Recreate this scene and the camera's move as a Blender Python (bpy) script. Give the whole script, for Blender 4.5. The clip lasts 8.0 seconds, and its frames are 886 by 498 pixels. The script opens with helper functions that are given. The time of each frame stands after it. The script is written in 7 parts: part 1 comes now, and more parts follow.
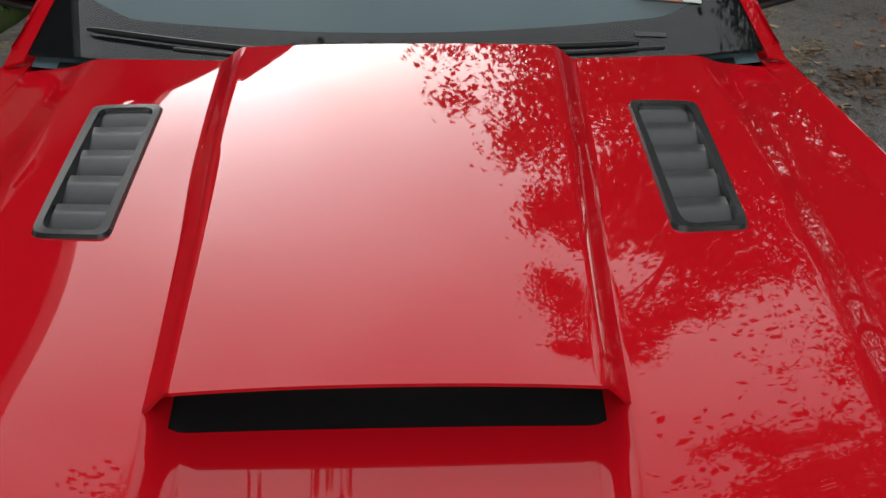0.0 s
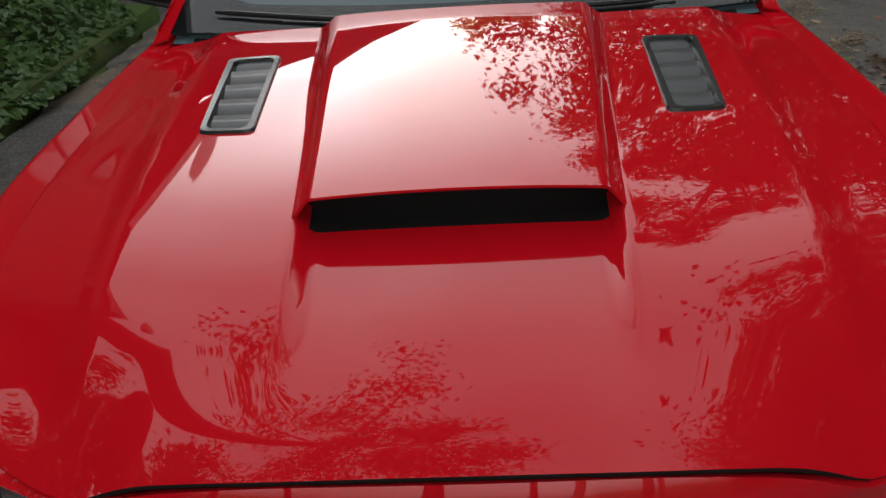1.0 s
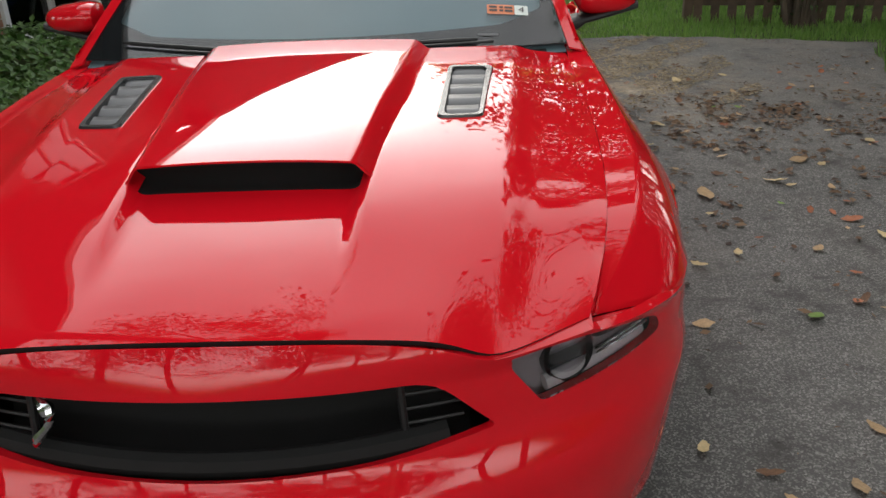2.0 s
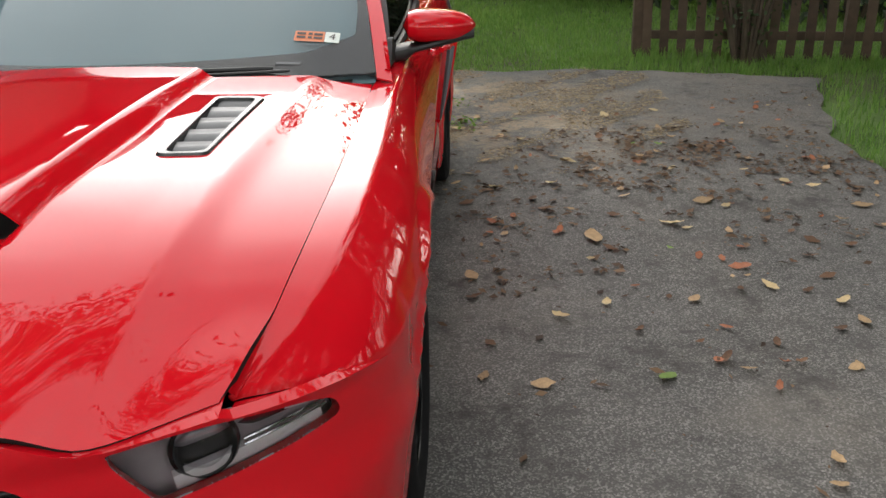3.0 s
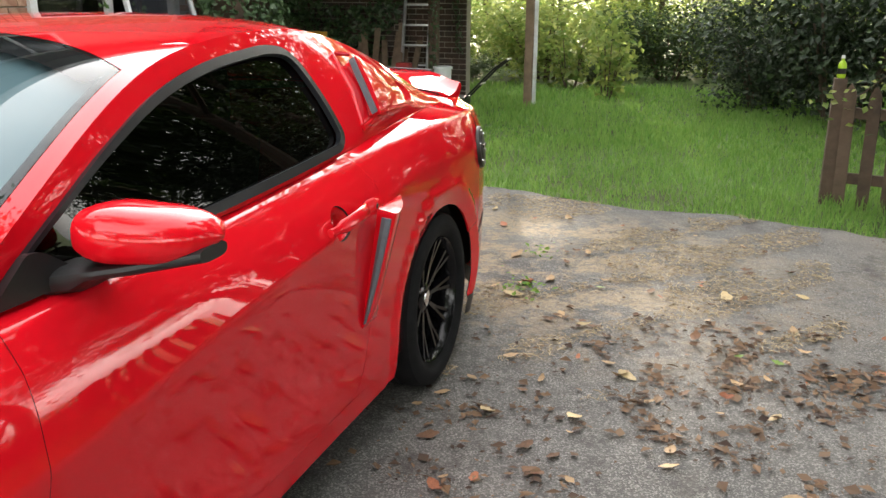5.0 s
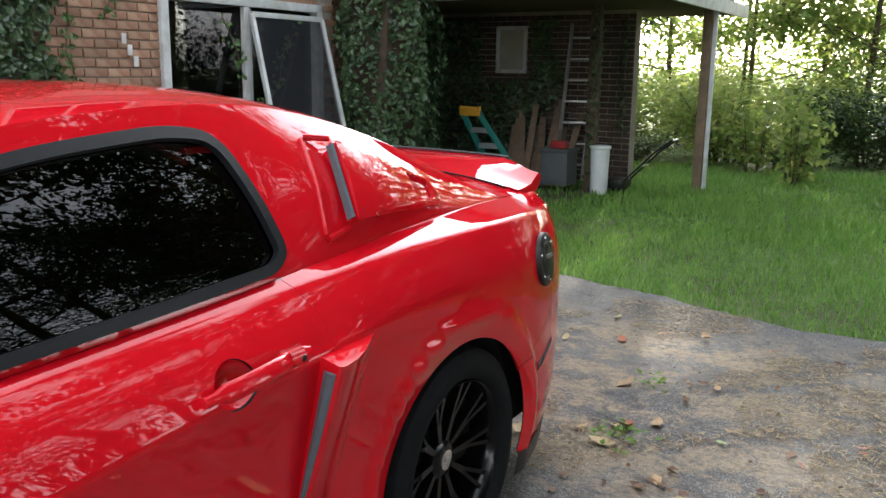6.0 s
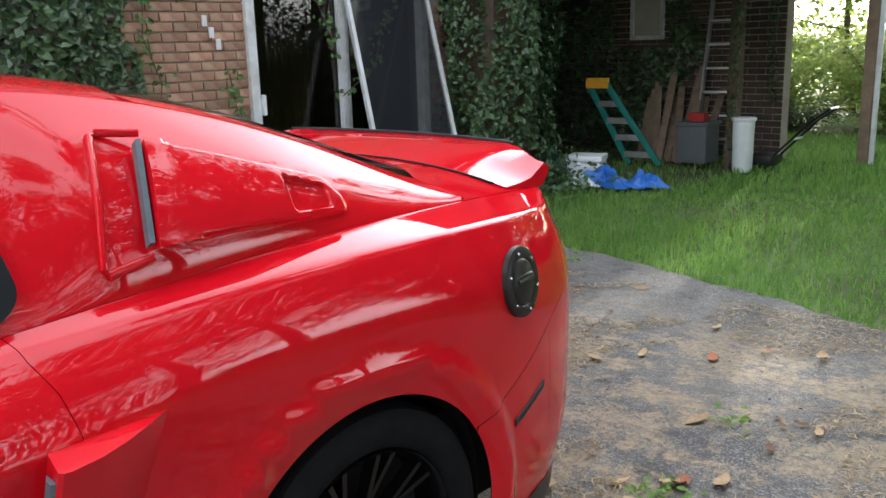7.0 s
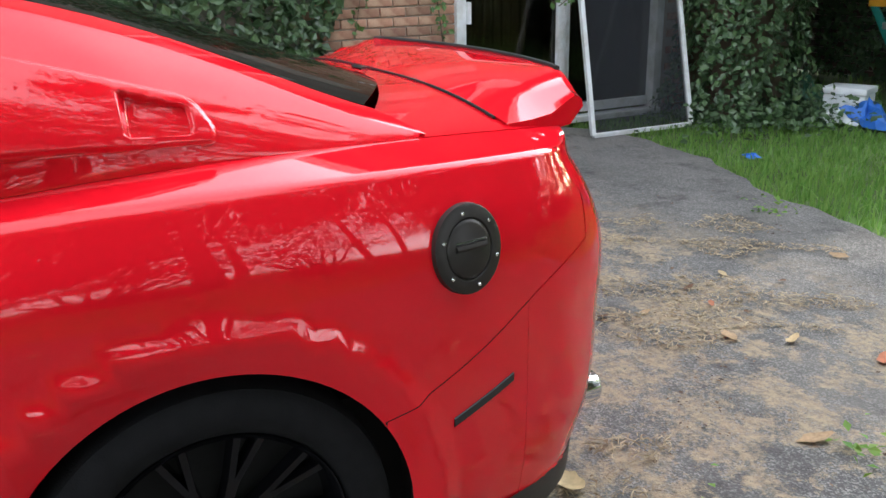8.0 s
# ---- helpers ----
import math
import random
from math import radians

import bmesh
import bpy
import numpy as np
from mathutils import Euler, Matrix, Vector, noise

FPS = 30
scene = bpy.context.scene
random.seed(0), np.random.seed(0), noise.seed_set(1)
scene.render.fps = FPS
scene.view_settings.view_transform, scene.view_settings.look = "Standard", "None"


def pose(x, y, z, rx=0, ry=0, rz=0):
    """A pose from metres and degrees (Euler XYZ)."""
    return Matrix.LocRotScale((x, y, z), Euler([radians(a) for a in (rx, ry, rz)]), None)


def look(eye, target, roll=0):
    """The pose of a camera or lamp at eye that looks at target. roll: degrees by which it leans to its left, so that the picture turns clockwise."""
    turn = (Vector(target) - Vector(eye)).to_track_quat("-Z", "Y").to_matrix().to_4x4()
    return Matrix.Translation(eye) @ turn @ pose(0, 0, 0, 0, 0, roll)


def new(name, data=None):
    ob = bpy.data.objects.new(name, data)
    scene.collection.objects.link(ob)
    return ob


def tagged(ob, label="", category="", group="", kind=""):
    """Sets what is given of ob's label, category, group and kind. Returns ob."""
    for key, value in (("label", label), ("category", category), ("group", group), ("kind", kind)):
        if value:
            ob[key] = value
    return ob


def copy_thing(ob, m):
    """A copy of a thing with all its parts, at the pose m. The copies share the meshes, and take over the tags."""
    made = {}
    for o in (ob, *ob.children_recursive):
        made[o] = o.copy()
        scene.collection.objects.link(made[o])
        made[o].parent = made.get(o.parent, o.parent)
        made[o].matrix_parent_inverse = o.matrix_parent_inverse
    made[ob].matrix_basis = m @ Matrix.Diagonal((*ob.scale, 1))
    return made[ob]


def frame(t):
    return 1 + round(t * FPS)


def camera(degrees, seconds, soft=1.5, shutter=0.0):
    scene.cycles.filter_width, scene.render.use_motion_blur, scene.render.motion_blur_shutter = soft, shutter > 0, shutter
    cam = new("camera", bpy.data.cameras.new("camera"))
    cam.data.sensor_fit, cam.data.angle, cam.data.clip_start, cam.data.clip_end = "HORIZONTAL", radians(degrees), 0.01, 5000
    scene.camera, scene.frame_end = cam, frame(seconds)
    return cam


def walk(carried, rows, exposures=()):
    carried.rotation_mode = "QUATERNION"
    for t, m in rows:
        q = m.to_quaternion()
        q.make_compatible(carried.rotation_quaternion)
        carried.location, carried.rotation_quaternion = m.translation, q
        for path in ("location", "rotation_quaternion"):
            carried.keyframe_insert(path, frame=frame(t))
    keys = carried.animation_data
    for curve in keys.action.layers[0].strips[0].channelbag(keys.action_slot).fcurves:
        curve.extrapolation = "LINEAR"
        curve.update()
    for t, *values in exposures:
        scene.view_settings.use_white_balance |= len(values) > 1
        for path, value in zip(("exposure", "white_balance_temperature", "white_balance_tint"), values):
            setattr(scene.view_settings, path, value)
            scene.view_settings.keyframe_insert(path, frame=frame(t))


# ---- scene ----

cam = camera(54.6, 8.0)
PATH = [
    (0, (0.106, 0.271, 1.546), (0.162, 1.998, 0.539), 0.2),
    (0.5, (0.139, 0.068, 1.526), (0.072, 1.818, 0.561), -0.8),
    (1, (0.114, -0.237, 1.508), (0.013, 1.53, 0.578), -3.9),
    (1.5, (0.255, -0.515, 1.52), (0.154, 1.281, 0.646), -3.8),
    (2, (0.554, -0.722, 1.525), (0.474, 1.101, 0.707), -2.5),
    (2.2, (0.657, -0.726, 1.516), (0.601, 1.105, 0.712), -2.1),
    (3.3, (1.361, -0.248, 1.437), (1.231, 1.608, 0.702), -1.5),
    (3.5, (1.494, -0.125, 1.465), (1.278, 1.728, 0.744), -1.7),
    (4, (1.682, 0.342, 1.467), (1.344, 2.192, 0.786), -2.4),
    (4.2, (1.74, 0.518, 1.489), (1.37, 2.367, 0.824), -1.9),
    (5.3, (2.036, 1.495, 1.474), (1.324, 3.292, 0.962), 0.2),
    (5.5, (2.051, 1.683, 1.489), (1.267, 3.462, 1.02), -0.2),
    (6, (2.118, 2.19, 1.459), (1.106, 3.865, 1.047), 0.8),
    (6.5, (2.155, 2.643, 1.436), (0.982, 4.205, 1.003), -0.6),
    (7, (2.223, 3.09, 1.423), (0.901, 4.518, 0.96), -1.8),
    (7.5, (2.354, 3.553, 1.399), (0.83, 4.73, 0.859), -1.1),
    (8, (2.33, 3.937, 1.372), (0.652, 4.821, 0.736), -1.1),
]
walk(cam, [(t, look(eye, target, roll)) for t, eye, target, roll in PATH], [(0, 1.15, 6500, 10), (0.6, 1.0, 6500, 10), (1.0, .95, 6500, 10), (1.5, 1.1, 6500, 10), (2.2, 1.75, 6600, 10), (3.3, 1.9, 6700, 10), (4.2, 2.45, 6750, 10), (5.5, 2.85, 6500, 10), (6.0, 2.4, 6000, 10), (6.5, 2.25, 5800, 10), (7.2, 2.7, 5900, 10), (8, 2.85, 5900, 10)])

# ---- light: low sun behind thin cloud and trees ----
world = bpy.data.worlds.new("sky")
scene.world = world
world.use_nodes = True
wn = world.node_tree
sky = wn.nodes.new("ShaderNodeTexSky")
sky.sky_type, sky.sun_disc = "NISHITA", False
SUN_EL, SUN_AZ = radians(11), radians(-12)
sky.sun_elevation, sky.sun_rotation = SUN_EL, SUN_AZ
sky.air_density, sky.dust_density = 1.2, 2.5
# thin broken cloud: it whitens the sky's own light
bw, cl, cc, hv, cm = [wn.nodes.new("ShaderNode" + k) for k in ("RGBToBW", "TexNoise", "TexCoord", "MapRange", "Mix")]
cl.inputs["Scale"].default_value, cl.inputs["Detail"].default_value, cl.inputs["Roughness"].default_value = 2.2, 9, 0.55
hv.inputs["From Min"].default_value, hv.inputs["From Max"].default_value = 0.36, 0.62
hv.inputs["To Min"].default_value, hv.inputs["To Max"].default_value = 0.55, 0.97
gain, tint = wn.nodes.new("ShaderNodeMath"), wn.nodes.new("ShaderNodeCombineColor")
gain.operation = "MULTIPLY"
gain.inputs[1].default_value = 4.0
veil = wn.nodes.new("ShaderNodeMath")
veil.operation = "POWER"
veil.inputs[1].default_value = 0.6
wn.links.new(cc.outputs["Generated"], cl.inputs["Vector"])
wn.links.new(cl.outputs["Fac"], hv.inputs["Value"])
wn.links.new(sky.outputs[0], bw.inputs[0])
wn.links.new(bw.outputs[0], veil.inputs[0])
wn.links.new(veil.outputs[0], gain.inputs[0])
for k in range(3):
    wn.links.new(gain.outputs[0], tint.inputs[k])
cm.data_type = "RGBA"
wn.links.new(hv.outputs["Result"], cm.inputs["Factor"])
wn.links.new(sky.outputs[0], cm.inputs["A"])
wn.links.new(tint.outputs[0], cm.inputs["B"])
wn.links.new(cm.outputs["Result"], wn.nodes["Background"].inputs["Color"])
wn.nodes["Background"].inputs["Strength"].default_value = 0.15
sun = new("sun", bpy.data.lights.new("sun", "SUN"))
sun.data.energy, sun.data.angle, sun.data.color = 5.0, radians(1.0), (1.0, 0.86, 0.68)
sun.matrix_basis = look((0, 0, 0), (-math.sin(SUN_AZ) * math.cos(SUN_EL) * -1 * -1, -math.cos(SUN_AZ) * math.cos(SUN_EL), -math.sin(SUN_EL)))


# ---- small tools ----
from mathutils.geometry import delaunay_2d_cdt


def spline(*kn):
    """Natural cubic through x0, y0, x1, y1 ...; straight beyond its ends."""
    xs, ys = np.array(kn[0::2], float), np.array(kn[1::2], float)
    n, h = len(xs), np.diff(xs)
    A, r = np.eye(n), np.zeros(n)
    for i in range(1, n - 1):
        A[i, i - 1:i + 2] = h[i - 1], 2 * (h[i - 1] + h[i]), h[i]
        r[i] = 6 * ((ys[i + 1] - ys[i]) / h[i] - (ys[i] - ys[i - 1]) / h[i - 1])
    m = np.linalg.solve(A, r)

    def f(x):
        x = np.asarray(x, float)
        i = np.clip(np.searchsorted(xs, x) - 1, 0, n - 2)
        xc = np.clip(x, xs[0], xs[-1])
        a, b, hh = (xs[i + 1] - xc) / h[i], (xc - xs[i]) / h[i], h[i]
        y = a * ys[i] + b * ys[i + 1] + ((a ** 3 - a) * m[i] + (b ** 3 - b) * m[i + 1]) * hh * hh / 6
        s0 = (ys[1] - ys[0]) / h[0] - h[0] * (2 * m[0] + m[1]) / 6
        s1 = (ys[-1] - ys[-2]) / h[-1] + h[-1] * (m[-2] + 2 * m[-1]) / 6
        return y + np.where(x < xs[0], (x - xs[0]) * s0, 0) + np.where(x > xs[-1], (x - xs[-1]) * s1, 0)
    return f


def ease(x, a=0.0, b=1.0):
    t = np.clip((np.asarray(x, float) - a) / (b - a), 0, 1)
    return t * t * (3 - 2 * t)


def inside(poly, pts):
    x, y = pts[:, 0], pts[:, 1]
    r = np.zeros(len(pts), bool)
    for (x0, y0), (x1, y1) in zip(poly, np.roll(poly, -1, 0)):
        c = (y0 > y) != (y1 > y)
        r ^= c & (x < (x1 - x0) * (y - y0) / (y1 - y0 + 1e-15) + x0)
    return r


def edge_distance(poly, pts):
    d = np.full(len(pts), 1e9)
    for a, b in zip(poly, np.roll(poly, -1, 0)):
        e = b - a
        t = np.clip(((pts - a) @ e) / max(e @ e, 1e-12), 0, 1)
        d = np.minimum(d, np.hypot(*(pts - a - t[:, None] * e).T))
    return d


def finer(poly, step):
    """The closed outline with points no further apart than step."""
    poly, out = np.array(poly, float), []
    for a, b in zip(poly, np.roll(poly, -1, 0)):
        k = max(1, int(np.ceil(np.hypot(*(b - a)) / step)))
        out += [a + (b - a) * i / k for i in range(k)]
    return np.array(out)


def rounded(poly, radius, n=6):
    """The closed outline with its corners rounded; radius: one for all or one for each."""
    poly, out = np.array(poly, float), []
    rad = radius if hasattr(radius, "__len__") else [radius] * len(poly)
    for i, p in enumerate(poly):
        a, b = poly[i - 1] - p, poly[(i + 1) % len(poly)] - p
        la, lb = np.hypot(*a), np.hypot(*b)
        r = min(rad[i], la * 0.48, lb * 0.48)
        if r < 1e-4:
            out.append(p)
            continue
        A, B = p + a / la * r, p + b / lb * r
        for t in np.linspace(0, 1, n):
            out.append((1 - t) ** 2 * A + 2 * t * (1 - t) * p + t * t * B)
    return np.array(out)


def raw(name, verts, faces, material, parent=None, label="", normals=None, smooth=True):
    me = bpy.data.meshes.new(name)
    me.from_pydata([tuple(v) for v in verts], [], [tuple(f) for f in faces])
    if material:
        me.materials.append(material)
    me.polygons.foreach_set("use_smooth", [smooth] * len(me.polygons))
    me.update()
    if normals is not None:
        me.normals_split_custom_set_from_vertices([tuple(v) for v in normals])
    ob = new(name, me)
    if parent:
        ob.parent = parent
    if label:
        tagged(ob, label)
    return ob


def part(name, bm, material, parent=None, label="", smooth=True):
    me = bpy.data.meshes.new(name)
    bm.to_mesh(me)
    bm.free()
    if material:
        me.materials.append(material)
    me.polygons.foreach_set("use_smooth", [smooth] * len(me.polygons))
    if smooth:
        me.set_sharp_from_angle(angle=radians(38))
    ob = new(name, me)
    if parent:
        ob.parent = parent
    if label:
        tagged(ob, label)
    return ob


def empty(name, m=None, label="", category="", group=""):
    ob = new(name)
    ob.empty_display_size = 0.2
    if m is not None:
        ob.matrix_basis = m
    return tagged(ob, label, category, group)


def sheet(name, f, outline, material, parent, holes=(), step=0.02, thick=0.01, mirror=False, label="", turn=False, fine=None, rim_mat=None):
    """A smooth panel: the outline in the surface f's own two coordinates, with holes, and its edges folded in by thick."""
    fine = fine or step
    rings = [finer(outline, fine)] + [finer(h, fine) for h in holes]
    lo, hi = rings[0].min(0), rings[0].max(0)
    g = np.stack(np.meshgrid(np.arange(lo[0] + step / 2, hi[0], step), np.arange(lo[1] + step / 2, hi[1], step)), -1).reshape(-1, 2)
    ok = inside(rings[0], g)
    for h in rings[1:]:
        ok &= ~inside(h, g)
    g = g[ok]
    if len(g):
        d = np.min([edge_distance(r, g) for r in rings], 0)
        g = g[d > step * 0.45]
    pts, edges, k = np.concatenate(rings + [g]), [], 0
    for r in rings:
        edges += [(k + i, k + (i + 1) % len(r)) for i in range(len(r))]
        k += len(r)
    vs, _, fs, *_ = delaunay_2d_cdt([Vector(p) for p in pts], edges, [], 0, 1e-6)
    uv = np.array([tuple(v) for v in vs])
    fs = np.array([tuple(t) for t in fs])
    c = uv[fs].mean(1)
    ok = inside(rings[0], c)
    for h in rings[1:]:
        ok &= ~inside(h, c)
    fs = fs[ok]
    a, b, cc = uv[fs[:, 0]], uv[fs[:, 1]], uv[fs[:, 2]]
    area = (b[:, 0] - a[:, 0]) * (cc[:, 1] - a[:, 1]) - (b[:, 1] - a[:, 1]) * (cc[:, 0] - a[:, 0])
    fs[area < 0] = fs[area < 0][:, ::-1]
    fs = fs[np.abs(area) > 1e-10]
    P, e = f(uv[:, 0], uv[:, 1]), 1e-4
    du = f(uv[:, 0] + e, uv[:, 1]) - f(uv[:, 0] - e, uv[:, 1])
    dv = f(uv[:, 0], uv[:, 1] + e) - f(uv[:, 0], uv[:, 1] - e)
    N = np.cross(du, dv)
    N /= np.linalg.norm(N, axis=1)[:, None] + 1e-12
    if turn:
        N, fs = -N, fs[:, ::-1]
    if mirror:
        P, N, fs = P * (-1, 1, 1), N * (-1, 1, 1), fs[:, ::-1]
    V, NN, F = [P], [N], [tuple(t) for t in fs]
    if thick:
        count = {}
        for t in F:
            for i in range(3):
                count[t[i], t[(i + 1) % 3]] = 1
        rim = [(i, j) for i, j in count if (j, i) not in count]
        k = len(P)
        for i, j in rim:
            s = np.cross(P[j] - P[i], N[i])
            s /= np.linalg.norm(s) + 1e-12
            V.append(np.array([P[i], P[j], P[j] - N[j] * thick, P[i] - N[i] * thick]))
            NN.append(np.array([s] * 4))
            F.append((k + 1, k, k + 3, k + 2))
            k += 4
    ob = raw(name, np.concatenate(V), F, material, parent, label, np.concatenate(NN))
    if rim_mat:
        ob.data.materials.append(rim_mat)
        ob.data.polygons.foreach_set("material_index", [0] * len(fs) + [1] * (len(F) - len(fs)))
    return ob


def tube(name, pts, radius, material, parent=None, label="", n=8, closed=False, flat=1.0):
    """A bent rod through the points; radius: one or one for each."""
    pts = [Vector(p) for p in pts]
    rad = radius if hasattr(radius, "__len__") else [radius] * len(pts)
    bm, rings = bmesh.new(), []
    up = Vector((0.03, 0.02, 1))
    for i, p in enumerate(pts):
        d = (pts[(i + 1) % len(pts)] - pts[i - 1]) if closed or 0 < i < len(pts) - 1 else (pts[1] - pts[0] if i == 0 else pts[-1] - pts[-2])
        d.normalize()
        u = d.cross(up)
        u = u.normalized() if u.length > 1e-3 else d.orthogonal().normalized()
        w = u.cross(d)
        rings.append([bm.verts.new(p + (u * math.cos(q) + w * math.sin(q) * flat) * rad[i]) for q in [k * math.tau / n for k in range(n)]])
    for i in range(len(pts) if closed else len(pts) - 1):
        a, b = rings[i], rings[(i + 1) % len(pts)]
        for k in range(n):
            bm.faces.new((a[k], a[(k + 1) % n], b[(k + 1) % n], b[k]))
    if not closed:
        bm.faces.new(rings[0][::-1]), bm.faces.new(rings[-1])
    bmesh.ops.recalc_face_normals(bm, faces=bm.faces)
    return part(name, bm, material, parent, label)


def block(size, bevel=0.0, at=(0, 0, 0), turn=None, bm=None, seg=2):
    """A box with rounded edges, as a bmesh or added to one."""
    b = bmesh.new()
    bmesh.ops.create_cube(b, size=1)
    bmesh.ops.scale(b, vec=size, verts=b.verts)
    if bevel:
        bmesh.ops.bevel(b, geom=b.edges[:], offset=bevel, segments=seg, affect="EDGES", profile=0.7)
    m = Matrix.Translation(at) @ (turn or Matrix())
    bmesh.ops.transform(b, matrix=m, verts=b.verts)
    if bm is None:
        return b
    me = bpy.data.meshes.new("tmp")
    b.to_mesh(me)
    b.free()
    bm.from_mesh(me)
    bpy.data.meshes.remove(me)
    return bm


def lathe(profile, n=48, axis="X", cap=True):
    """A turned body from (along, radius) pairs about the axis."""
    bm, rings = bmesh.new(), []
    for a, r in profile:
        ring = []
        for k in range(n):
            q = k * math.tau / n
            c, s = r * math.cos(q), r * math.sin(q)
            ring.append(bm.verts.new((a, c, s) if axis == "X" else (c, s, a)))
        rings.append(ring)
    for r0, r1 in zip(rings, rings[1:]):
        for k in range(n):
            bm.faces.new((r0[k], r0[(k + 1) % n], r1[(k + 1) % n], r1[k]))
    for ring, rev in ((rings[0], True), (rings[-1], False)):
        if cap and profile[0 if rev else -1][1] > 1e-5:
            bm.faces.new(ring[::-1] if rev else ring)
    bmesh.ops.recalc_face_normals(bm, faces=bm.faces)
    return bm


# ---- materials ----
def material(name, colour, rough=0.5, metal=0.0, coat=0.0, vary=0.0, scale=8.0, bump=0.0, bump_scale=120.0, spec=0.5, alt=None, mix_scale=3.0, each=0.0):
    """A surface with colour variation at two scales and fine relief. alt: a second colour in patches; each: change from piece to piece."""
    m = bpy.data.materials.new(name)
    m.use_nodes = True
    nt = m.node_tree
    bs = nt.nodes["Principled BSDF"]
    L, N = nt.links.new, nt.nodes.new
    bs.inputs["Roughness"].default_value, bs.inputs["Metallic"].default_value = rough, metal
    bs.inputs["Coat Weight"].default_value, bs.inputs["Coat Roughness"].default_value = coat, 0.02
    bs.inputs["Specular IOR Level"].default_value = spec
    bs.inputs["Base Color"].default_value = (*colour, 1)
    co = N("ShaderNodeTexCoord")
    src = None
    if alt or vary or each:
        rgb = N("ShaderNodeRGB")
        rgb.outputs[0].default_value = (*colour, 1)
        src = rgb.outputs[0]
        if alt:
            n0 = N("ShaderNodeTexNoise")
            n0.inputs["Scale"].default_value, n0.inputs["Detail"].default_value, n0.inputs["Roughness"].default_value = mix_scale, 6, 0.65
            L(co.outputs["Object"], n0.inputs["Vector"])
            rmp = N("ShaderNodeValToRGB")
            rmp.color_ramp.elements[0].position, rmp.color_ramp.elements[1].position = 0.42, 0.62
            L(n0.outputs["Fac"], rmp.inputs["Fac"])
            mx = N("ShaderNodeMix")
            mx.data_type = "RGBA"
            L(rmp.outputs["Color"], mx.inputs["Factor"]), L(src, mx.inputs["A"])
            mx.inputs["B"].default_value = (*alt, 1)
            src = mx.outputs["Result"]
        hs = N("ShaderNodeHueSaturation")
        L(src, hs.inputs["Color"])
        src = hs.outputs["Color"]
        val = N("ShaderNodeMath")
        val.operation = "ADD"
        val.inputs[0].default_value = 1.0
        val.inputs[1].default_value = 0.0
        if vary:
            n1 = N("ShaderNodeTexNoise")
            n1.inputs["Scale"].default_value, n1.inputs["Detail"].default_value = scale, 8
            L(co.outputs["Object"], n1.inputs["Vector"])
            mr = N("ShaderNodeMapRange")
            mr.inputs["From Min"].default_value, mr.inputs["From Max"].default_value = 0.25, 0.75
            mr.inputs["To Min"].default_value, mr.inputs["To Max"].default_value = -vary, vary
            L(n1.outputs["Fac"], mr.inputs["Value"]), L(mr.outputs["Result"], val.inputs[1])
        out = val.outputs[0]
        if each:
            oi = N("ShaderNodeObjectInfo")
            m2 = N("ShaderNodeMapRange")
            m2.inputs["To Min"].default_value, m2.inputs["To Max"].default_value = -each, each
            L(oi.outputs["Random"], m2.inputs["Value"])
            ad = N("ShaderNodeMath")
            ad.operation = "ADD"
            L(out, ad.inputs[0]), L(m2.outputs["Result"], ad.inputs[1])
            out = ad.outputs[0]
        L(out, hs.inputs["Value"])
        L(src, bs.inputs["Base Color"])
    if bump:
        n2 = N("ShaderNodeTexNoise")
        n2.inputs["Scale"].default_value, n2.inputs["Detail"].default_value = bump_scale, 6
        L(co.outputs["Object"], n2.inputs["Vector"])
        bp = N("ShaderNodeBump")
        bp.inputs["Strength"].default_value, bp.inputs["Distance"].default_value = bump, 0.01
        L(n2.outputs["Fac"], bp.inputs["Height"]), L(bp.outputs["Normal"], bs.inputs["Normal"])
    return m


def glass(name, tint, rough=0.0, clear=1.0):
    """Thin tinted glass: what lies behind shows through the tint, the rest is mirrored as Fresnel has it."""
    m = bpy.data.materials.new(name)
    m.use_nodes = True
    nt = m.node_tree
    nt.nodes.remove(nt.nodes["Principled BSDF"])
    L, N = nt.links.new, nt.nodes.new
    tr, gl, fr, mx = N("ShaderNodeBsdfTransparent"), N("ShaderNodeBsdfGlossy"), N("ShaderNodeFresnel"), N("ShaderNodeMixShader")
    tr.inputs["Color"].default_value = (*tint, 1)
    gl.inputs["Roughness"].default_value = rough
    fr.inputs["IOR"].default_value = 1.48
    L(fr.outputs[0], mx.inputs["Fac"]), L(tr.outputs[0], mx.inputs[1]), L(gl.outputs[0], mx.inputs[2])
    L(mx.outputs[0], nt.nodes["Material Output"].inputs["Surface"])
    return m


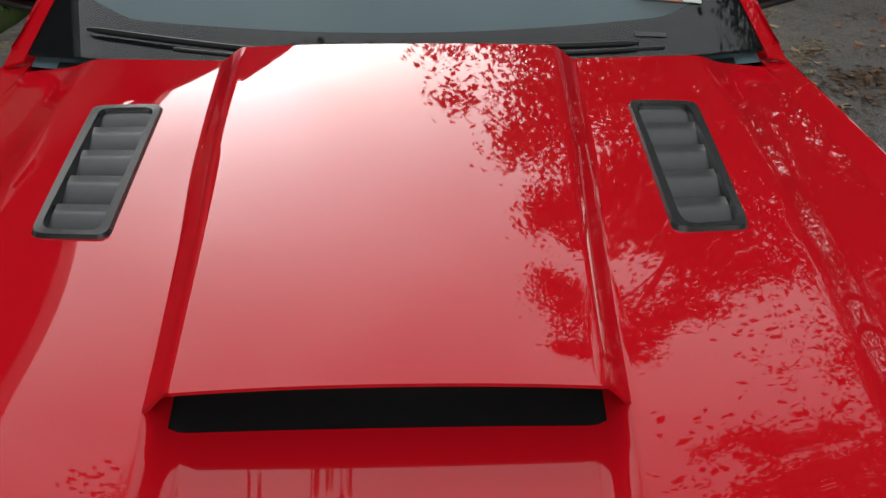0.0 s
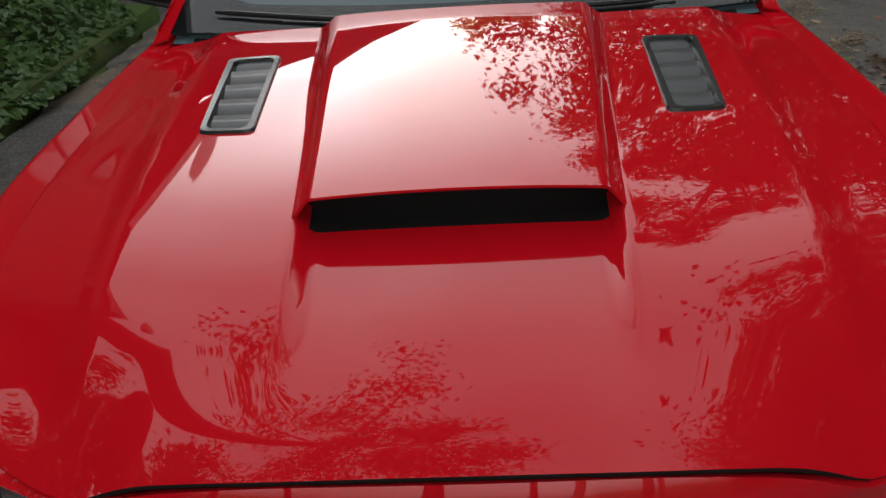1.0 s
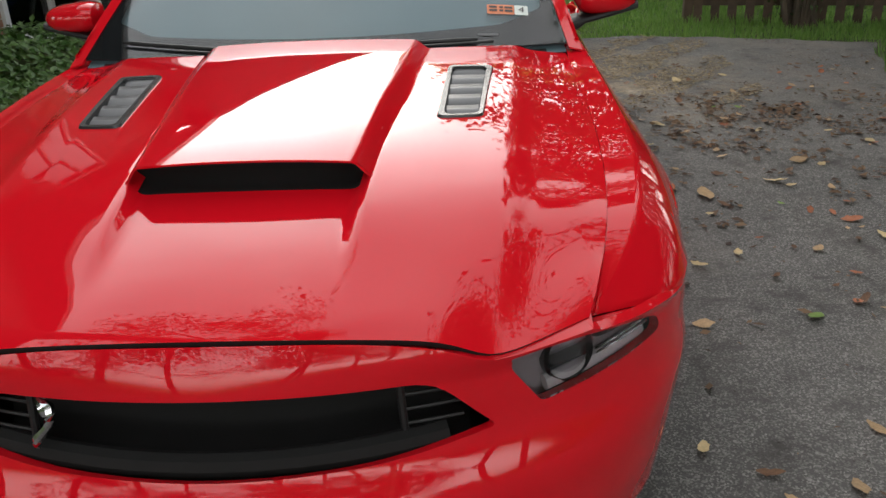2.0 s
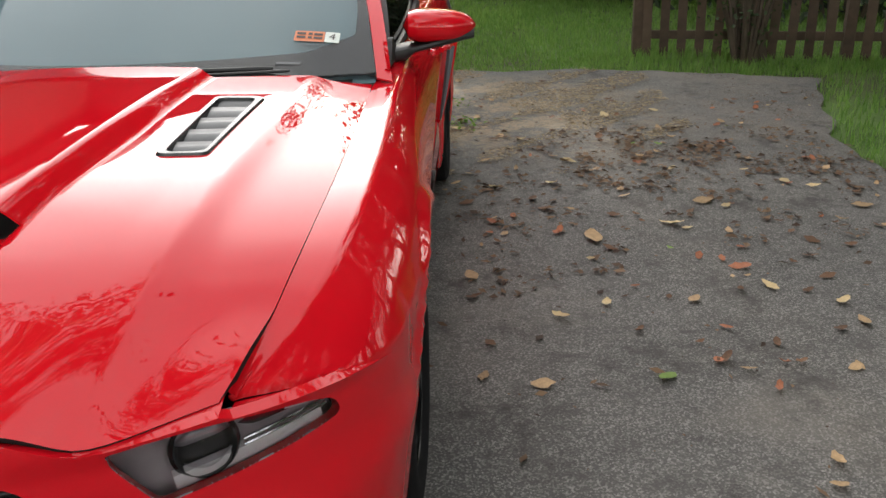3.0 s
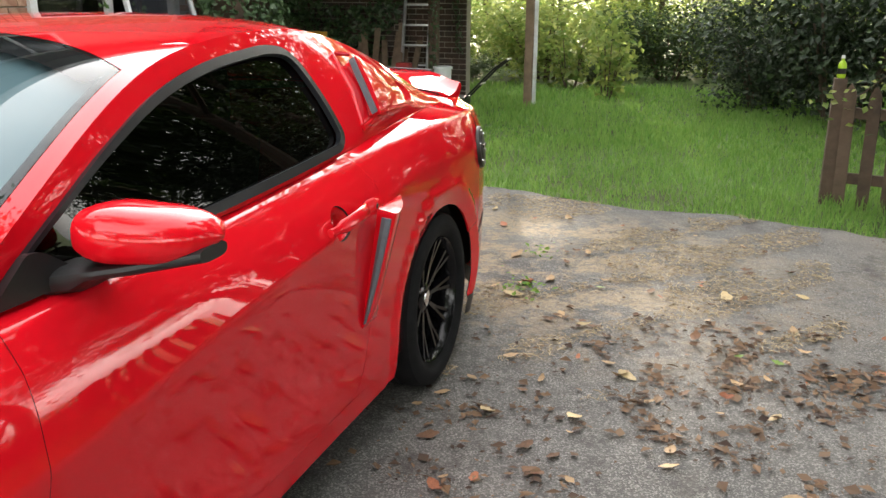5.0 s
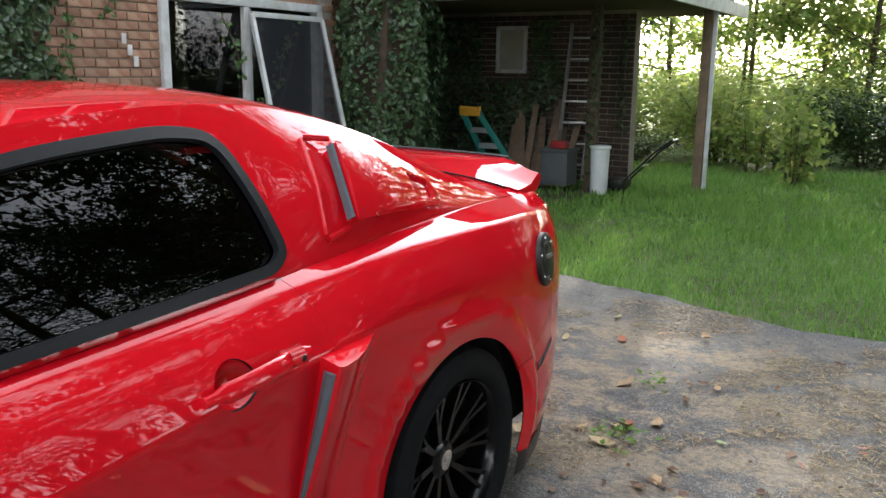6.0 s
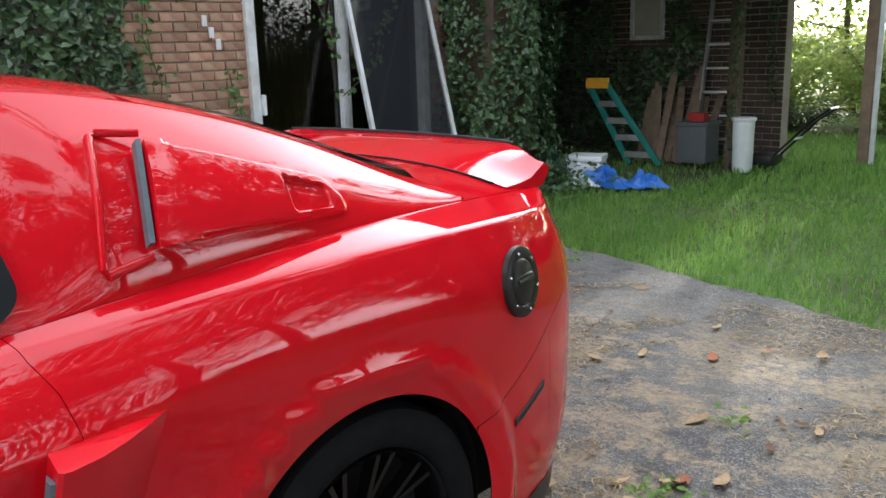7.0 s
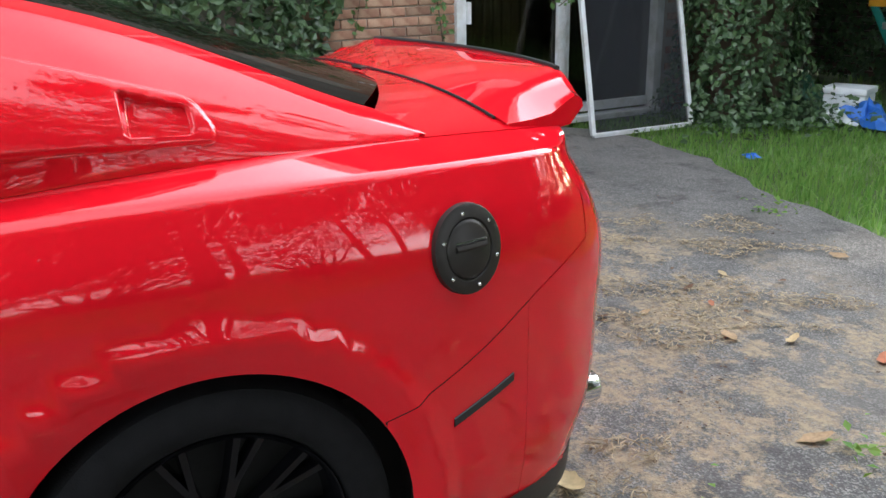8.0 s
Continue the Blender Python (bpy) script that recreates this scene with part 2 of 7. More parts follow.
def leafy(name, colour, alt, rough=0.45, through_=0.35):
    """Leaves: two greens from leaf to leaf, some light passing through."""
    m = bpy.data.materials.new(name)
    m.use_nodes = True
    nt = m.node_tree
    bs = nt.nodes["Principled BSDF"]
    L, N = nt.links.new, nt.nodes.new
    ge, mx = N("ShaderNodeNewGeometry"), N("ShaderNodeMix")
    mx.data_type = "RGBA"
    mx.inputs["A"].default_value, mx.inputs["B"].default_value = (*colour, 1), (*alt, 1)
    L(ge.outputs["Random Per Island"], mx.inputs["Factor"])
    L(mx.outputs["Result"], bs.inputs["Base Color"])
    bs.inputs["Roughness"].default_value = rough
    if through_:
        tl, ms = N("ShaderNodeBsdfTranslucent"), N("ShaderNodeMixShader")
        L(mx.outputs["Result"], tl.inputs["Color"])
        ms.inputs["Fac"].default_value = through_
        L(bs.outputs[0], ms.inputs[1]), L(tl.outputs[0], ms.inputs[2])
        L(ms.outputs[0], nt.nodes["Material Output"].inputs["Surface"])
    return m


PAINT = material("red_paint", (0.66, 0.006, 0.015), rough=0.6, coat=1.0, vary=0.05, scale=900, spec=0.0)
PAINT.node_tree.nodes["Principled BSDF"].inputs["Coat IOR"].default_value = 1.5
BLACK = material("black_plastic", (0.012, 0.012, 0.013), rough=0.45, vary=0.15, scale=60, bump=0.05, bump_scale=900)
GLOSSBLACK = material("gloss_black", (0.006, 0.006, 0.007), rough=0.12, coat=0.6, vary=0.1, scale=40)
# near-black that puts the shade of cavities and gaps into the colour
DARK = material("dark_cavity_shade", (0.006, 0.006, 0.006), rough=0.9, vary=0.2, scale=20)
RUBBER = material("tyre_rubber", (0.007, 0.007, 0.008), rough=0.85, spec=0.2, vary=0.3, scale=30, bump=0.15, bump_scale=300)
WHEELBLACK = material("gloss_black_alloy", (0.004, 0.004, 0.005), rough=0.16, vary=0.1, scale=40, spec=0.35)
TRIM = material("grey_rubber_trim", (0.011, 0.012, 0.015), rough=0.4, spec=0.3, vary=0.1, scale=50)
LOUVRE = material("satin_grey_plastic", (0.060, 0.062, 0.067), rough=0.33, vary=0.12, scale=40, bump=0.04, bump_scale=800)
STRIP = material("blue_grey_insert", (0.11, 0.145, 0.165), rough=0.35, vary=0.1, scale=50)
CHROME = material("chrome", (0.75, 0.75, 0.77), rough=0.08, metal=1.0, vary=0.05, scale=30)
LAMPGREY = material("lamp_housing", (0.40, 0.35, 0.37), rough=0.28, vary=0.15, scale=20)
LAMPSILVER = material("lamp_reflector", (0.80, 0.77, 0.79), rough=0.3, metal=0.1, vary=0.1, scale=20)
WINDOW = glass("tinted_window", (0.05, 0.055, 0.055))
SCREEN = glass("windscreen", (0.72, 0.77, 0.77))
LENS = glass("headlight_lens", (0.86, 0.86, 0.88))
VENTRIM = material("satin_black_vent_rim", (0.028, 0.029, 0.031), rough=0.22, vary=0.12, scale=40)
SATIN = material("satin_black_metal", (0.02, 0.02, 0.021), rough=0.3, metal=0.3, vary=0.15, scale=60)
CLOTH = material("seat_cloth", (0.02, 0.02, 0.021), rough=0.85, vary=0.2, scale=80)
ORANGE = material("sticker_orange", (0.75, 0.25, 0.12), rough=0.6, vary=0.08, scale=80)
PAPER = material("sticker_white", (0.75, 0.8, 0.76), rough=0.6, vary=0.05, scale=80)
INK = material("dark_ink", (0.06, 0.05, 0.05), rough=0.6, vary=0.1, scale=90)


# ---- the car: its surfaces, in metres from the middle of the front axle's track on the ground; Y runs to the tail ----
CAR = empty("car", pose(0.071, 1.455, 0, 0, 0, 0), "glossy red two-door sports coupe parked on asphalt driveway", "car")
BASE = 2.732
HUB = 0.342
KN = (-0.75, -0.58, -0.38, 0.0, 0.5, 1.2, 2.05, 2.7, 3.3, 3.6)


def along(*values):
    return spline(*[v for pair in zip(KN, values) for v in pair])


# bottom, lower ridge, waist, crease, upper flank, shoulder, top edge
SIDE_X = (
    along(.695, .845, .900, .894, .880, .868, .873, .90, .885, .79),
    along(.705, .862, .928, .922, .903, .890, .895, .92, .91, .82),
    along(.71, .873, .944, .936, .913, .897, .90, .925, .915, .83),
    along(.71, .876, .950, .964, .950, .937, .935, .935, .915, .83),
    along(.708, .848, .916, .932, .920, .908, .905, .918, .897, .815),
    along(.70, .79, .842, .862, .855, .855, .857, .878, .856, .782),
    along(.700, .743, .768, .783, .782, .820, .822, .79, .735, .70),
)
SIDE_Z = (
    along(.20, .195, .19, .19, .185, .18, .18, .19, .215, .25),
    along(.32, .32, .32, .32, .315, .31, .31, .32, .34, .36),
    along(.48, .48, .49, .50, .50, .50, .52, .52, .53, .54),
    along(.66, .70, .725, .765, .738, .79, .858, .86, .83, .80),
    along(.70, .77, .815, .85, .86, .89, .93, .93, .915, .905),
    along(.732, .822, .882, .923, .954, .965, .99, 1.012, 1.004, .990),
    along(.740, .830, .885, .925, .956, .977, 1.01, 1.045, 1.035, 1.02),
)
ROUND = (0.3, 0.35, 0.5, 0.10, 0.5, 0.42, 0.3)
edge_round = spline(-.8, .14, .8, .16, 1.5, .28, 2.5, .25, 3.0, .13, 3.6, .11)


def section(Y, w):
    """The flank's point at the station Y, w from 0 (sill) to 1 (top edge)."""
    C = np.stack([np.stack([sx(Y), sz(Y)], -1) for sx, sz in zip(SIDE_X, SIDE_Z)])
    q = np.clip(w, 0, 1) * 6
    i = np.clip(np.round(q).astype(int), 0, 6)
    d = q - i
    n = np.arange(len(Y))
    c, a, b = C[i, n], C[np.clip(i - 1, 0, 6), n], C[np.clip(i + 1, 0, 6), n]
    r = np.where(i == 5, edge_round(Y), np.where(i == 3, .09 + .41 * ease(Y, 2.1, 2.5), np.array(ROUND)[i]))
    end = (i == 0) | (i == 6)
    t = np.clip((d + r) / (2 * r), 0, 1)[:, None]
    A, B = c + (a - c) * r[:, None], c + (b - c) * r[:, None]
    bez = (1 - t) ** 2 * A + 2 * t * (1 - t) * c + t * t * B
    lin = c + np.where((d < 0)[:, None], (c - a), (b - c)) * d[:, None]
    return np.where(((np.abs(d) < r) & ~end)[:, None], bez, lin)


def flare(Y, Z):
    """The swelling round the wheel arches."""
    out = np.zeros_like(Y)
    for hub in (0.0, BASE):
        r = np.hypot(Y - hub, Z - HUB)
        out += 0.013 * ease(r, 0.485, 0.44) - 0.30 * np.maximum(0, 0.440 - r) * (r > .3)
    return out


TAIL_REACH, TAIL_POWER = spline(.2, .36, .37, .43, .56, .44, .735, .45, .82, .42, .99, .29), 2.9


def side(u, v):
    Y, w = np.asarray(u, float), np.asarray(v, float) / 0.95
    p = section(Y, w)
    X = p[:, 0] + flare(Y, p[:, 1])
    fore = Y < -.40
    if fore.any():
        # ahead of the wheel the flank bends into the bumper's plan curve
        z = np.minimum(p[:, 1], .75)
        k = 1.98 + .43 * ease(np.minimum(z, .722), .69, .77)
        q = np.clip((-.40 - Y) / nose_reach(z), 0, 1)
        pa = section(np.full_like(Y, -.40), w)
        plan = (pa[:, 0] + flare(np.full_like(Y, -.40), pa[:, 1])) * (1 - q ** k) ** (1 / k)
        X = np.where(fore, X + (plan - X) * ease(w, .99, .60), X)
    aft = Y > 3.40
    if aft.any():
        # behind the wheel it bends into the tail's
        b = TAIL_REACH(np.clip(p[:, 1], .2, .99))
        c = np.clip((Y - 3.40) / b, 0, 1) ** (TAIL_POWER / 2)
        s = np.sqrt(1 - c * c)
        back = np.full_like(Y, 3.40)
        pa, pb = section(back, w), section(back - .02, w)
        plan = pa[:, 0] * s ** (2 / TAIL_POWER) + (pa[:, 0] - pb[:, 0]) / .02 * (Y - 3.40) * s ** 3
        X = np.where(aft, X + (plan - X) * ease(w, 1.0, .72), X)
    return np.stack([X, Y, p[:, 1]], -1)


WS = np.linspace(0, 1, 241)


def side_v(Y, Z):
    """The flank's second coordinate at the height Z."""
    out = []
    for y, z in zip(np.atleast_1d(np.asarray(Y, float)), np.atleast_1d(np.asarray(Z, float))):
        zz = section(np.full(241, y), WS)[:, 1]
        out.append(0.95 * np.interp(z, np.maximum.accumulate(zz) + np.arange(241) * 1e-7, WS))
    return np.array(out)


def side_x(Y, Z):
    return side(np.atleast_1d(np.asarray(Y, float)), side_v(Y, Z))[:, 0]


def on_side(pts):
    """(Y, Z) pairs as the flank's coordinates; a height above 2 is the top edge."""
    pts = np.array(pts, float)
    v = side_v(pts[:, 0], np.where(pts[:, 1] > 2, 0.5, pts[:, 1]))
    return np.stack([pts[:, 0], np.where(pts[:, 1] > 2, 0.95, v)], -1)


def arch(hub, a0, a1, n=40, r=0.376):
    """Points of a wheel arch from angle a0 to a1, degrees from straight back."""
    return [(hub + r * math.cos(radians(a)), HUB - 0.004 + r * math.sin(radians(a))) for a in np.linspace(a0, a1, n)]


def run(f, a, b, n=16):
    return [(y, float(f(y))) for y in np.linspace(a, b, n)]


TOP = 9.0
front_line = spline(-.745, .734, -.66, .722, -.55, .70, -.40, .678)
tail_line = spline(3.05, .545, 3.3, .655, 3.45, .735, 3.6, .79)
door_front = [(.74, TOP), (.735, .90), (.715, .75), (.70, .60), (.695, .40), (.695, .27)]
door_rear = [(2.085, TOP), (2.10, .98), (2.125, .93), (2.14, .86), (2.14, .75), (2.12, .6), (2.08, .45), (2.04, .34), (1.99, .27)]
G = 0.0008


def shift(pts, dy):
    return [(y + dy, z) for y, z in pts]


FENDER = ([(y, TOP) for y in np.linspace(-.745, .74 - G, 40)] + shift(door_front[1:], -G) + arch(0, -10, 180 + 12)
          + [(-.402, .26), (-.402, .5)] + run(front_line, -.402, -.745, 14))
DOOR = ([(y, TOP) for y in np.linspace(.74 + G, 2.085 - G, 40)] + shift(door_rear[1:], -G) + shift(door_front[1:], G)[::-1])
QUARTER = ([(y, TOP) for y in np.linspace(2.085 + G, 3.6, 40)] + run(tail_line, 3.6, 3.05) + arch(BASE, 31, 180 + 10)
           + [(2.22, .265)] + shift(door_rear[1:], G)[::-1])
SKIRT = ([(y, .2675) for y in np.linspace(.405, 2.30, 30)] + [(2.30, 0.2)] + [(y, .175) for y in np.linspace(2.25, .42, 20)])
TAILSIDE = (run(lambda y: tail_line(y) - 0.0025, 3.055, 3.3992) + [(3.3992, .225), (3.12, .20)] + arch(BASE, -14, 31, 14))


def fascia(back, reach, power, sign):
    """A bumper's wrap-round: plan curves from the flanks at Y = back; reach: how far it stands out at each height."""
    zz = np.linspace(.17, 1.0, 60)
    ax = side_x(np.full(60, back), zz)
    slope = (ax - side_x(np.full(60, back - .02 * sign), zz)) / .02 * (sign > 0)

    def f(u, v):
        a, b = np.interp(v, zz, ax), reach(v)
        ph = np.clip(np.asarray(u, float) / 0.9, -math.pi / 2, math.pi / 2)
        s, c = np.sin(ph), np.cos(ph)
        k = power(np.asarray(v, float))
        X = a * np.sign(s) * np.abs(s) ** (2 / k) + np.interp(v, zz, slope) * b * np.abs(c) ** (2 / k) * s * s * s
        return np.stack([X, back + sign * b * np.abs(c) ** (2 / k), np.asarray(v, float)], -1)

    def at(pts):
        """(X, Z) pairs as this surface's coordinates."""
        pts = np.array(pts, float)
        q = np.clip(np.abs(pts[:, 0]) / np.interp(pts[:, 1], zz, ax), 0, 1) ** (power(pts[:, 1]) / 2)
        return np.stack([0.9 * np.sign(pts[:, 0]) * np.arcsin(q), pts[:, 1]], -1)
    return f, at


nose_power = lambda z: 1.98 + .43 * ease(z, .69, .77)
nose_reach = spline(.17, .51, .30, .597, .41, .622, .485, .618, .550, .583, .60, .573, .70, .565, .80, .53)
nose, on_nose = fascia(-.40, nose_reach, nose_power, -1)
tail, on_tail = fascia(3.40, TAIL_REACH, lambda z: TAIL_POWER + 0 * z, 1)

# --- hood ---
hood_mid = spline(-.95, .790, -.90, .812, -.8, .846, -.5, .917, -.15, .962, .25, 1.0, .47, 1.012)
hood_rim = spline(-.90, .655, -.735, .745, -.58, .832, -.38, .886, 0, .926, .3, .945, .6, .962)
gap_x = spline(-.75, .700, -.58, .743, -.38, .768, 0, .783, .5, .782, .62, .780)
ridge_x = spline(-.9, .505, -.6, .53, -.2, .565, .2, .595, .55, .61)
bulge_w = spline(-.95, .225, -.5, .245, 0, .285, .45, .322)
bulge_h = spline(-.5, .055, -.1, .044, .2, .034, .46, .030)


# the hood's front edge: nearly straight between the lamps, then back along them
edge_fy = spline(-.1, -.935, .1, -.934, .25, -.929, .41, -.908, .46, -.900, .50, -.892, .54, -.877, .64, -.821, .72, -.769)
edge_fz = spline(-.1, .800, .1, .800, .25, .795, .36, .783, .42, .770, .46, .754, .50, .738, .55, .737, .64, .748, .72, .754)


def hood_base(X, Y, plain=False):
    x, g = np.abs(X), gap_x(Y)
    t = np.clip(x / g, 0, 1.2)
    z = hood_mid(Y) + (hood_rim(Y) - hood_mid(Y)) * t ** 2.6
    rx = ridge_x(Y)
    z = z + 0.014 * np.where(x < rx, np.clip(1 + (x - rx) / .32, 0, 1) ** 1.4, np.exp(-((x - rx) / .046) ** 2)) * ease(Y, -.92, -.70) 
    ey = edge_fy(np.minimum(x, .70))
    near = ease(Y, ey + .20, ey)
    if np.any(near > 0) and not plain:
        z = z + near * (edge_fz(np.minimum(x, .70)) - hood_base(x, ey, True))
    return z


def hood_f(u, v):
    X, Y = np.asarray(u, float), np.asarray(v, float)
    x, w = np.abs(X), bulge_w(Y)
    dip = 0.014 * ease(Y, -.80, -.52)
    z = hood_base(X, Y) - dip * ease(x, w + .012, w - .022) + 0.010 * ease(Y, -.84, -.56) * ease(Y, .1, -.4) * np.where(x > w + .02, np.clip(1 - (x - w - .02) / .20, 0, 1) ** 1.2, np.exp(-((x - w - .02) / .026) ** 2))
    return np.stack([X, Y, z], -1)


def bulge_f(u, v):
    """The raised middle behind the scoop's mouth; u in -1..1 across."""
    Y = np.asarray(v, float)
    s, w = np.asarray(u, float) / 0.35, bulge_w(Y)
    x = s * (w + .035)
    prof = ease(np.abs(x), w + .033, w - .022)
    lip = 0.0015 * ease(Y, -.488, -.502)
    z = hood_base(x, Y) + bulge_h(Y) * prof - lip * prof - 0.0008 + 0.006 * prof * (1 - (x / w) ** 2)
    return np.stack([x, Y, z], -1)


edge_grid = np.linspace(0, .69, 70)
edge_line, edge_z = edge_fy(edge_grid), edge_fz(edge_grid)


def hood_edge(x):
    """Where the hood's front edge lies over the bumper."""
    return float(np.interp(abs(x), edge_grid, edge_line))


VENT = [(.417, .275), (.538, .28), (.503, -.128), (.396, -.14)]
vent_c = np.mean(VENT, 0)
front_edge = [(x, hood_edge(x) + .007) for x in np.linspace(-.685, .685, 60)]
rear_edge = [(x, .475 + .10 * (x / .78) ** 2) for x in np.linspace(.78 - G, -.78 + G, 40)]
rail_r = [(float(gap_x(y)) - G * 1.2, y) for y in np.linspace(-.735, .575, 40)]
HOOD = front_edge + rail_r + rear_edge + [(-x, y) for x, y in rail_r[::-1]]


def vent_hole(sx, grow=0.0):
    q = np.array([(sx * x, y) for x, y in VENT])
    c = q.mean(0)
    q = c + (q - c) * (1 + grow / np.array([0.055, 0.2]))
    return rounded(q if sx > 0 else q[::-1], .018, 5)


hood = sheet("hood", hood_f, HOOD, PAINT, CAR, holes=[vent_hole(1, -.012), vent_hole(-1, -.012), [(-.238, -.474), (.238, -.474), (.285, .35), (-.285, .35)]], step=.013, thick=.014, label="red hood with creased ridges", fine=.01, rim_mat=DARK)
mouth = [(x * .35, -.487 + .03 * max(0, abs(x) - .8) / .2) for x in np.linspace(-1, 1, 50)]
BULGE = mouth + [(.35, y) for y in np.linspace(-.45, .46, 40)] + [(x * .35, .472 + .10 * (x * .35 / .78) ** 2) for x in np.linspace(1, -1, 40)] + [(-.35, y) for y in np.linspace(.46, -.45, 40)]
scoop = sheet("hood_scoop", bulge_f, BULGE, PAINT, hood, step=.011, thick=.005, label="raised red air scoop", fine=.008)


def vent(sx):
    """A grey louvred heat extractor let into the hood."""
    def ring(name, grow_out, grow_in, lift, mat, parent):
        outer, inner = finer(vent_hole(sx, grow_out), .008), finer(vent_hole(sx, grow_in), .008)
        n = 120
        def even(p):
            s = np.concatenate([[0], np.cumsum(np.hypot(*np.diff(np.vstack([p, p[:1]]), axis=0).T))])
            q = np.vstack([p, p[:1]])
            t = np.linspace(0, s[-1], n, endpoint=False)
            return np.stack([np.interp(t, s, q[:, 0]), np.interp(t, s, q[:, 1])], -1)
        o, i = even(outer), even(inner)
        mid1, mid2 = o + (i - o) * .2, o + (i - o) * .8
        V = []
        for r, h in ((o, -.002), (mid1, lift), (mid2, lift * .9), (i, -.004), (i, -.028)):
            P = hood_f(r[:, 0], r[:, 1])
            P[:, 2] += h
            V.append(P)
        F = []
        for k in range(4):
            for j in range(n):
                f = (k * n + j, k * n + (j + 1) % n, (k + 1) * n + (j + 1) % n, (k + 1) * n + j)
                F.append(f if sx > 0 else f)
        ob = raw(name, np.concatenate(V), F, mat, parent, "grey louvred hood vent")
        bm = bmesh.new()
        bm.from_mesh(ob.data)
        bmesh.ops.recalc_face_normals(bm, faces=bm.faces)
        bm.to_mesh(ob.data)
        bm.free()
        ob.data.set_sharp_from_angle(angle=radians(40))
        return ob
    fr = ring("hood_vent", .005, -.0145, .006, VENTRIM, CAR)
    c = np.array([(sx * x, y) for x, y in VENT])
    for k in range(5):
        t = (k + .5) / 5
        a, b = c[0] + (c[3] - c[0]) * t, c[1] + (c[2] - c[1]) * t
        a, b = a + (b - a) * .1, b + (a - b) * .1
        V, F = [], []
        for s in np.linspace(0, 1, 9):
            p = a + (b - a) * s
            z = float(hood_f(np.array([p[0]]), np.array([p[1]]))[0, 2])
            for dy, dz in ((.045, -.001), (.02, -.004), (-.01, -.012), (-.034, -.026), (-.034, -.030), (-.01, -.016), (.02, -.008), (.045, -.006)):
                V.append((p[0], p[1] + dy, z + dz + dy * .1))
        for i in range(8):
            for j in range(8):
                F.append((i * 8 + j, i * 8 + (j + 1) % 8, (i + 1) * 8 + (j + 1) % 8, (i + 1) * 8 + j))
        raw("louvre", V, F, LOUVRE, fr)
    # pan under the louvres, near-black in place of shade
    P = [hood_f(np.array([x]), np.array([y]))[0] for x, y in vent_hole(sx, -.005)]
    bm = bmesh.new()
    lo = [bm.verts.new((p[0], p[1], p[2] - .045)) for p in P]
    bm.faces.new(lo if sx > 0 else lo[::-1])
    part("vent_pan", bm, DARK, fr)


vent(1), vent(-1)
# the scoop's throat: a near-black sheet stands in for the shade inside
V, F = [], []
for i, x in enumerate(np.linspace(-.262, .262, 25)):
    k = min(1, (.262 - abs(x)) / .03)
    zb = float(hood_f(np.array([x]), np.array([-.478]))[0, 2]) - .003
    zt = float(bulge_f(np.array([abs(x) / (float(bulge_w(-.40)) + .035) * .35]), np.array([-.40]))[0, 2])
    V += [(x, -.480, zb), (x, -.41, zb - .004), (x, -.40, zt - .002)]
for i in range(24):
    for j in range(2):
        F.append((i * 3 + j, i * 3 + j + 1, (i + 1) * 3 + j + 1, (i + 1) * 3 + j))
raw("scoop_throat", V, F, DARK, hood, "scoop opening, its shade a near-black sheet")

# --- flanks ---
for mir in (False, True):
    sheet("fender", side, on_side(FENDER), PAINT, CAR, step=.02, mirror=mir, fine=.012, label="red front fender")
    door = sheet("door", side, on_side(DOOR), PAINT, CAR, step=.022, mirror=mir, fine=.015, label="red door, closed", rim_mat=DARK, holes=[on_side([(1.845 + .053 * math.cos(q), .868 + .048 * math.sin(q)) for q in np.linspace(0, math.tau, 28, endpoint=False)])])
    sheet("quarter_panel", side, on_side(QUARTER), PAINT, CAR, step=.02, mirror=mir, fine=.012, label="red rear quarter panel")
    sheet("side_skirt", side, on_side(SKIRT), PAINT, CAR, step=.03, mirror=mir, label="red sill skirt")
    sheet("bumper_side", side, on_side(TAILSIDE), PAINT, CAR, step=.02, thick=.004, mirror=mir, fine=.012, rim_mat=DARK)

GRILLE = rounded([(-.40, .706), (.40, .706), (.512, .591), (.32, .558), (0, .546), (-.32, .558), (-.512, .591)], [.05, .05, .015, .1, .2, .1, .015])
LAMP = rounded([(.535, .722), (.61, .7345), (.69, .7375), (.785, .7165), (.838, .688), (.845, .655), (.594, .613)], [.01, .05, .05, .04, .03, .015, .015])
noser = [(x, z - .005) for x, z in zip(edge_grid[::3], edge_z[::3])]
fend = [(float(side_x([y], [front_line(y)])[0]), float(front_line(y)) + .004) for y in np.linspace(-.735, -.41, 10)]
NOSE = [(x, z) for x, z in noser + fend]
half = on_nose(NOSE)
half = np.vstack([half, [[.9 * math.pi / 2, .66], [.9 * math.pi / 2, .22], [.9 * 1.2, .19], [0, .175]]])
NOSE = np.vstack([half, (half * (-1, 1))[::-1][1:-1]])
bumper = sheet("front_bumper", nose, NOSE, PAINT, CAR, holes=[on_nose(GRILLE), on_nose(LAMP), on_nose(LAMP * (-1, 1))[::-1]], step=.02, thick=.02, fine=.012, label="red front bumper")
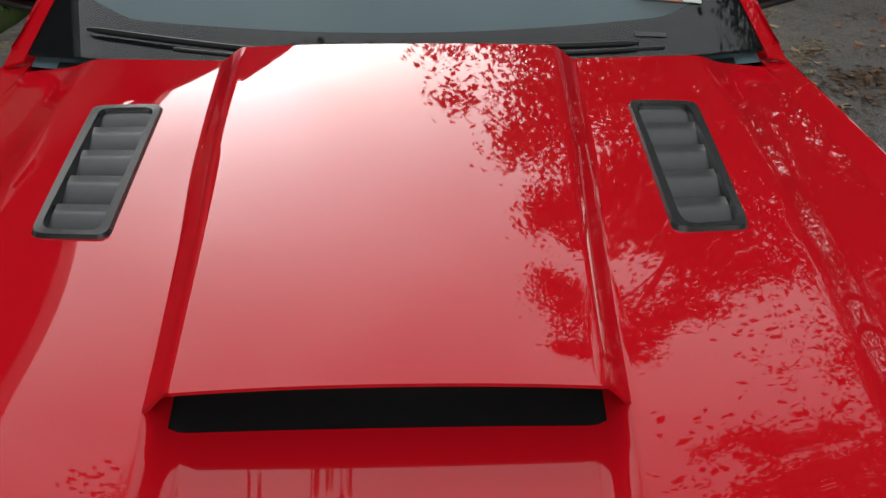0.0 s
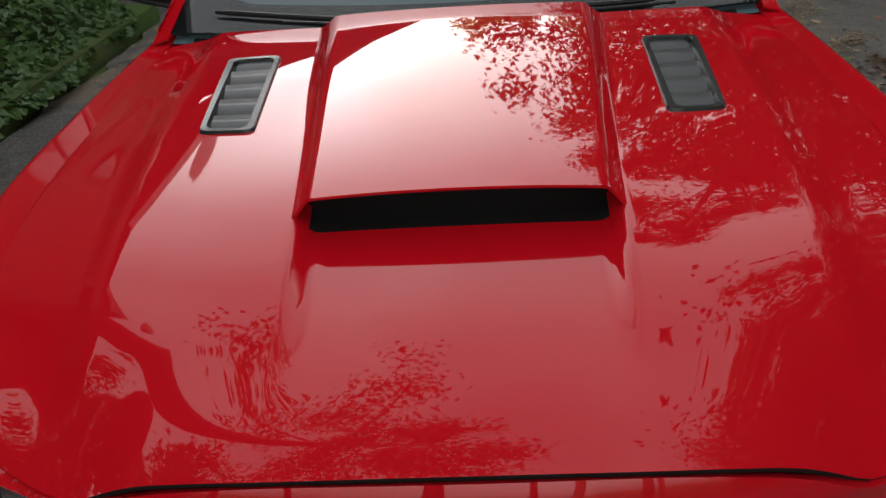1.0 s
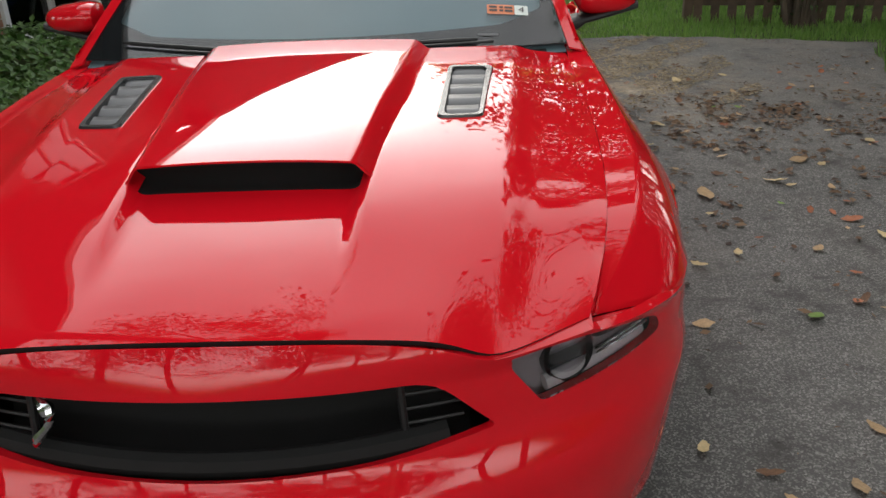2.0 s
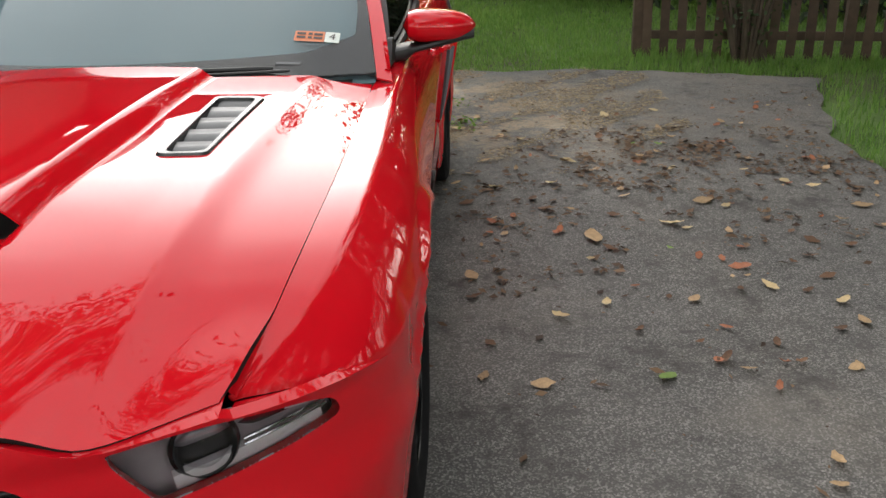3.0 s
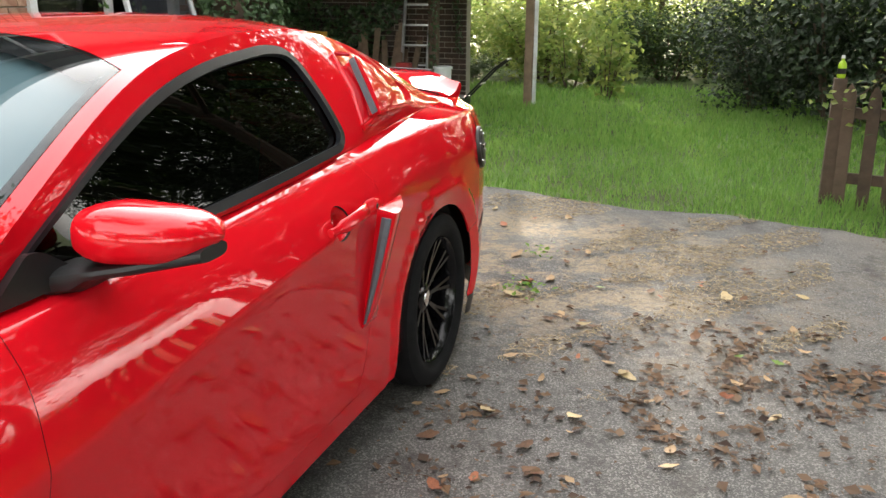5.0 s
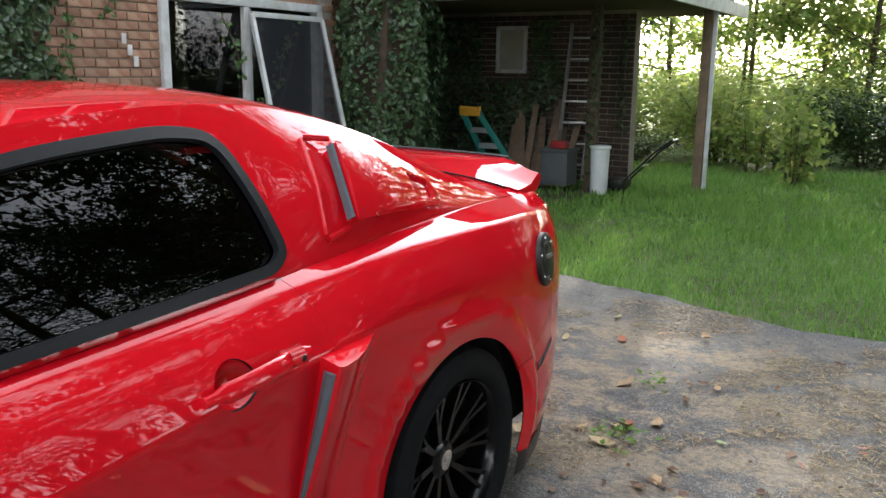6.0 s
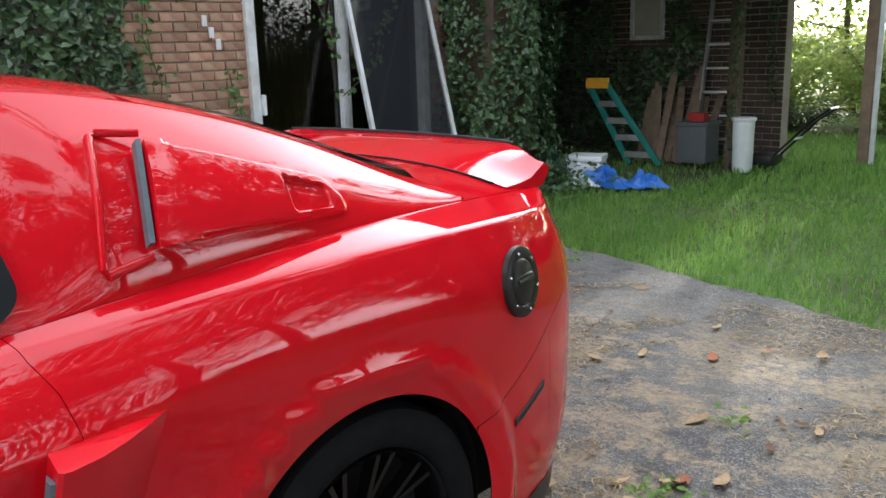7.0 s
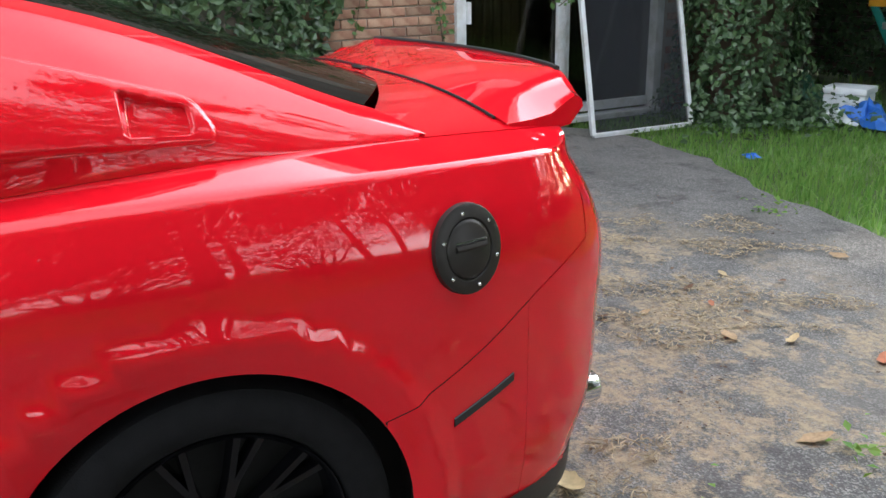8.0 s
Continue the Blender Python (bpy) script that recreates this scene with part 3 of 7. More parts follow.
for sx in (1, -1):
    # painted returns that close the corner between bumper, hood and fender
    ys = np.linspace(-.744, -.415, 14)
    zs = np.array([float(front_line(y)) for y in ys])
    A = side(ys, side_v(ys, zs)) - (0, 0, .002)
    B = nose(on_nose(np.stack([A[:, 0], zs + .003], -1))[:, 0], zs + .003)
    raw("fender_return", np.concatenate([A, B]) * (sx, 1, 1), [(i, i + 1, 14 + i + 1, 14 + i) for i in range(13)], PAINT, CAR)
    A = hood_f(gap_x(ys) - .03, ys) - (0, 0, .008)
    B = side(ys, np.full(14, .95 * .93)) - (0, 0, .005)
    raw("hood_gutter", np.concatenate([A, B]) * (sx, 1, 1), [(i, i + 1, 14 + i + 1, 14 + i) for i in range(13)], PAINT, CAR)
    xs = np.linspace(.50, .69, 14)
    ye, ze = np.interp(xs, edge_grid, edge_line), np.interp(xs, edge_grid, edge_z)
    A = hood_f(xs, ye + .02) - (0, 0, .007)
    B = nose(on_nose(np.stack([xs, ze - .006], -1))[:, 0], ze - .006)
    raw("bumper_return", np.concatenate([A, B]) * (sx, 1, 1), [(i, i + 1, 14 + i + 1, 14 + i) for i in range(13)], PAINT, CAR)
TAIL_TOP = [(.9 * math.acos(((y - 3.40) / float(TAIL_REACH(tail_line(y)))) ** (TAIL_POWER / 2)), float(tail_line(y)) - .003) for y in np.linspace(3.40, 3.6, 9)]
TAIL_TOP += [(TAIL_TOP[-1][0] * .86, .97), (0, 1.03)]
low = [(math.pi / 2 * .9, .225), (.9, .21), (0, .20)]
TAIL = np.array(TAIL_TOP + [(-a, z) for a, z in TAIL_TOP[:-1][::-1]] + [(-a, z) for a, z in low[:2]] + low[::-1])
sheet("rear_bumper", tail, TAIL, PAINT, CAR, step=.025, thick=.003, turn=True, label="red rear bumper", fine=.02)

# --- cabin ---
rail_x = spline(.60, .836, 1.0, .767, 1.4, .685, 1.8, .640, 2.2, .615, 2.6, .625, 2.9, .665, 3.12, .708, 3.26, .738)
rail_z = spline(.60, .965, 1.0, 1.175, 1.4, 1.322, 1.8, 1.37, 2.2, 1.37, 2.6, 1.295, 2.9, 1.185, 3.12, 1.088, 3.26, 1.041)
mid_z = spline(.45, .965, .75, 1.10, 1.0, 1.215, 1.3, 1.335, 1.5, 1.382, 1.85, 1.412, 2.2, 1.412, 2.6, 1.35, 2.9, 1.262, 3.2, 1.155, 3.45, 1.07)
beltx, beltz = SIDE_X[6], SIDE_Z[6]
head_y = lambda x: 1.50 - .38 * np.asarray(x, float) ** 2
base_y = lambda x: .487 + .12 * (np.asarray(x, float) / .75) ** 2
back_y = lambda x: 2.50 - .2 * np.asarray(x, float) ** 2
foot_y = lambda x: 3.38 - .53 * np.asarray(x, float) ** 2


def upper(u, v):
    """Windscreen, roof and rear window in one."""
    X, Y = np.asarray(u, float), np.asarray(v, float)
    t = np.abs(X) / rail_x(Y)
    z = mid_z(Y) - (mid_z(Y) - rail_z(Y)) * (0.55 * t ** 2 + 0.45 * t ** 5)
    return np.stack([X, Y, z], -1)


def cabin(u, v):
    """The cabin's flank from belt (0) to roof rail (0.4)."""
    Y, t = np.asarray(u, float), np.asarray(v, float) / 0.4
    bx, bz, rx, rz = beltx(Y), beltz(Y), rail_x(Y), rail_z(Y)
    X = bx + (rx - bx) * (np.maximum(t, 0) ** 1.25) + .024 * np.sin(np.pi * np.clip(t, 0, 1)) * ease(Y, 2.12, 2.30) * ease(Y, 3.05, 2.65)
    Z = bz + (rz - bz) * (t - 0.0 * t * t)
    return np.stack([X, Y, Z], -1)


PIL = .046
wx = lambda y: float(rail_x(y)) - PIL
rim = [(wx(y), y) for y in np.linspace(.62, 1.325, 20)]
WIND = rim + [(x, float(head_y(x))) for x in np.linspace(wx(1.335), -wx(1.335), 30)] + [(-x, y) for x, y in rim[::-1]] + [(x, float(base_y(x))) for x in np.linspace(-.755, .755, 30)]
wind = sheet("windscreen", upper, WIND, SCREEN, CAR, step=.03, thick=.004, label="tinted windscreen reflecting the sky", fine=.02)
wind.visible_shadow = False
frim = [(wx(y) - .028 - .02 * ease(y, .95, .75), y) for y in np.linspace(.78, 1.31, 20)]
FRITIN = rounded(frim + [(x, float(head_y(x)) - .10) for x in np.linspace(wx(1.31) - .04, -wx(1.31) + .04, 20)] + [(-x, y) for x, y in frim[::-1]] + [(x, float(base_y(x)) + .12) for x in np.linspace(-.58, .58, 20)], .05, 3)


def under(u, v):
    p = upper(u, v)
    p[:, 2] -= .006
    return p


FRIT = material("black_glass_border", (0.012, 0.013, 0.015), rough=0.25, vary=0.15, scale=60)
sheet("glass_border", under, WIND, FRIT, wind, holes=[FRITIN], step=.03, thick=0, fine=.02)
rail_pts = [(float(rail_x(y)), y) for y in np.linspace(.66, 3.10, 90)]
ROOF = ([(float(rail_x(y)), y) for y in np.linspace(1.30, 2.46, 50)] + [(x, float(back_y(x))) for x in np.linspace(.60, -.60, 30)] + [(-float(rail_x(y)), y) for y in np.linspace(2.46, 1.30, 50)]
        + [(x, float(head_y(x)) + .004) for x in np.linspace(-.655, .655, 30)])
sheet("roof", upper, ROOF, PAINT, CAR, step=.03, thick=.0, fine=.02, label="red roof")
for mir in (False, True):
    A = [(float(rail_x(y)), y) for y in np.linspace(.60, 1.32, 30)] + [(wx(y) + .002, y) for y in np.linspace(1.35, .60, 30)]
    sheet("a_pillar", upper, A, PAINT, CAR, step=.015, thick=.006, mirror=mir, label="red windscreen pillar", fine=.012)
    cp = spline(2.44, .545, 2.7, .565, 2.95, .615, 3.17, .66)
    Cc = [(float(rail_x(y)), y) for y in np.linspace(2.46, 3.25, 34)] + [(.715, 3.235)] + [(float(cp(y)), y) for y in np.linspace(3.17, 2.44, 25)]
    sheet("c_pillar", upper, Cc, PAINT, CAR, step=.015, thick=.035, mirror=mir, label="red sloping rear pillar", fine=.012)
BACK = ([(float(cp(y)) - .003, y) for y in np.linspace(2.46, 3.16, 25)] + [(x, float(foot_y(x))) for x in np.linspace(.655, -.655, 30)] + [(-float(cp(y)) + .003, y) for y in np.linspace(3.16, 2.46, 25)]
        + [(x, float(back_y(x)) + .004) for x in np.linspace(-.54, .54, 25)])
BLACKGLASS = glass("rear_glass", (0.06, 0.065, 0.065))
sheet("rear_window", upper, BACK, BLACKGLASS, CAR, step=.03, thick=.004, label="dark tinted rear window", fine=.02)
deck_z = spline(3.1, 1.105, 3.3, 1.098, 3.5, 1.09, 3.75, 1.075)


def deck(u, v):
    X, Y = np.asarray(u, float), np.asarray(v, float)
    e = SIDE_X[6](np.minimum(Y, 3.6))
    t = np.abs(X) / e
    return np.stack([X, Y, deck_z(Y) - (deck_z(Y) - SIDE_Z[6](np.minimum(Y, 3.6))) * t ** 3], -1)


DECK = ([(x, float(foot_y(x)) + .004) for x in np.linspace(-.66, .66, 30)] + [(float(SIDE_X[6](y)) - .004, y) for y in np.linspace(3.13, 3.6, 15)] + [(x, 3.76 - .35 * x * x) for x in np.linspace(.66, -.66, 30)]
        + [(-float(SIDE_X[6](y)) + .004, y) for y in np.linspace(3.6, 3.13, 15)])
sheet("trunk_lid", deck, DECK, PAINT, CAR, step=.03, fine=.02, label="red trunk lid")

# side windows: the opening between belt and rail


def window_outline(inset=0.0):
    """The side window's outline in the cabin flank's coordinates."""
    p = [(.80, .015), (2.075, .012), (2.125, .05), (2.105, .20), (2.06, .335), (1.93, .358), (1.6, .354), (1.3, .342), (1.05, .315), (.90, .265), (.82, .20), (.785, .10)]
    p = rounded(p, [.02, .05, .04, .1, .09, .08, .1, .1, .08, .06, .05, .05], 6)
    return p


def inset(poly, d):
    """The closed outline drawn in by d."""
    e = np.roll(poly, -1, 0) - np.roll(poly, 1, 0)
    n = np.stack([-e[:, 1], e[:, 0]], -1)
    n /= np.linalg.norm(n, axis=1)[:, None]
    s = np.sign(np.sum(poly[:, 0] * np.roll(poly[:, 1], -1) - np.roll(poly[:, 0], -1) * poly[:, 1]))
    return poly + n * d * s


WIN = finer(window_outline(), .03)
WIN_IN = inset(WIN, .025)
for mir in (False, True):
    belt = [(y, .001) for y in np.linspace(.66, 3.23, 74)]
    rail = [(y, .4) for y in np.linspace(3.24, .64, 94)]
    sheet("cabin_side", cabin, belt + rail, PAINT, CAR, holes=[WIN], step=.02, thick=.012, mirror=mir, fine=.012, label="red roof rail and rear pillar")
    g = sheet("side_window", lambda u, v: cabin(u, v) - np.array([.008, 0, 0]), WIN, WINDOW, CAR, step=.04, thick=0, mirror=mir, label="black tinted side window", fine=.03)
    sheet("window_trim", lambda u, v: cabin(u, v) + np.array([.012, 0, .005]), WIN, TRIM, CAR, holes=[WIN_IN], step=.02, thick=.016, mirror=mir, fine=.015, label="grey rubber window surround")
# dark floor and inner shell, seen through gaps
shell = bmesh.new()
block((1.62, 4.2, .30), .05, (0, 1.45, .40), bm=shell)
part("underbody", shell, DARK, CAR)


def wheel(Y, sx):
    w = empty("wheel", label="black multi-spoke alloy wheel")
    w.parent = CAR
    w.location = (sx * (.812 if Y < 1 else .80), Y, HUB)
    w.rotation_euler = (0, 0, 0 if sx > 0 else math.pi)
    R = .342
    part("tyre", lathe([(-.115, .245), (-.12, .30), (-.105, .332), (-.07, R), (-.03, R), (-.028, R - .008), (-.02, R - .008), (-.018, R), (.018, R), (.02, R - .008), (.028, R - .008), (.03, R),
                        (.07, R), (.104, .334), (.118, .315), (.122, .285), (.115, .262), (.098, .247), (.08, .243), (-.115, .245)], 64, cap=False), RUBBER, w, "black low-profile tyre")
    rim = part("rim", lathe([(.10, .246), (.104, .243), (.098, .236), (.06, .228), (-.10, .222), (-.10, .225), (.05, .24), (.09, .246)], 64, cap=False), WHEELBLACK, w, "black rim")
    for k in range(10):
        a = k * math.tau / 10
        bm = bmesh.new()
        for off in (-.10, .10):
            c, s = math.cos(a), math.sin(a)
            r0, r1 = .05, .236
            d0 = off * .25
            pts = [(r0, a + d0), (.13, a + off * .4), (r1, a + off)]
            prev = None
            for r, q in pts:
                wdt = .011 if r > .2 else .010
                x = .085 - .035 * (1 - (r / .236) ** 2)
                cy, cz = r * math.cos(q), r * math.sin(q)
                ty, tz = -math.sin(q), math.cos(q)
                ring = [bm.verts.new((x, cy + ty * wdt * k2, cz + tz * wdt * k2)) if k2 in (-.6, .6) else bm.verts.new((x - .03, cy + ty * wdt * k2, cz + tz * wdt * k2)) for k2 in (-.6, .6, 1.0, -1.0)]
                if prev:
                    for j in range(4):
                        bm.faces.new((prev[j], prev[(j + 1) % 4], ring[(j + 1) % 4], ring[j]))
                prev = ring
        bmesh.ops.recalc_face_normals(bm, faces=bm.faces)
        part("spoke", bm, WHEELBLACK, w, smooth=False)
    part("hub", lathe([(.02, .065), (.05, .06), (.058, .045), (.06, .034)], 32), WHEELBLACK, w)
    part("centre_cap", lathe([(.055, .033), (.064, .030), (.066, .02), (.067, 0)], 24), CHROME, w, "chrome centre cap")
    part("brake_disc", lathe([(-.01, .16), (.0, .16), (.004, .155), (.004, .07), (.01, .06)], 40), SATIN, w)


for Y in (0, BASE):
    for sx in (1, -1):
        wheel(Y, sx)
        # wheel well
        bm = bmesh.new()
        n, rw = 32, .405
        rings = [[bm.verts.new((sx * x, Y + rw * math.cos(q), HUB + rw * math.sin(q))) for q in np.linspace(-.25, math.pi + .25, n)] for x in (.858, .60)]
        for j in range(n - 1):
            bm.faces.new((rings[0][j], rings[0][j + 1], rings[1][j + 1], rings[1][j]))
        bm.faces.new(rings[1])
        part("wheel_well", bm, DARK, CAR)


# --- the car's smaller parts ---
def flank_point(Y, Z, out=0.0):
    """A point of the left flank, pushed out along its normal, and that normal."""
    v = side_v([Y], [Z])
    e = 1e-3
    p = side(np.array([Y]), v)[0]
    n = np.cross(side(np.array([Y]), v + e)[0] - p, side(np.array([Y + e]), v)[0] - p)
    n /= np.linalg.norm(n)
    if n[0] < 0:
        n = -n
    return p + n * out, n


def loft(name, rings, material_, parent, label="", closed=True, caps=True, smooth=True):
    bm = bmesh.new()
    R = [[bm.verts.new(tuple(p)) for p in r] for r in rings]
    for a, b in zip(R, R[1:]):
        n = len(a)
        for j in range(n if closed else n - 1):
            bm.faces.new((a[j], a[(j + 1) % n], b[(j + 1) % n], b[j]))
    if caps:
        bm.faces.new(R[0][::-1]), bm.faces.new(R[-1])
    bmesh.ops.recalc_face_normals(bm, faces=bm.faces)
    return part(name, bm, material_, parent, label, smooth)


def oval(c, a, b, ra, rb, n=20, power=2.0):
    """A ring about c in the plane of the vectors a and b."""
    out = []
    for k in range(n):
        q = k * math.tau / n
        x, y = math.cos(q), math.sin(q)
        out.append(np.array(c) + np.array(a) * ra * np.sign(x) * abs(x) ** (2 / power) + np.array(b) * rb * np.sign(y) * abs(y) ** (2 / power))
    return out


for sx in (1, -1):
    M = np.array((sx, 1, 1))
    # door mirror: a red shell over a black base, on a black sail
    rings, low = [], []
    for t in np.linspace(0, 1, 13):
        x = .845 + .235 * t
        y = .955 + .06 * t ** 1.5
        z = 1.075 - .012 * t
        r = (1 - (2 * abs(t - .47)) ** 3.4 * .55) if 0 < t < 1 else .12
        rings.append([p * M for p in oval((x, y + .012, z), (0, 1, 0), (0, 0, 1), .086 * r, .058 * r * (1 - .25 * t), 24, 2.6)])
    loft("mirror_shell", rings, PAINT, CAR, "red door mirror shell")
    rings = []
    for t in np.linspace(0, 1, 11):
        x = .80 + .275 * t
        rr = .03 if t < .3 else .026
        z = .985 + .045 * t
        if t > .25:
            z = .99 + .05 * t
        rings.append([p * M for p in oval((x, .945 + .065 * t, z), (0, 1, 0), (0, 0, 1), .066 * (1 - .35 * max(0, t - .6) / .4), .014 if t > .2 else .026, 16, 3)])
    loft("mirror_base", rings, BLACK, CAR, "black plastic mirror base")
    sail = rounded([(.755, .0), (.985, .0), (.93, .09), (.88, .20), (.845, .24), (.80, .16)], .02, 4)
    sheet("mirror_sail", lambda u, v: cabin(u, v) + np.array([.022, 0, .008]), sail, BLACK, CAR, step=.03, thick=.015, mirror=sx < 0, label="black triangular mirror panel")
    loft("mirror_glass", [[p * M for p in oval((.955, .955 + .066 + k * .004, 1.07), (1, 0.1, 0), (0, 0, 1), .085 - k * .01, .040 - k * .008, 20, 3)] for k in (0, 1)], CHROME, CAR, "mirror glass")

    # door handle over its finger recess
    rings = []
    for t in np.linspace(0, 1, 15):
        Y, Z = 1.75 + .265 * t, .862 + .018 * t
        out = .012 + .034 * math.sin(math.pi * min(1, t * 1.15)) ** .6 if t < .87 else .040
        p, n = flank_point(Y, Z, out)
        d = np.array((0, 1, .07))
        up = np.cross(n, d)
        r = .019 if .12 < t < .97 else .011
        rings.append([q * M for q in oval(p, n, up, .009, r, 14, 2.6)])
    loft("door_handle", rings, PAINT, CAR, "red door handle")
    p, n = flank_point(1.845, .872, .0)
    up = np.cross(n, (0, 1, 0))
    rings = []
    for k, (r, o) in enumerate(((1.0, -.004), (.95, -.012), (.80, -.026), (.45, -.034), (.02, -.036))):
        rings.append([(np.array(flank_point(1.845 + .055 * r * math.cos(q), .868 + .05 * r * math.sin(q), o + .003)[0])) * M for q in np.linspace(0, math.tau, 28, endpoint=False)])
    loft("handle_recess", [r for r in rings], PAINT, CAR, caps=False)
    p, n = flank_point(1.985, .872, .05)
    loft("key_lock", [[q * M for q in oval(p + n * k, (0, 1, 0), (0, 0, 1), .008 - k, .008 - k, 14)] for k in (0, .003)], SATIN, CAR)

    # side scoop behind the door: a flat-topped wedge that dies into the quarter, with a blue-grey insert in its mouth
    def scoop_at(t):
        return .858 - .37 * t, 2.080 - .055 * t, .060 * (1 - t) ** .55 + .003, 1 - .40 * t
    rings = []
    for t in np.linspace(0, 1, 14):
        z, y0, h, k = scoop_at(t)
        rings.append([(flank_point(y0 + dy * k, z, o)[0] - (0, 0, .20 * max(o, 0) * (t == 0))) * M for dy, o in ((.006, -.006), (-.006, h * .9), (.0, h), (.012, h * 1.02), (.06, h * .90), (.11, h * .66), (.15, h * .38), (.185, h * .12), (.215, -.006))])
    loft("side_scoop", rings, PAINT, CAR, "red side air scoop", smooth=True)
    rings = []
    for t in np.linspace(0.06, .95, 10):
        z, y0, h, k = scoop_at(t)
        rings.append([flank_point(y0 + dy, z, o)[0] * M for dy, o in ((-.004, h * .30), (-.012, h * .55), (-.012, h * .80), (-.004, h * .86))])
    loft("scoop_insert", rings, STRIP, CAR, "blue-grey scoop insert", smooth=False)

    # quarter window scoop on the rear pillar
    def cab(y, z, out=0.0):
        bz, rz = float(beltz(y)), float(rail_z(y))
        t = np.array([.4 * (z - bz) / (rz - bz)])
        p = cabin(np.array([y]), t)[0]
        return p + np.array((.82, 0, .57)) * out
    def cab_uv(y, z):
        bz, rz = float(beltz(y)), float(rail_z(y))
        return (y, .4 * (z - bz) / (rz - bz))
    OUT = rounded([(2.352, 1.082), (2.72, 1.080), (2.825, 1.077), (2.832, 1.10), (2.80, 1.156), (2.402, 1.264)], [.008, .02, .015, .015, .03, .012], 5)
    OUTUV = finer(np.array([cab_uv(y, z) for y, z in OUT]), .012)
    LETUV = finer(np.array([cab_uv(y, z) for y, z in rounded([(2.672, 1.098), (2.790, 1.094), (2.790, 1.140), (2.672, 1.174)], .012, 4)]), .012)

    def raised(u, v):
        p, q = cabin(u, v), np.stack([np.asarray(u, float), np.asarray(v, float)], -1)
        h = (.010 + .029 * ease(q[:, 0], 2.835, 2.40)) * (.5 + .5 * np.maximum(ease(edge_distance(OUTUV, q), 0, .014), ease(q[:, 0], 2.47, 2.43)))
        h = h - .017 * np.where(inside(LETUV, q), ease(edge_distance(LETUV, q), 0, .010), 0)
        return p + np.array((.85, 0, .52)) * h[:, None]
    sheet("quarter_scoop", raised, OUTUV, PAINT, CAR, step=.006, thick=.045, mirror=sx < 0, fine=.006, label="red quarter window scoop")
    rings = []
    for y, z in ((2.338, 1.092), (2.386, 1.258)):
        rings.append([cab(y, z, .016) * M, cab(y, z, .034) * M, cab(y + .010, z, .036) * M, cab(y + .010, z, .016) * M])
    loft("scoop_slat", rings, STRIP, CAR, "blue-grey slat", smooth=False)
    # thin red frame round the scoop's mouth
    loop = [(2.405, 1.272), (2.335, 1.289), (2.322, 1.284), (2.288, 1.18), (2.262, 1.075), (2.268, 1.064), (2.352, 1.078)]
    tube("scoop_lip", [cab(y, z, .004 + .020 * ease(y, 2.33, 2.40)) * M for y, z in loop], [.006, .006, .007, .007, .007, .007, .006], PAINT, CAR, "red front lip", n=10, flat=1.3)

    # fender emblem: a dark curved bar
    rings = []
    for t in np.linspace(0, 1, 12):
        z = .60 + .105 * t
        y = .555 + .016 * math.sin(t * 6.0) + .012 * t
        p, n = flank_point(y, z, .006)
        w = .012 * (1 - abs(2 * t - 1) ** 3 * .6) * (1.25 if t > .75 else 1)
        rings.append([q * M for q in oval(p, n, (0, 1, .2), .007, w, 10, 2.4)])
    loft("emblem", rings, SATIN, CAR, "black metal fender emblem")
    # marker slot in the rear bumper
    rings = []
    for t in np.linspace(0, 1, 8):
        y, z = 3.20 + .155 * t, .500 + .052 * t
        rings.append([flank_point(y, z - .010, .001)[0] * M, flank_point(y, z - .008, .004)[0] * M, flank_point(y, z + .008, .004)[0] * M, flank_point(y, z + .010, .001)[0] * M])
    loft("side_marker", rings, BLACK, CAR, "black side marker")
    # low black valance at the tail
    bm = bmesh.new()
    pts = [flank_point(y, .235, .004)[0] * M for y in np.linspace(3.10, 3.39, 8)] + [tail(np.array([.9 * a]), np.array([.225]))[0] * M + np.array((0, .004, 0)) for a in np.linspace(1.5, .5, 10)]
    up = [bm.verts.new(tuple(p)) for p in pts]
    dn = [bm.verts.new((p[0] * .985, p[1], p[2] - .085)) for p in pts]
    for j in range(len(up) - 1):
        bm.faces.new((up[j], up[j + 1], dn[j + 1], dn[j]))
    part("rear_valance", bm, BLACK, CAR, "black rear valance")

    # headlight: a dark housing behind a clear lens
    lamp = LAMP * (sx, 1)
    uvL = on_nose(lamp) if sx > 0 else on_nose(lamp)[::-1]
    hl = sheet("headlight", nose, uvL, LENS, CAR, step=.02, thick=.004, label="clear headlight with dark housing")
    sheet("lamp_housing", lambda u, v: nose(u, v) + np.array((-sx * .022, .04, -.020)), uvL, LAMPGREY, hl, step=.03, thick=0)
    base = nose(np.array([on_nose([(sx * .665, .674)])[0, 0]]), np.array([.674]))[0] + np.array((-sx * .02, .035, 0))
    fwd = np.array((sx * .45, -.89, .1))
    a_, b_ = np.array((.89 * sx, .45, 0)) * 1.0, np.array((0, .1, 1))
    loft("projector", [oval(base + fwd * o, a_, b_, r, r, 24) for o, r in ((-.03, .056), (.012, .056), (.018, .050), (.006, .046))], GLOSSBLACK, hl, "black projector ring", caps=False)
    loft("projector_lens", [oval(base + fwd * o, a_, b_, r, r, 24) for o, r in ((.0, .046), (.016, .036), (.022, .018), (.0235, .002))], LENS, hl)
    loft("projector_bowl", [oval(base + fwd * o, a_, b_, r, r, 24) for o, r in ((.010, .054), (.0, .05), (-.004, .03), (-.004, .001))], GLOSSBLACK, hl, "black projector bowl", caps=False)
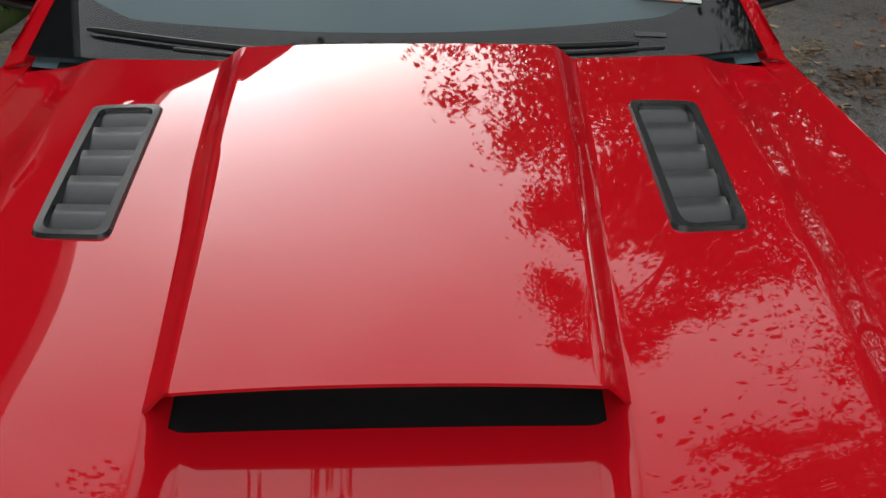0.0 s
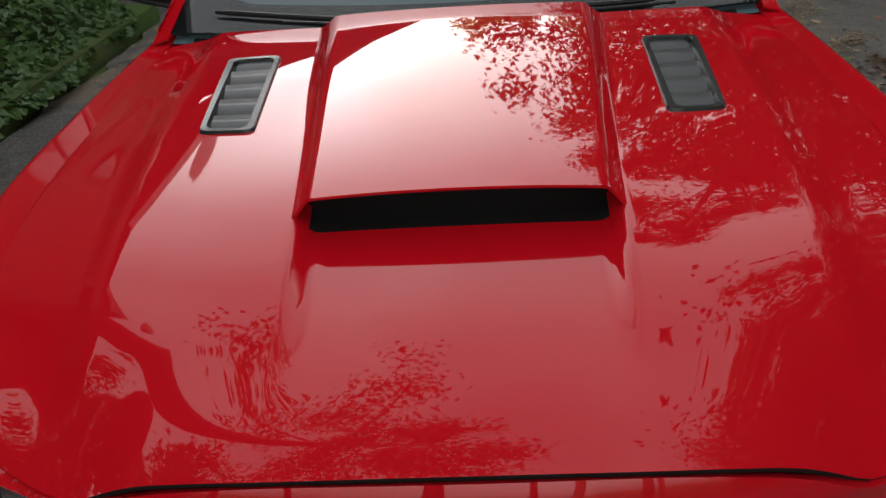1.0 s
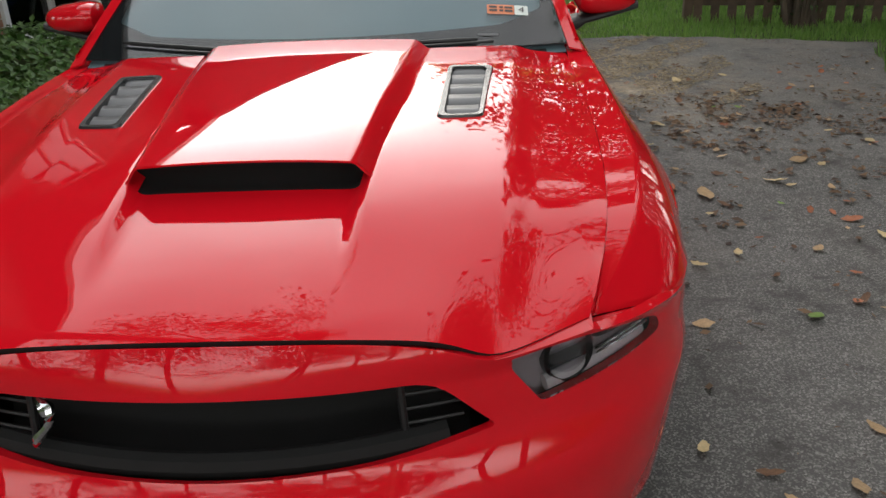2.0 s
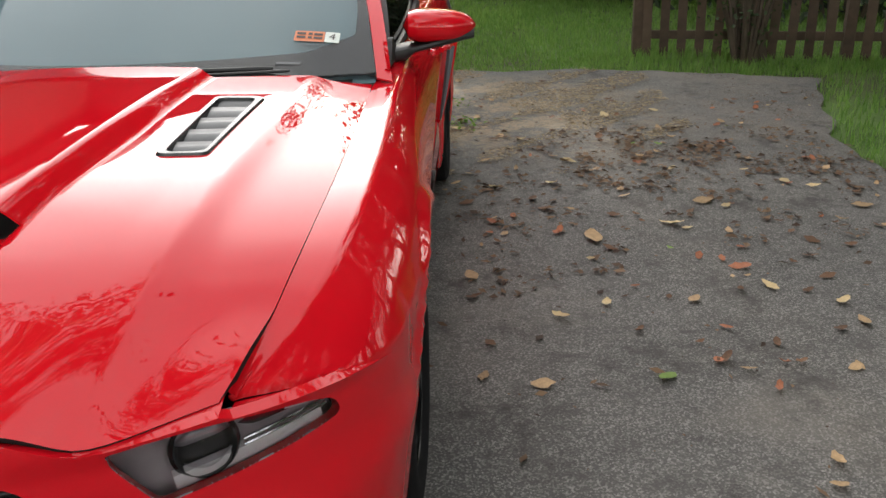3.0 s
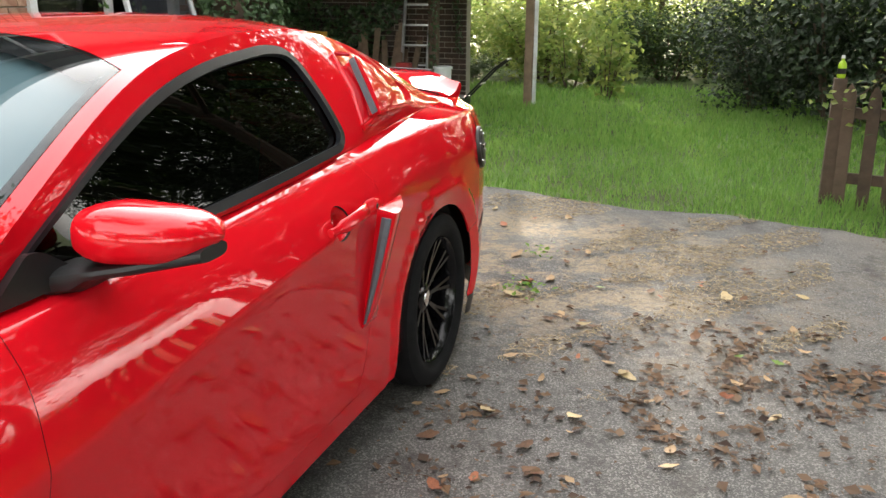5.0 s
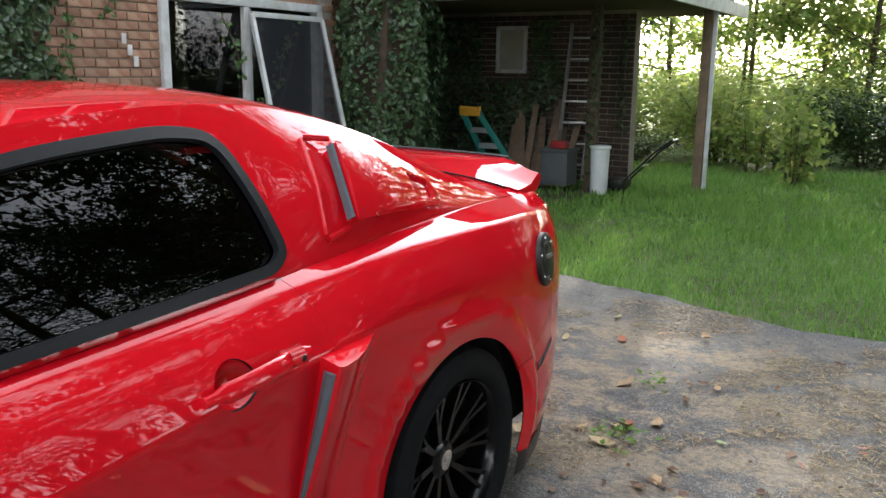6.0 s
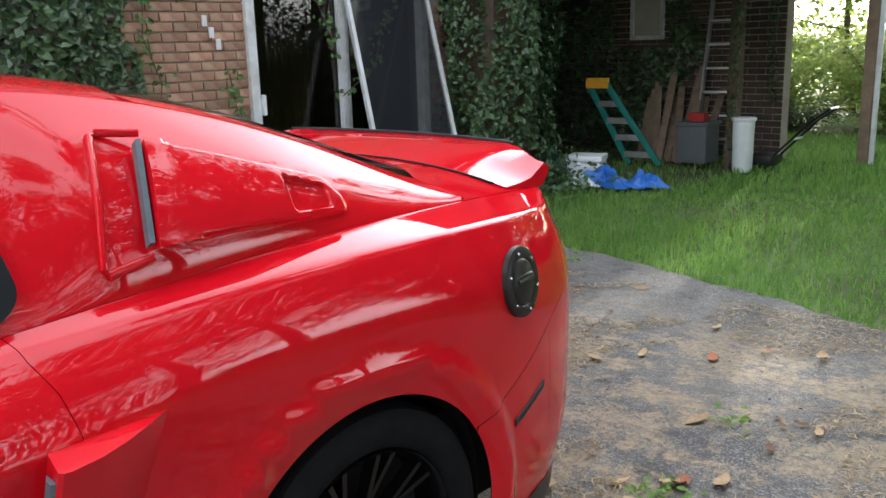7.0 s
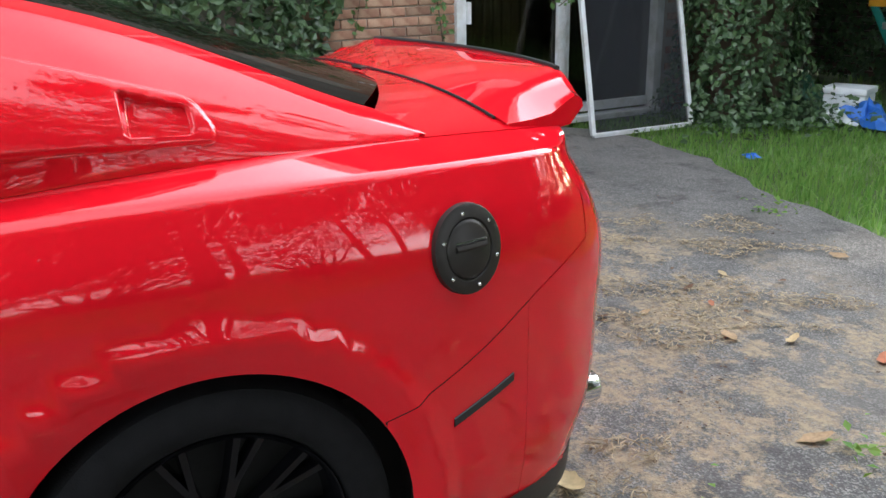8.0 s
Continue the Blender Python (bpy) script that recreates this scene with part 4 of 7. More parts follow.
    bez = rounded([(sx * .69, .732), (sx * .75, .7245), (sx * .79, .712), (sx * .828, .688), (sx * .73, .682), (sx * .70, .700)], .012, 4)
    sheet("lamp_bezel", lambda u, v: nose(u, v) + np.array((-sx * .018, .032, -.003)), on_nose(bez) if sx > 0 else on_nose(bez)[::-1], GLOSSBLACK, hl, step=.02, thick=.006, label="black inner bezel")
    for dz in (.0, .010):
        tube("chrome_line", [nose(np.array([on_nose([(sx * x, z + dz)])[0, 0]]), np.array([z + dz]))[0] + np.array((-sx * .011, .020, 0)) for x, z in zip(np.linspace(.715, .83, 8), np.linspace(.658, .672, 8))], .0022, CHROME, hl, "thin chrome line", n=6)
    strip = [nose(np.array([on_nose([(sx * x, z)])[0, 0]]), np.array([z]))[0] + np.array((-sx * .018, .030, -.006)) for x, z in zip(np.linspace(.620, .822, 12), np.linspace(.632, .662, 12))]
    tube("light_bar", strip, .013, LAMPSILVER, hl, "silver reflector bar", flat=1.3)
    strip = [nose(np.array([on_nose([(sx * x, z)])[0, 0]]), np.array([z]))[0] + np.array((-sx * .020, .036, 0)) for x, z in zip(np.linspace(.775, .825, 8), np.linspace(.690, .680, 8))]
    tube("indicator", strip, .008, LAMPSILVER, hl, "silver indicator reflector")

FILLER = material("bronze_black_satin", (0.019, 0.0155, 0.0135), rough=0.42, metal=0.2, vary=0.2, scale=40, bump=0.06, bump_scale=700)
# exhaust tips under the rear bumper
for sx in (1, -1):
    bm = lathe([(0, .040), (.10, .042), (.104, .039), (.104, .035), (.02, .033)], 28, "Z", cap=False)
    bmesh.ops.transform(bm, matrix=Matrix.Translation((sx * .67, 3.645, .325)) @ Matrix.Rotation(radians(-90), 4, "X"), verts=bm.verts)
    part("exhaust_tip", bm, CHROME, CAR, "chrome exhaust tip")
# fuel filler on the left flank
p, n = flank_point(3.237, .857, .0)
t1 = np.cross(n, (0, 0, 1.0))
t1 /= np.linalg.norm(t1)
t2 = np.cross(t1, n)
if t2[2] < 0:
    t2 = -t2
fuel = loft("fuel_filler", [oval(p + n * o, t1, t2, r, r * 1.12, 40) for o, r in ((-.004, .079), (.009, .078), (.012, .074), (.012, .055), (.009, .052), (.013, .049), (.016, .044), (.0165, .001))], FILLER, CAR, "round dark fuel filler door")
for k in range(6):
    q = math.tau * (k + .3) / 6
    c = p + n * .013 + t1 * .064 * math.cos(q) + t2 * .072 * math.sin(q)
    loft("bolt", [oval(c + n * o, t1, t2, r, r, 10) for o, r in ((-.002, .0045), (.003, .004), (.004, .002))], CHROME, fuel)
for s_, mat_ in ((-.006, FILLER), (.004, CHROME)):
    q0, q1 = p + n * .017 + t2 * (s_ + .012) - t1 * .036, p + n * .017 + t2 * (s_ + .012) + t1 * .036
    tube("pull_bar", [q0, q1], .0025 if mat_ is CHROME else .007, mat_, fuel, n=6)

# grille: a recessed near-black sheet for the shaded inside, bars, and a plain metal badge
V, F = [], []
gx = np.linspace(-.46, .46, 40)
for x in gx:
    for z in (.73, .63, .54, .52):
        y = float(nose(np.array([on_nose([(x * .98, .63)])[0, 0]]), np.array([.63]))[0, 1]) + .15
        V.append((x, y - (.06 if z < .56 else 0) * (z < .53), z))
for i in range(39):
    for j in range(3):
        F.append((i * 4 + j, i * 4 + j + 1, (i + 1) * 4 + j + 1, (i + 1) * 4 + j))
grille = raw("grille", V, F, DARK, CAR, "front grille backed by a near-black sheet for its shade")
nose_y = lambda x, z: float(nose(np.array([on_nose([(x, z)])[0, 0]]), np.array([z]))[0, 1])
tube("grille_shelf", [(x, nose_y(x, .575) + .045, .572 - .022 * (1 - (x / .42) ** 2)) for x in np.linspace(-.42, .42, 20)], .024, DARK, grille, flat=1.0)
for x in (-.335, .335):
    tube("grille_post", [(x, nose_y(x, .70) + .05, .72), (x * 1.03, nose_y(x, .58) + .05, .555)], .008, BLACK, grille)
for z in (.685, .655, .625, .595):
    for s in (-1, 1):
        tube("grille_bar", [(s * x, nose_y(x, z) + .055, z) for x in np.linspace(.335, .45, 8)], .004, BLACK, grille, n=6)
pts = [(-.300 + .02 * math.sin(t * 5), nose_y(-.30, .64) + .015 - .01 * math.sin(t * 3.1), .695 - .105 * t) for t in np.linspace(0, 1, 12)]
tube("grille_badge", pts, [.006, .012, .015, .012, .009, .008, .008, .009, .010, .009, .007, .003], CHROME, grille, "curved chrome badge")
# rear spoiler
rings = []
for x in np.linspace(-.70, .70, 41):
    a = abs(x) / .70
    y_end = 3.795 - .27 * x * x
    drop = ease(a, .74, 1.0)
    z0 = float(deck(np.array([x * .985]), np.array([3.445 + .02 * a * a]))[0, 2])
    rings.append([(x, 3.445 + .02 * a * a, z0 + .003), (x, 3.53, z0 + .013 - .006 * drop), (x, 3.64 - .06 * a * a, z0 + .027 - .012 * drop), (x, y_end - .02, 1.124 - .040 * drop), (x, y_end, 1.120 - .046 * drop),
                  (x, y_end + .004, 1.106 - .048 * drop), (x, y_end - .03, 1.075 - .055 * ease(a, .90, .97)), (x, 3.60 - .07 * a * a, 1.06 - .055 * ease(a, .90, .97)), (x, 3.475 + .01 * a * a, z0 - .012)])
sp = loft("spoiler", rings, PAINT, CAR, "red rear spoiler")
tube("spoiler_lip", [(x, 3.785 - .27 * x * x, 1.125 - .04 * float(ease(abs(x) / .70, .74, 1.0))) for x in np.linspace(-.54, .54, 30)], .007, BLACK, sp, "black edge strip")
tube("spoiler_gap", [(x, 3.440 + .02 * (x / .7) ** 2, float(deck(np.array([x * .985]), np.array([3.440 + .02 * (x / .7) ** 2]))[0, 2]) + .002) for x in np.linspace(-.66, .66, 40)], .0035, DARK, sp, n=6)
tube("trunk_badge", [(x, 3.42, float(deck(np.array([x]), np.array([3.42]))[0, 2]) + .003) for x in (-.035, 0, .035)], [.012, .018, .012], SATIN, CAR, "dark oval badge", flat=.3)

# windscreen furniture: wipers, cowl, sheet painted as sky reflection, inspection sticker
V, F = [], []
for i, x in enumerate(np.linspace(-.72, .72, 40)):
    y = float(base_y(x))
    zz = float(upper(np.array([x * .98]), np.array([y]))[0, 2])
    V += [(x, y - .10, zz - .06), (x, y + .01, zz - .02)]
for i in range(39):
    F.append((2 * i, 2 * i + 1, 2 * i + 3, 2 * i + 2))
raw("cowl_panel", V, F, BLACK, CAR, "black plastic cowl")


def on_glass(x, y, h=.0):
    p = upper(np.array([x]), np.array([y]))[0]
    return (p[0], p[1] - h * .45, p[2] + h)


for x0, x1 in ((-.66, -.16), (.02, .50)):
    tube("wiper", [on_glass(x, float(base_y(x)) + .035 + .03 * (x1 - x) / .5, .010) for x in np.linspace(x0, x1, 14)], [.003] + [.005] * 12 + [.003], BLACK, CAR, "black wiper blade", n=6, flat=1.5)
    tube("wiper_arm", [on_glass(x, float(base_y(x)) + .012 + .02 * (x1 - x) / .5, .016) for x in np.linspace(x0 + .2, x1 + .05, 8)], .0045, BLACK, CAR, n=6)
# pale blue-grey that puts the windscreen's sky reflection into a sheet's colour
SKYPALE = material("painted_sky_reflection", (0.17, 0.27, 0.31), rough=0.7, vary=0.06, scale=4, bump=0.1, bump_scale=9)


def sky_sheet_f(u, v):
    p = upper(u, v)
    p[:, 2] -= .03
    return p


sheet("sun_shade", sky_sheet_f, WIND, SKYPALE, CAR, step=.04, thick=0, label="pale sheet behind the windscreen, painted as the sky's reflection")
stick = sheet("sticker", lambda u, v: upper(u, v) + np.array((0, -.001, .003)), rounded([(.535, .715), (.625, .718), (.625, .766), (.535, .763)], .004, 3), ORANGE, CAR, step=.02, thick=0, label="orange inspection sticker")
st2 = sheet("sticker_tab", lambda u, v: upper(u, v) + np.array((0, -.001, .003)), rounded([(.626, .718), (.670, .719), (.670, .767), (.626, .766)], .004, 3), PAPER, CAR, step=.02, thick=0, label="white sticker tab with number 4")
for x, w in ((.542, .026), (.576, .012), (.593, .026)):
    for y in (.728, .745):
        sheet("ink_bar", lambda u, v: upper(u, v) + np.array((0, -.0015, .0045)), [(x, y), (x + w, y), (x + w, y + .010), (x, y + .010)], INK, stick, step=.02, thick=0)
fc = bpy.data.curves.new("digit", "FONT")
fc.body, fc.size, fc.align_x, fc.align_y = "4", .042, "CENTER", "CENTER"
fc.materials.append(INK)
digit = new("digit", fc)
p = upper(np.array([.648]), np.array([.742]))[0]
e = 1e-3
du = upper(np.array([.648 + e]), np.array([.742]))[0] - p
dv = upper(np.array([.648]), np.array([.742 + e]))[0] - p
du, dv = Vector(du).normalized(), Vector(dv).normalized()
nn = du.cross(dv).normalized()
dv = nn.cross(du)
m = Matrix((du, dv, nn)).transposed().to_4x4()
digit.parent = st2
digit.matrix_basis = Matrix.Translation(Vector(p) + nn * .0055) @ m
sheet("glass_tag", lambda u, v: upper(u, v) + np.array((0, -.001, .002)), [(.50, .605), (.57, .61), (.57, .622), (.50, .617)], LOUVRE, wind, step=.03, thick=0)

# seats and dashboard behind the tinted glass
for sx in (-.36, .36):
    bm = block((.48, .50, .16), .05, (sx, 1.55, .52))
    block((.48, .16, .62), .06, (sx, 1.88, .82), Matrix.Rotation(radians(-14), 4, "X"), bm)
    block((.24, .10, .17), .04, (sx, 2.00, 1.18), None, bm)
    part("car_seat", bm, CLOTH, CAR, "black bucket seat")
part("dashboard", block((1.40, .42, .22), .06, (0, .92, .86)), CLOTH, CAR, "black dashboard")
part("cabin_floor", block((1.50, 2.5, .05), .02, (0, 1.9, .33)), DARK, CAR)


# ---- ground, driveway and lawn ----
rng = np.random.default_rng(7)


def wave(x, y, s=1.0, k=0.0):
    return np.sin(x * 1.7 * s + k) * np.cos(y * 1.3 * s + 2 * k) + .5 * np.sin(x * 3.1 * s - y * 2.7 * s + 3 * k)


def nodes_of(name):
    m = bpy.data.materials.new(name)
    m.use_nodes = True
    return m, m.node_tree.nodes, m.node_tree.links.new, m.node_tree.nodes["Principled BSDF"]


def asphalt():
    """Weathered asphalt: pale stone chips in a dark binder, worn patches, stains and sandy dust."""
    m, nodes, L, bs = nodes_of("asphalt")
    N = nodes.new
    co = N("ShaderNodeTexCoord")

    def noise_(scale, detail=6, rough=.6):
        n = N("ShaderNodeTexNoise")
        n.inputs["Scale"].default_value, n.inputs["Detail"].default_value, n.inputs["Roughness"].default_value = scale, detail, rough
        L(co.outputs["Object"], n.inputs["Vector"])
        return n.outputs["Fac"]

    def ramp(src, p0, p1, c0=(0, 0, 0), c1=(1, 1, 1)):
        r = N("ShaderNodeValToRGB")
        r.color_ramp.elements[0].position, r.color_ramp.elements[1].position = p0, p1
        r.color_ramp.elements[0].color, r.color_ramp.elements[1].color = (*c0, 1), (*c1, 1)
        L(src, r.inputs["Fac"])
        return r.outputs["Color"]

    def mix(fac, a, b, kind="MIX"):
        x = N("ShaderNodeMix")
        x.data_type, x.blend_type = "RGBA", kind
        if isinstance(fac, float):
            x.inputs["Factor"].default_value = fac
        else:
            L(fac, x.inputs["Factor"])
        for s, v in (("A", a), ("B", b)):
            if isinstance(v, tuple):
                x.inputs[s].default_value = (*v, 1)
            else:
                L(v, x.inputs[s])
        return x.outputs["Result"]
    vo = N("ShaderNodeTexVoronoi")
    vo.inputs["Scale"].default_value = 185
    L(co.outputs["Object"], vo.inputs["Vector"])
    chips = ramp(vo.outputs["Color"], .48, .95, (.036, .036, .036), (.40, .385, .365))
    base = mix(ramp(noise_(1.1), .35, .7), (.125, .119, .112), (.235, .220, .203))
    c = mix(.56, base, chips)
    c = mix(ramp(noise_(7, 9, .8), .50, .68), c, (.075, .070, .066))
    c = mix(ramp(noise_(.45, 8, .7), .52, .75), c, (.21, .19, .165))
    c = mix(ramp(noise_(2.6, 9, .75), .54, .66), c, (.055, .05, .047))
    sep = N("ShaderNodeSeparateXYZ")
    L(co.outputs["Object"], sep.inputs[0])
    dust = ramp(noise_(1.7, 13, .86), .482, .518)
    far = N("ShaderNodeMapRange")
    far.inputs["From Min"].default_value, far.inputs["From Max"].default_value = 4.3, 5.3
    L(sep.outputs["Y"], far.inputs["Value"])
    near = N("ShaderNodeMapRange")
    near.inputs["From Min"].default_value, near.inputs["From Max"].default_value = 7.3, 6.7
    L(sep.outputs["Y"], near.inputs["Value"])
    east = N("ShaderNodeMapRange")
    east.inputs["From Min"].default_value, east.inputs["From Max"].default_value = 2.6, 1.3
    east.inputs["To Min"].default_value = .12
    L(sep.outputs["X"], east.inputs["Value"])
    dust = mix(1.0, dust, ramp(noise_(22, 9, .85), .42, .54, (.25, .25, .25)), "MULTIPLY")
    dust = mix(1.0, dust, east.outputs["Result"], "MULTIPLY")
    k = mix(1.0, mix(1.0, dust, far.outputs["Result"], "MULTIPLY"), near.outputs["Result"], "MULTIPLY")
    c = mix(k, c, mix(ramp(noise_(40), .3, .7), (.40, .315, .20), (.25, .19, .125)))
    # small dark crumbs lying about
    v2 = N("ShaderNodeTexVoronoi")
    v2.inputs["Scale"].default_value = 34
    L(co.outputs["Object"], v2.inputs["Vector"])
    crumb = mix(1.0, ramp(v2.outputs["Distance"], .10, .16, (1, 1, 1), (0, 0, 0)), ramp(v2.outputs["Color"], .62, .70), "MULTIPLY")
    crumb = mix(1.0, crumb, ramp(noise_(1.3, 5), .42, .60), "MULTIPLY")
    c = mix(crumb, c, (.030, .021, .016))
    L(c, bs.inputs["Base Color"])
    bs.inputs["Roughness"].default_value = .82
    bp = N("ShaderNodeBump")
    bp.inputs["Strength"].default_value, bp.inputs["Distance"].default_value = .45, .005
    L(vo.outputs["Distance"], bp.inputs["Height"])
    b2 = N("ShaderNodeBump")
    b2.inputs["Strength"].default_value, b2.inputs["Distance"].default_value = .5, .03
    L(noise_(9, 8), b2.inputs["Height"]), L(bp.outputs["Normal"], b2.inputs["Normal"]), L(b2.outputs["Normal"], bs.inputs["Normal"])
    return m


ASPH = asphalt()
SOIL = material("lawn_soil", (0.085, 0.15, 0.03), rough=0.95, vary=0.35, scale=2.5, bump=0.8, bump_scale=25, alt=(0.07, 0.085, 0.03), mix_scale=0.7)
V, F, n = [(0, 0, -.04)], [], 72
radii = [1, 2, 3, 4, 5, 6, 7, 8, 9, 10, 12, 14, 17, 20, 25, 32, 45, 70, 120, 220, 400]
for r in radii:
    for k in range(n):
        x, y = r * math.cos(k * math.tau / n), 4 + r * math.sin(k * math.tau / n)
        V.append((x, y, -.035 + .02 * float(wave(x, y, .8)) * min(1, max(0, (y - 8) / 4)) - (0.25 if r > 60 else 0)))
F += [(0, 1 + k, 1 + (k + 1) % n) for k in range(n)]
for i in range(len(radii) - 1):
    a, b = 1 + i * n, 1 + (i + 1) * n
    F += [(a + k, b + k, b + (k + 1) % n, a + (k + 1) % n) for k in range(n)]
tagged(raw("ground", V, F, SOIL), "green lawn and bare soil reaching the woods", "ground", kind="structure")

EDGE = [(-2.45, -14), (3.6, -14), (3.5, -4), (3.42, 1), (3.38, 4.5), (3.42, 5.0), (3.72, 6.0), (3.95, 6.7), (3.5, 6.93), (2.9, 7.15), (2.3, 7.33), (1.7, 7.42), (1.2, 7.42), (.75, 7.58), (.3, 7.74), (-.15, 7.82), (-.55, 7.93), (-1.1, 8.02), (-1.6, 8.2),
        (-2.1, 8.42), (-2.6, 8.52), (-2.95, 8.52), (-3.5, 8.5), (-3.7, 8.3), (-3.7, 7.2), (-2.9, 7.05), (-2.62, 6.9), (-2.5, 6.4), (-2.45, 5.5), (-2.5, 4.7), (-2.45, 2)]
ring = finer(EDGE, .10)
ring = ring + np.stack([.03 * wave(ring[:, 0], ring[:, 1], 5.0), .035 * wave(ring[:, 1], ring[:, 0], 5.3, 1.0)], -1)


def drive_f(u, v):
    x, y = np.asarray(u, float), np.asarray(v, float)
    return np.stack([x, y, .006 * wave(x, y, .9) - .004], -1)


drive = sheet("driveway", drive_f, ring, ASPH, None, step=.25, thick=.05, fine=.12, label="worn grey asphalt driveway strewn with leaves")
tagged(drive, category="driveway", kind="structure")


def blades(name, x, y, h, w, mat, label, category, z0=-.03):
    """Grass: one bent blade at each place."""
    k = len(x)
    a, lean = rng.uniform(0, math.tau, k), rng.normal(0, .45, k)
    la = rng.uniform(0, math.tau, k)
    dx, dy = np.cos(a) * w, np.sin(a) * w
    lx, ly = np.cos(la) * lean * h, np.sin(la) * lean * h
    z = np.full(k, z0)
    P = np.stack([np.stack([x - dx, y - dy, z], -1), np.stack([x + dx, y + dy, z], -1), np.stack([x + lx * .4 + dx * .7, y + ly * .4 + dy * .7, z + h * .6], -1),
                  np.stack([x + lx * .4 - dx * .7, y + ly * .4 - dy * .7, z + h * .6], -1), np.stack([x + lx, y + ly, z + h], -1)], 1).reshape(-1, 3)
    i = np.arange(k) * 5
    F = [(j, j + 1, j + 2, j + 3) for j in i] + [(j + 3, j + 2, j + 4) for j in i]
    return tagged(raw(name, P, F, mat, smooth=False), label, category, kind="stuff")


GREEN = leafy("grass_blades", (0.14, 0.30, 0.055), (0.27, 0.42, 0.105), .5, .5)
P = rng.uniform((-4.5, 7.0), (7.0, 16.0), (125000, 2))
d = 8.0 / np.maximum(P[:, 1], 8.0)
P = P[rng.random(len(P)) < d ** 1.5]
off = ~inside(ring, P) & ~((P[:, 0] < -1.7) & (P[:, 1] > 10.2) & (P[:, 1] < 13.3) & (rng.random(len(P)) < .85))
P = P[off]
h = rng.uniform(.035, .085, len(P)) * (1 + .35 * wave(P[:, 0], P[:, 1], .9)) * np.where(P[:, 1] > 11, 1.3, 1)
blades("lawn_grass", P[:, 0], P[:, 1], h, rng.uniform(.003, .007, len(P)) * np.where(P[:, 1] > 10, 1.6, 1), GREEN, "long green grass along the driveway", "grass")
P = rng.uniform((3.3, -3.0), (7.0, 7.5), (16000, 2))
P = P[~inside(ring, P)]
blades("verge_grass", P[:, 0], P[:, 1], rng.uniform(.04, .13, len(P)), rng.uniform(.003, .006, len(P)), GREEN, "green grass verge beside the driveway", "grass")


def leaf_mesh(name, mat, curl=.3, seed=0, n=7):
    """A dead leaf: a pointed oval with a midrib, curled and lobed; long side 1."""
    r = random.Random(seed)
    bm = bmesh.new()
    mid, left, right = [], [], []
    for i in range(n):
        t = i / (n - 1)
        w = .27 * math.sin(math.pi * min(1, t * .93 + .05)) ** .8 * (1 + r.uniform(-.22, .22))
        z = curl * (t - .5) ** 2 + r.uniform(0, .03)
        mid.append(bm.verts.new((t - .5, r.uniform(-.02, .02), z)))
        left.append(bm.verts.new((t - .5 + r.uniform(-.03, .03), w, z + curl * r.uniform(.2, .5) * w * 1.6)))
        right.append(bm.verts.new((t - .5 + r.uniform(-.03, .03), -w, z + curl * r.uniform(.1, .5) * w * 1.6)))
    for i in range(n - 1):
        bm.faces.new((mid[i], mid[i + 1], left[i + 1], left[i]))
        bm.faces.new((right[i], right[i + 1], mid[i + 1], mid[i]))
    me = bpy.data.meshes.new(name)
    bm.to_mesh(me)
    bm.free()
    me.materials.append(mat)
    me.polygons.foreach_set("use_smooth", [True] * len(me.polygons))
    return me


LEAFM = [material("tan_leaf", (0.42, 0.28, 0.15), .7, vary=.25, scale=9, each=.25), material("brown_leaf", (0.14, 0.07, 0.035), .75, vary=.3, scale=9, each=.3),
         material("yellow_leaf", (0.50, 0.38, 0.20), .65, vary=.2, scale=8, each=.2), material("rust_leaf", (0.32, 0.11, 0.05), .7, vary=.3, scale=9, each=.3), material("green_leaf", (0.16, 0.26, 0.05), .6, vary=.2, scale=9)]
LEAFN = ["tan dry leaf curled on the asphalt", "dark brown dead leaf on the asphalt", "pale yellow fallen leaf on the asphalt", "rusty red fallen leaf on the asphalt", "green fallen leaf on the asphalt"]
LEAVES = [[leaf_mesh("fallen_leaf", m, c, 10 * i + j) for j, c in enumerate((.15, .35, .7))] for i, m in enumerate(LEAFM)]


def drop_leaf(x, y, size, kind, turn=None):
    ob = new("fallen_leaf", LEAVES[kind][rng.integers(3)])
    ob.matrix_basis = pose(x, y, .006 + .006 * float(wave(x, y, .9)), rng.uniform(-14, 14), rng.uniform(-14, 14), rng.uniform(0, 360) if turn is None else turn) @ Matrix.Diagonal((size, size * rng.uniform(.8, 1.2), size, 1))
    return tagged(ob, LEAFN[kind], "leaf", "fallen leaves on the driveway")


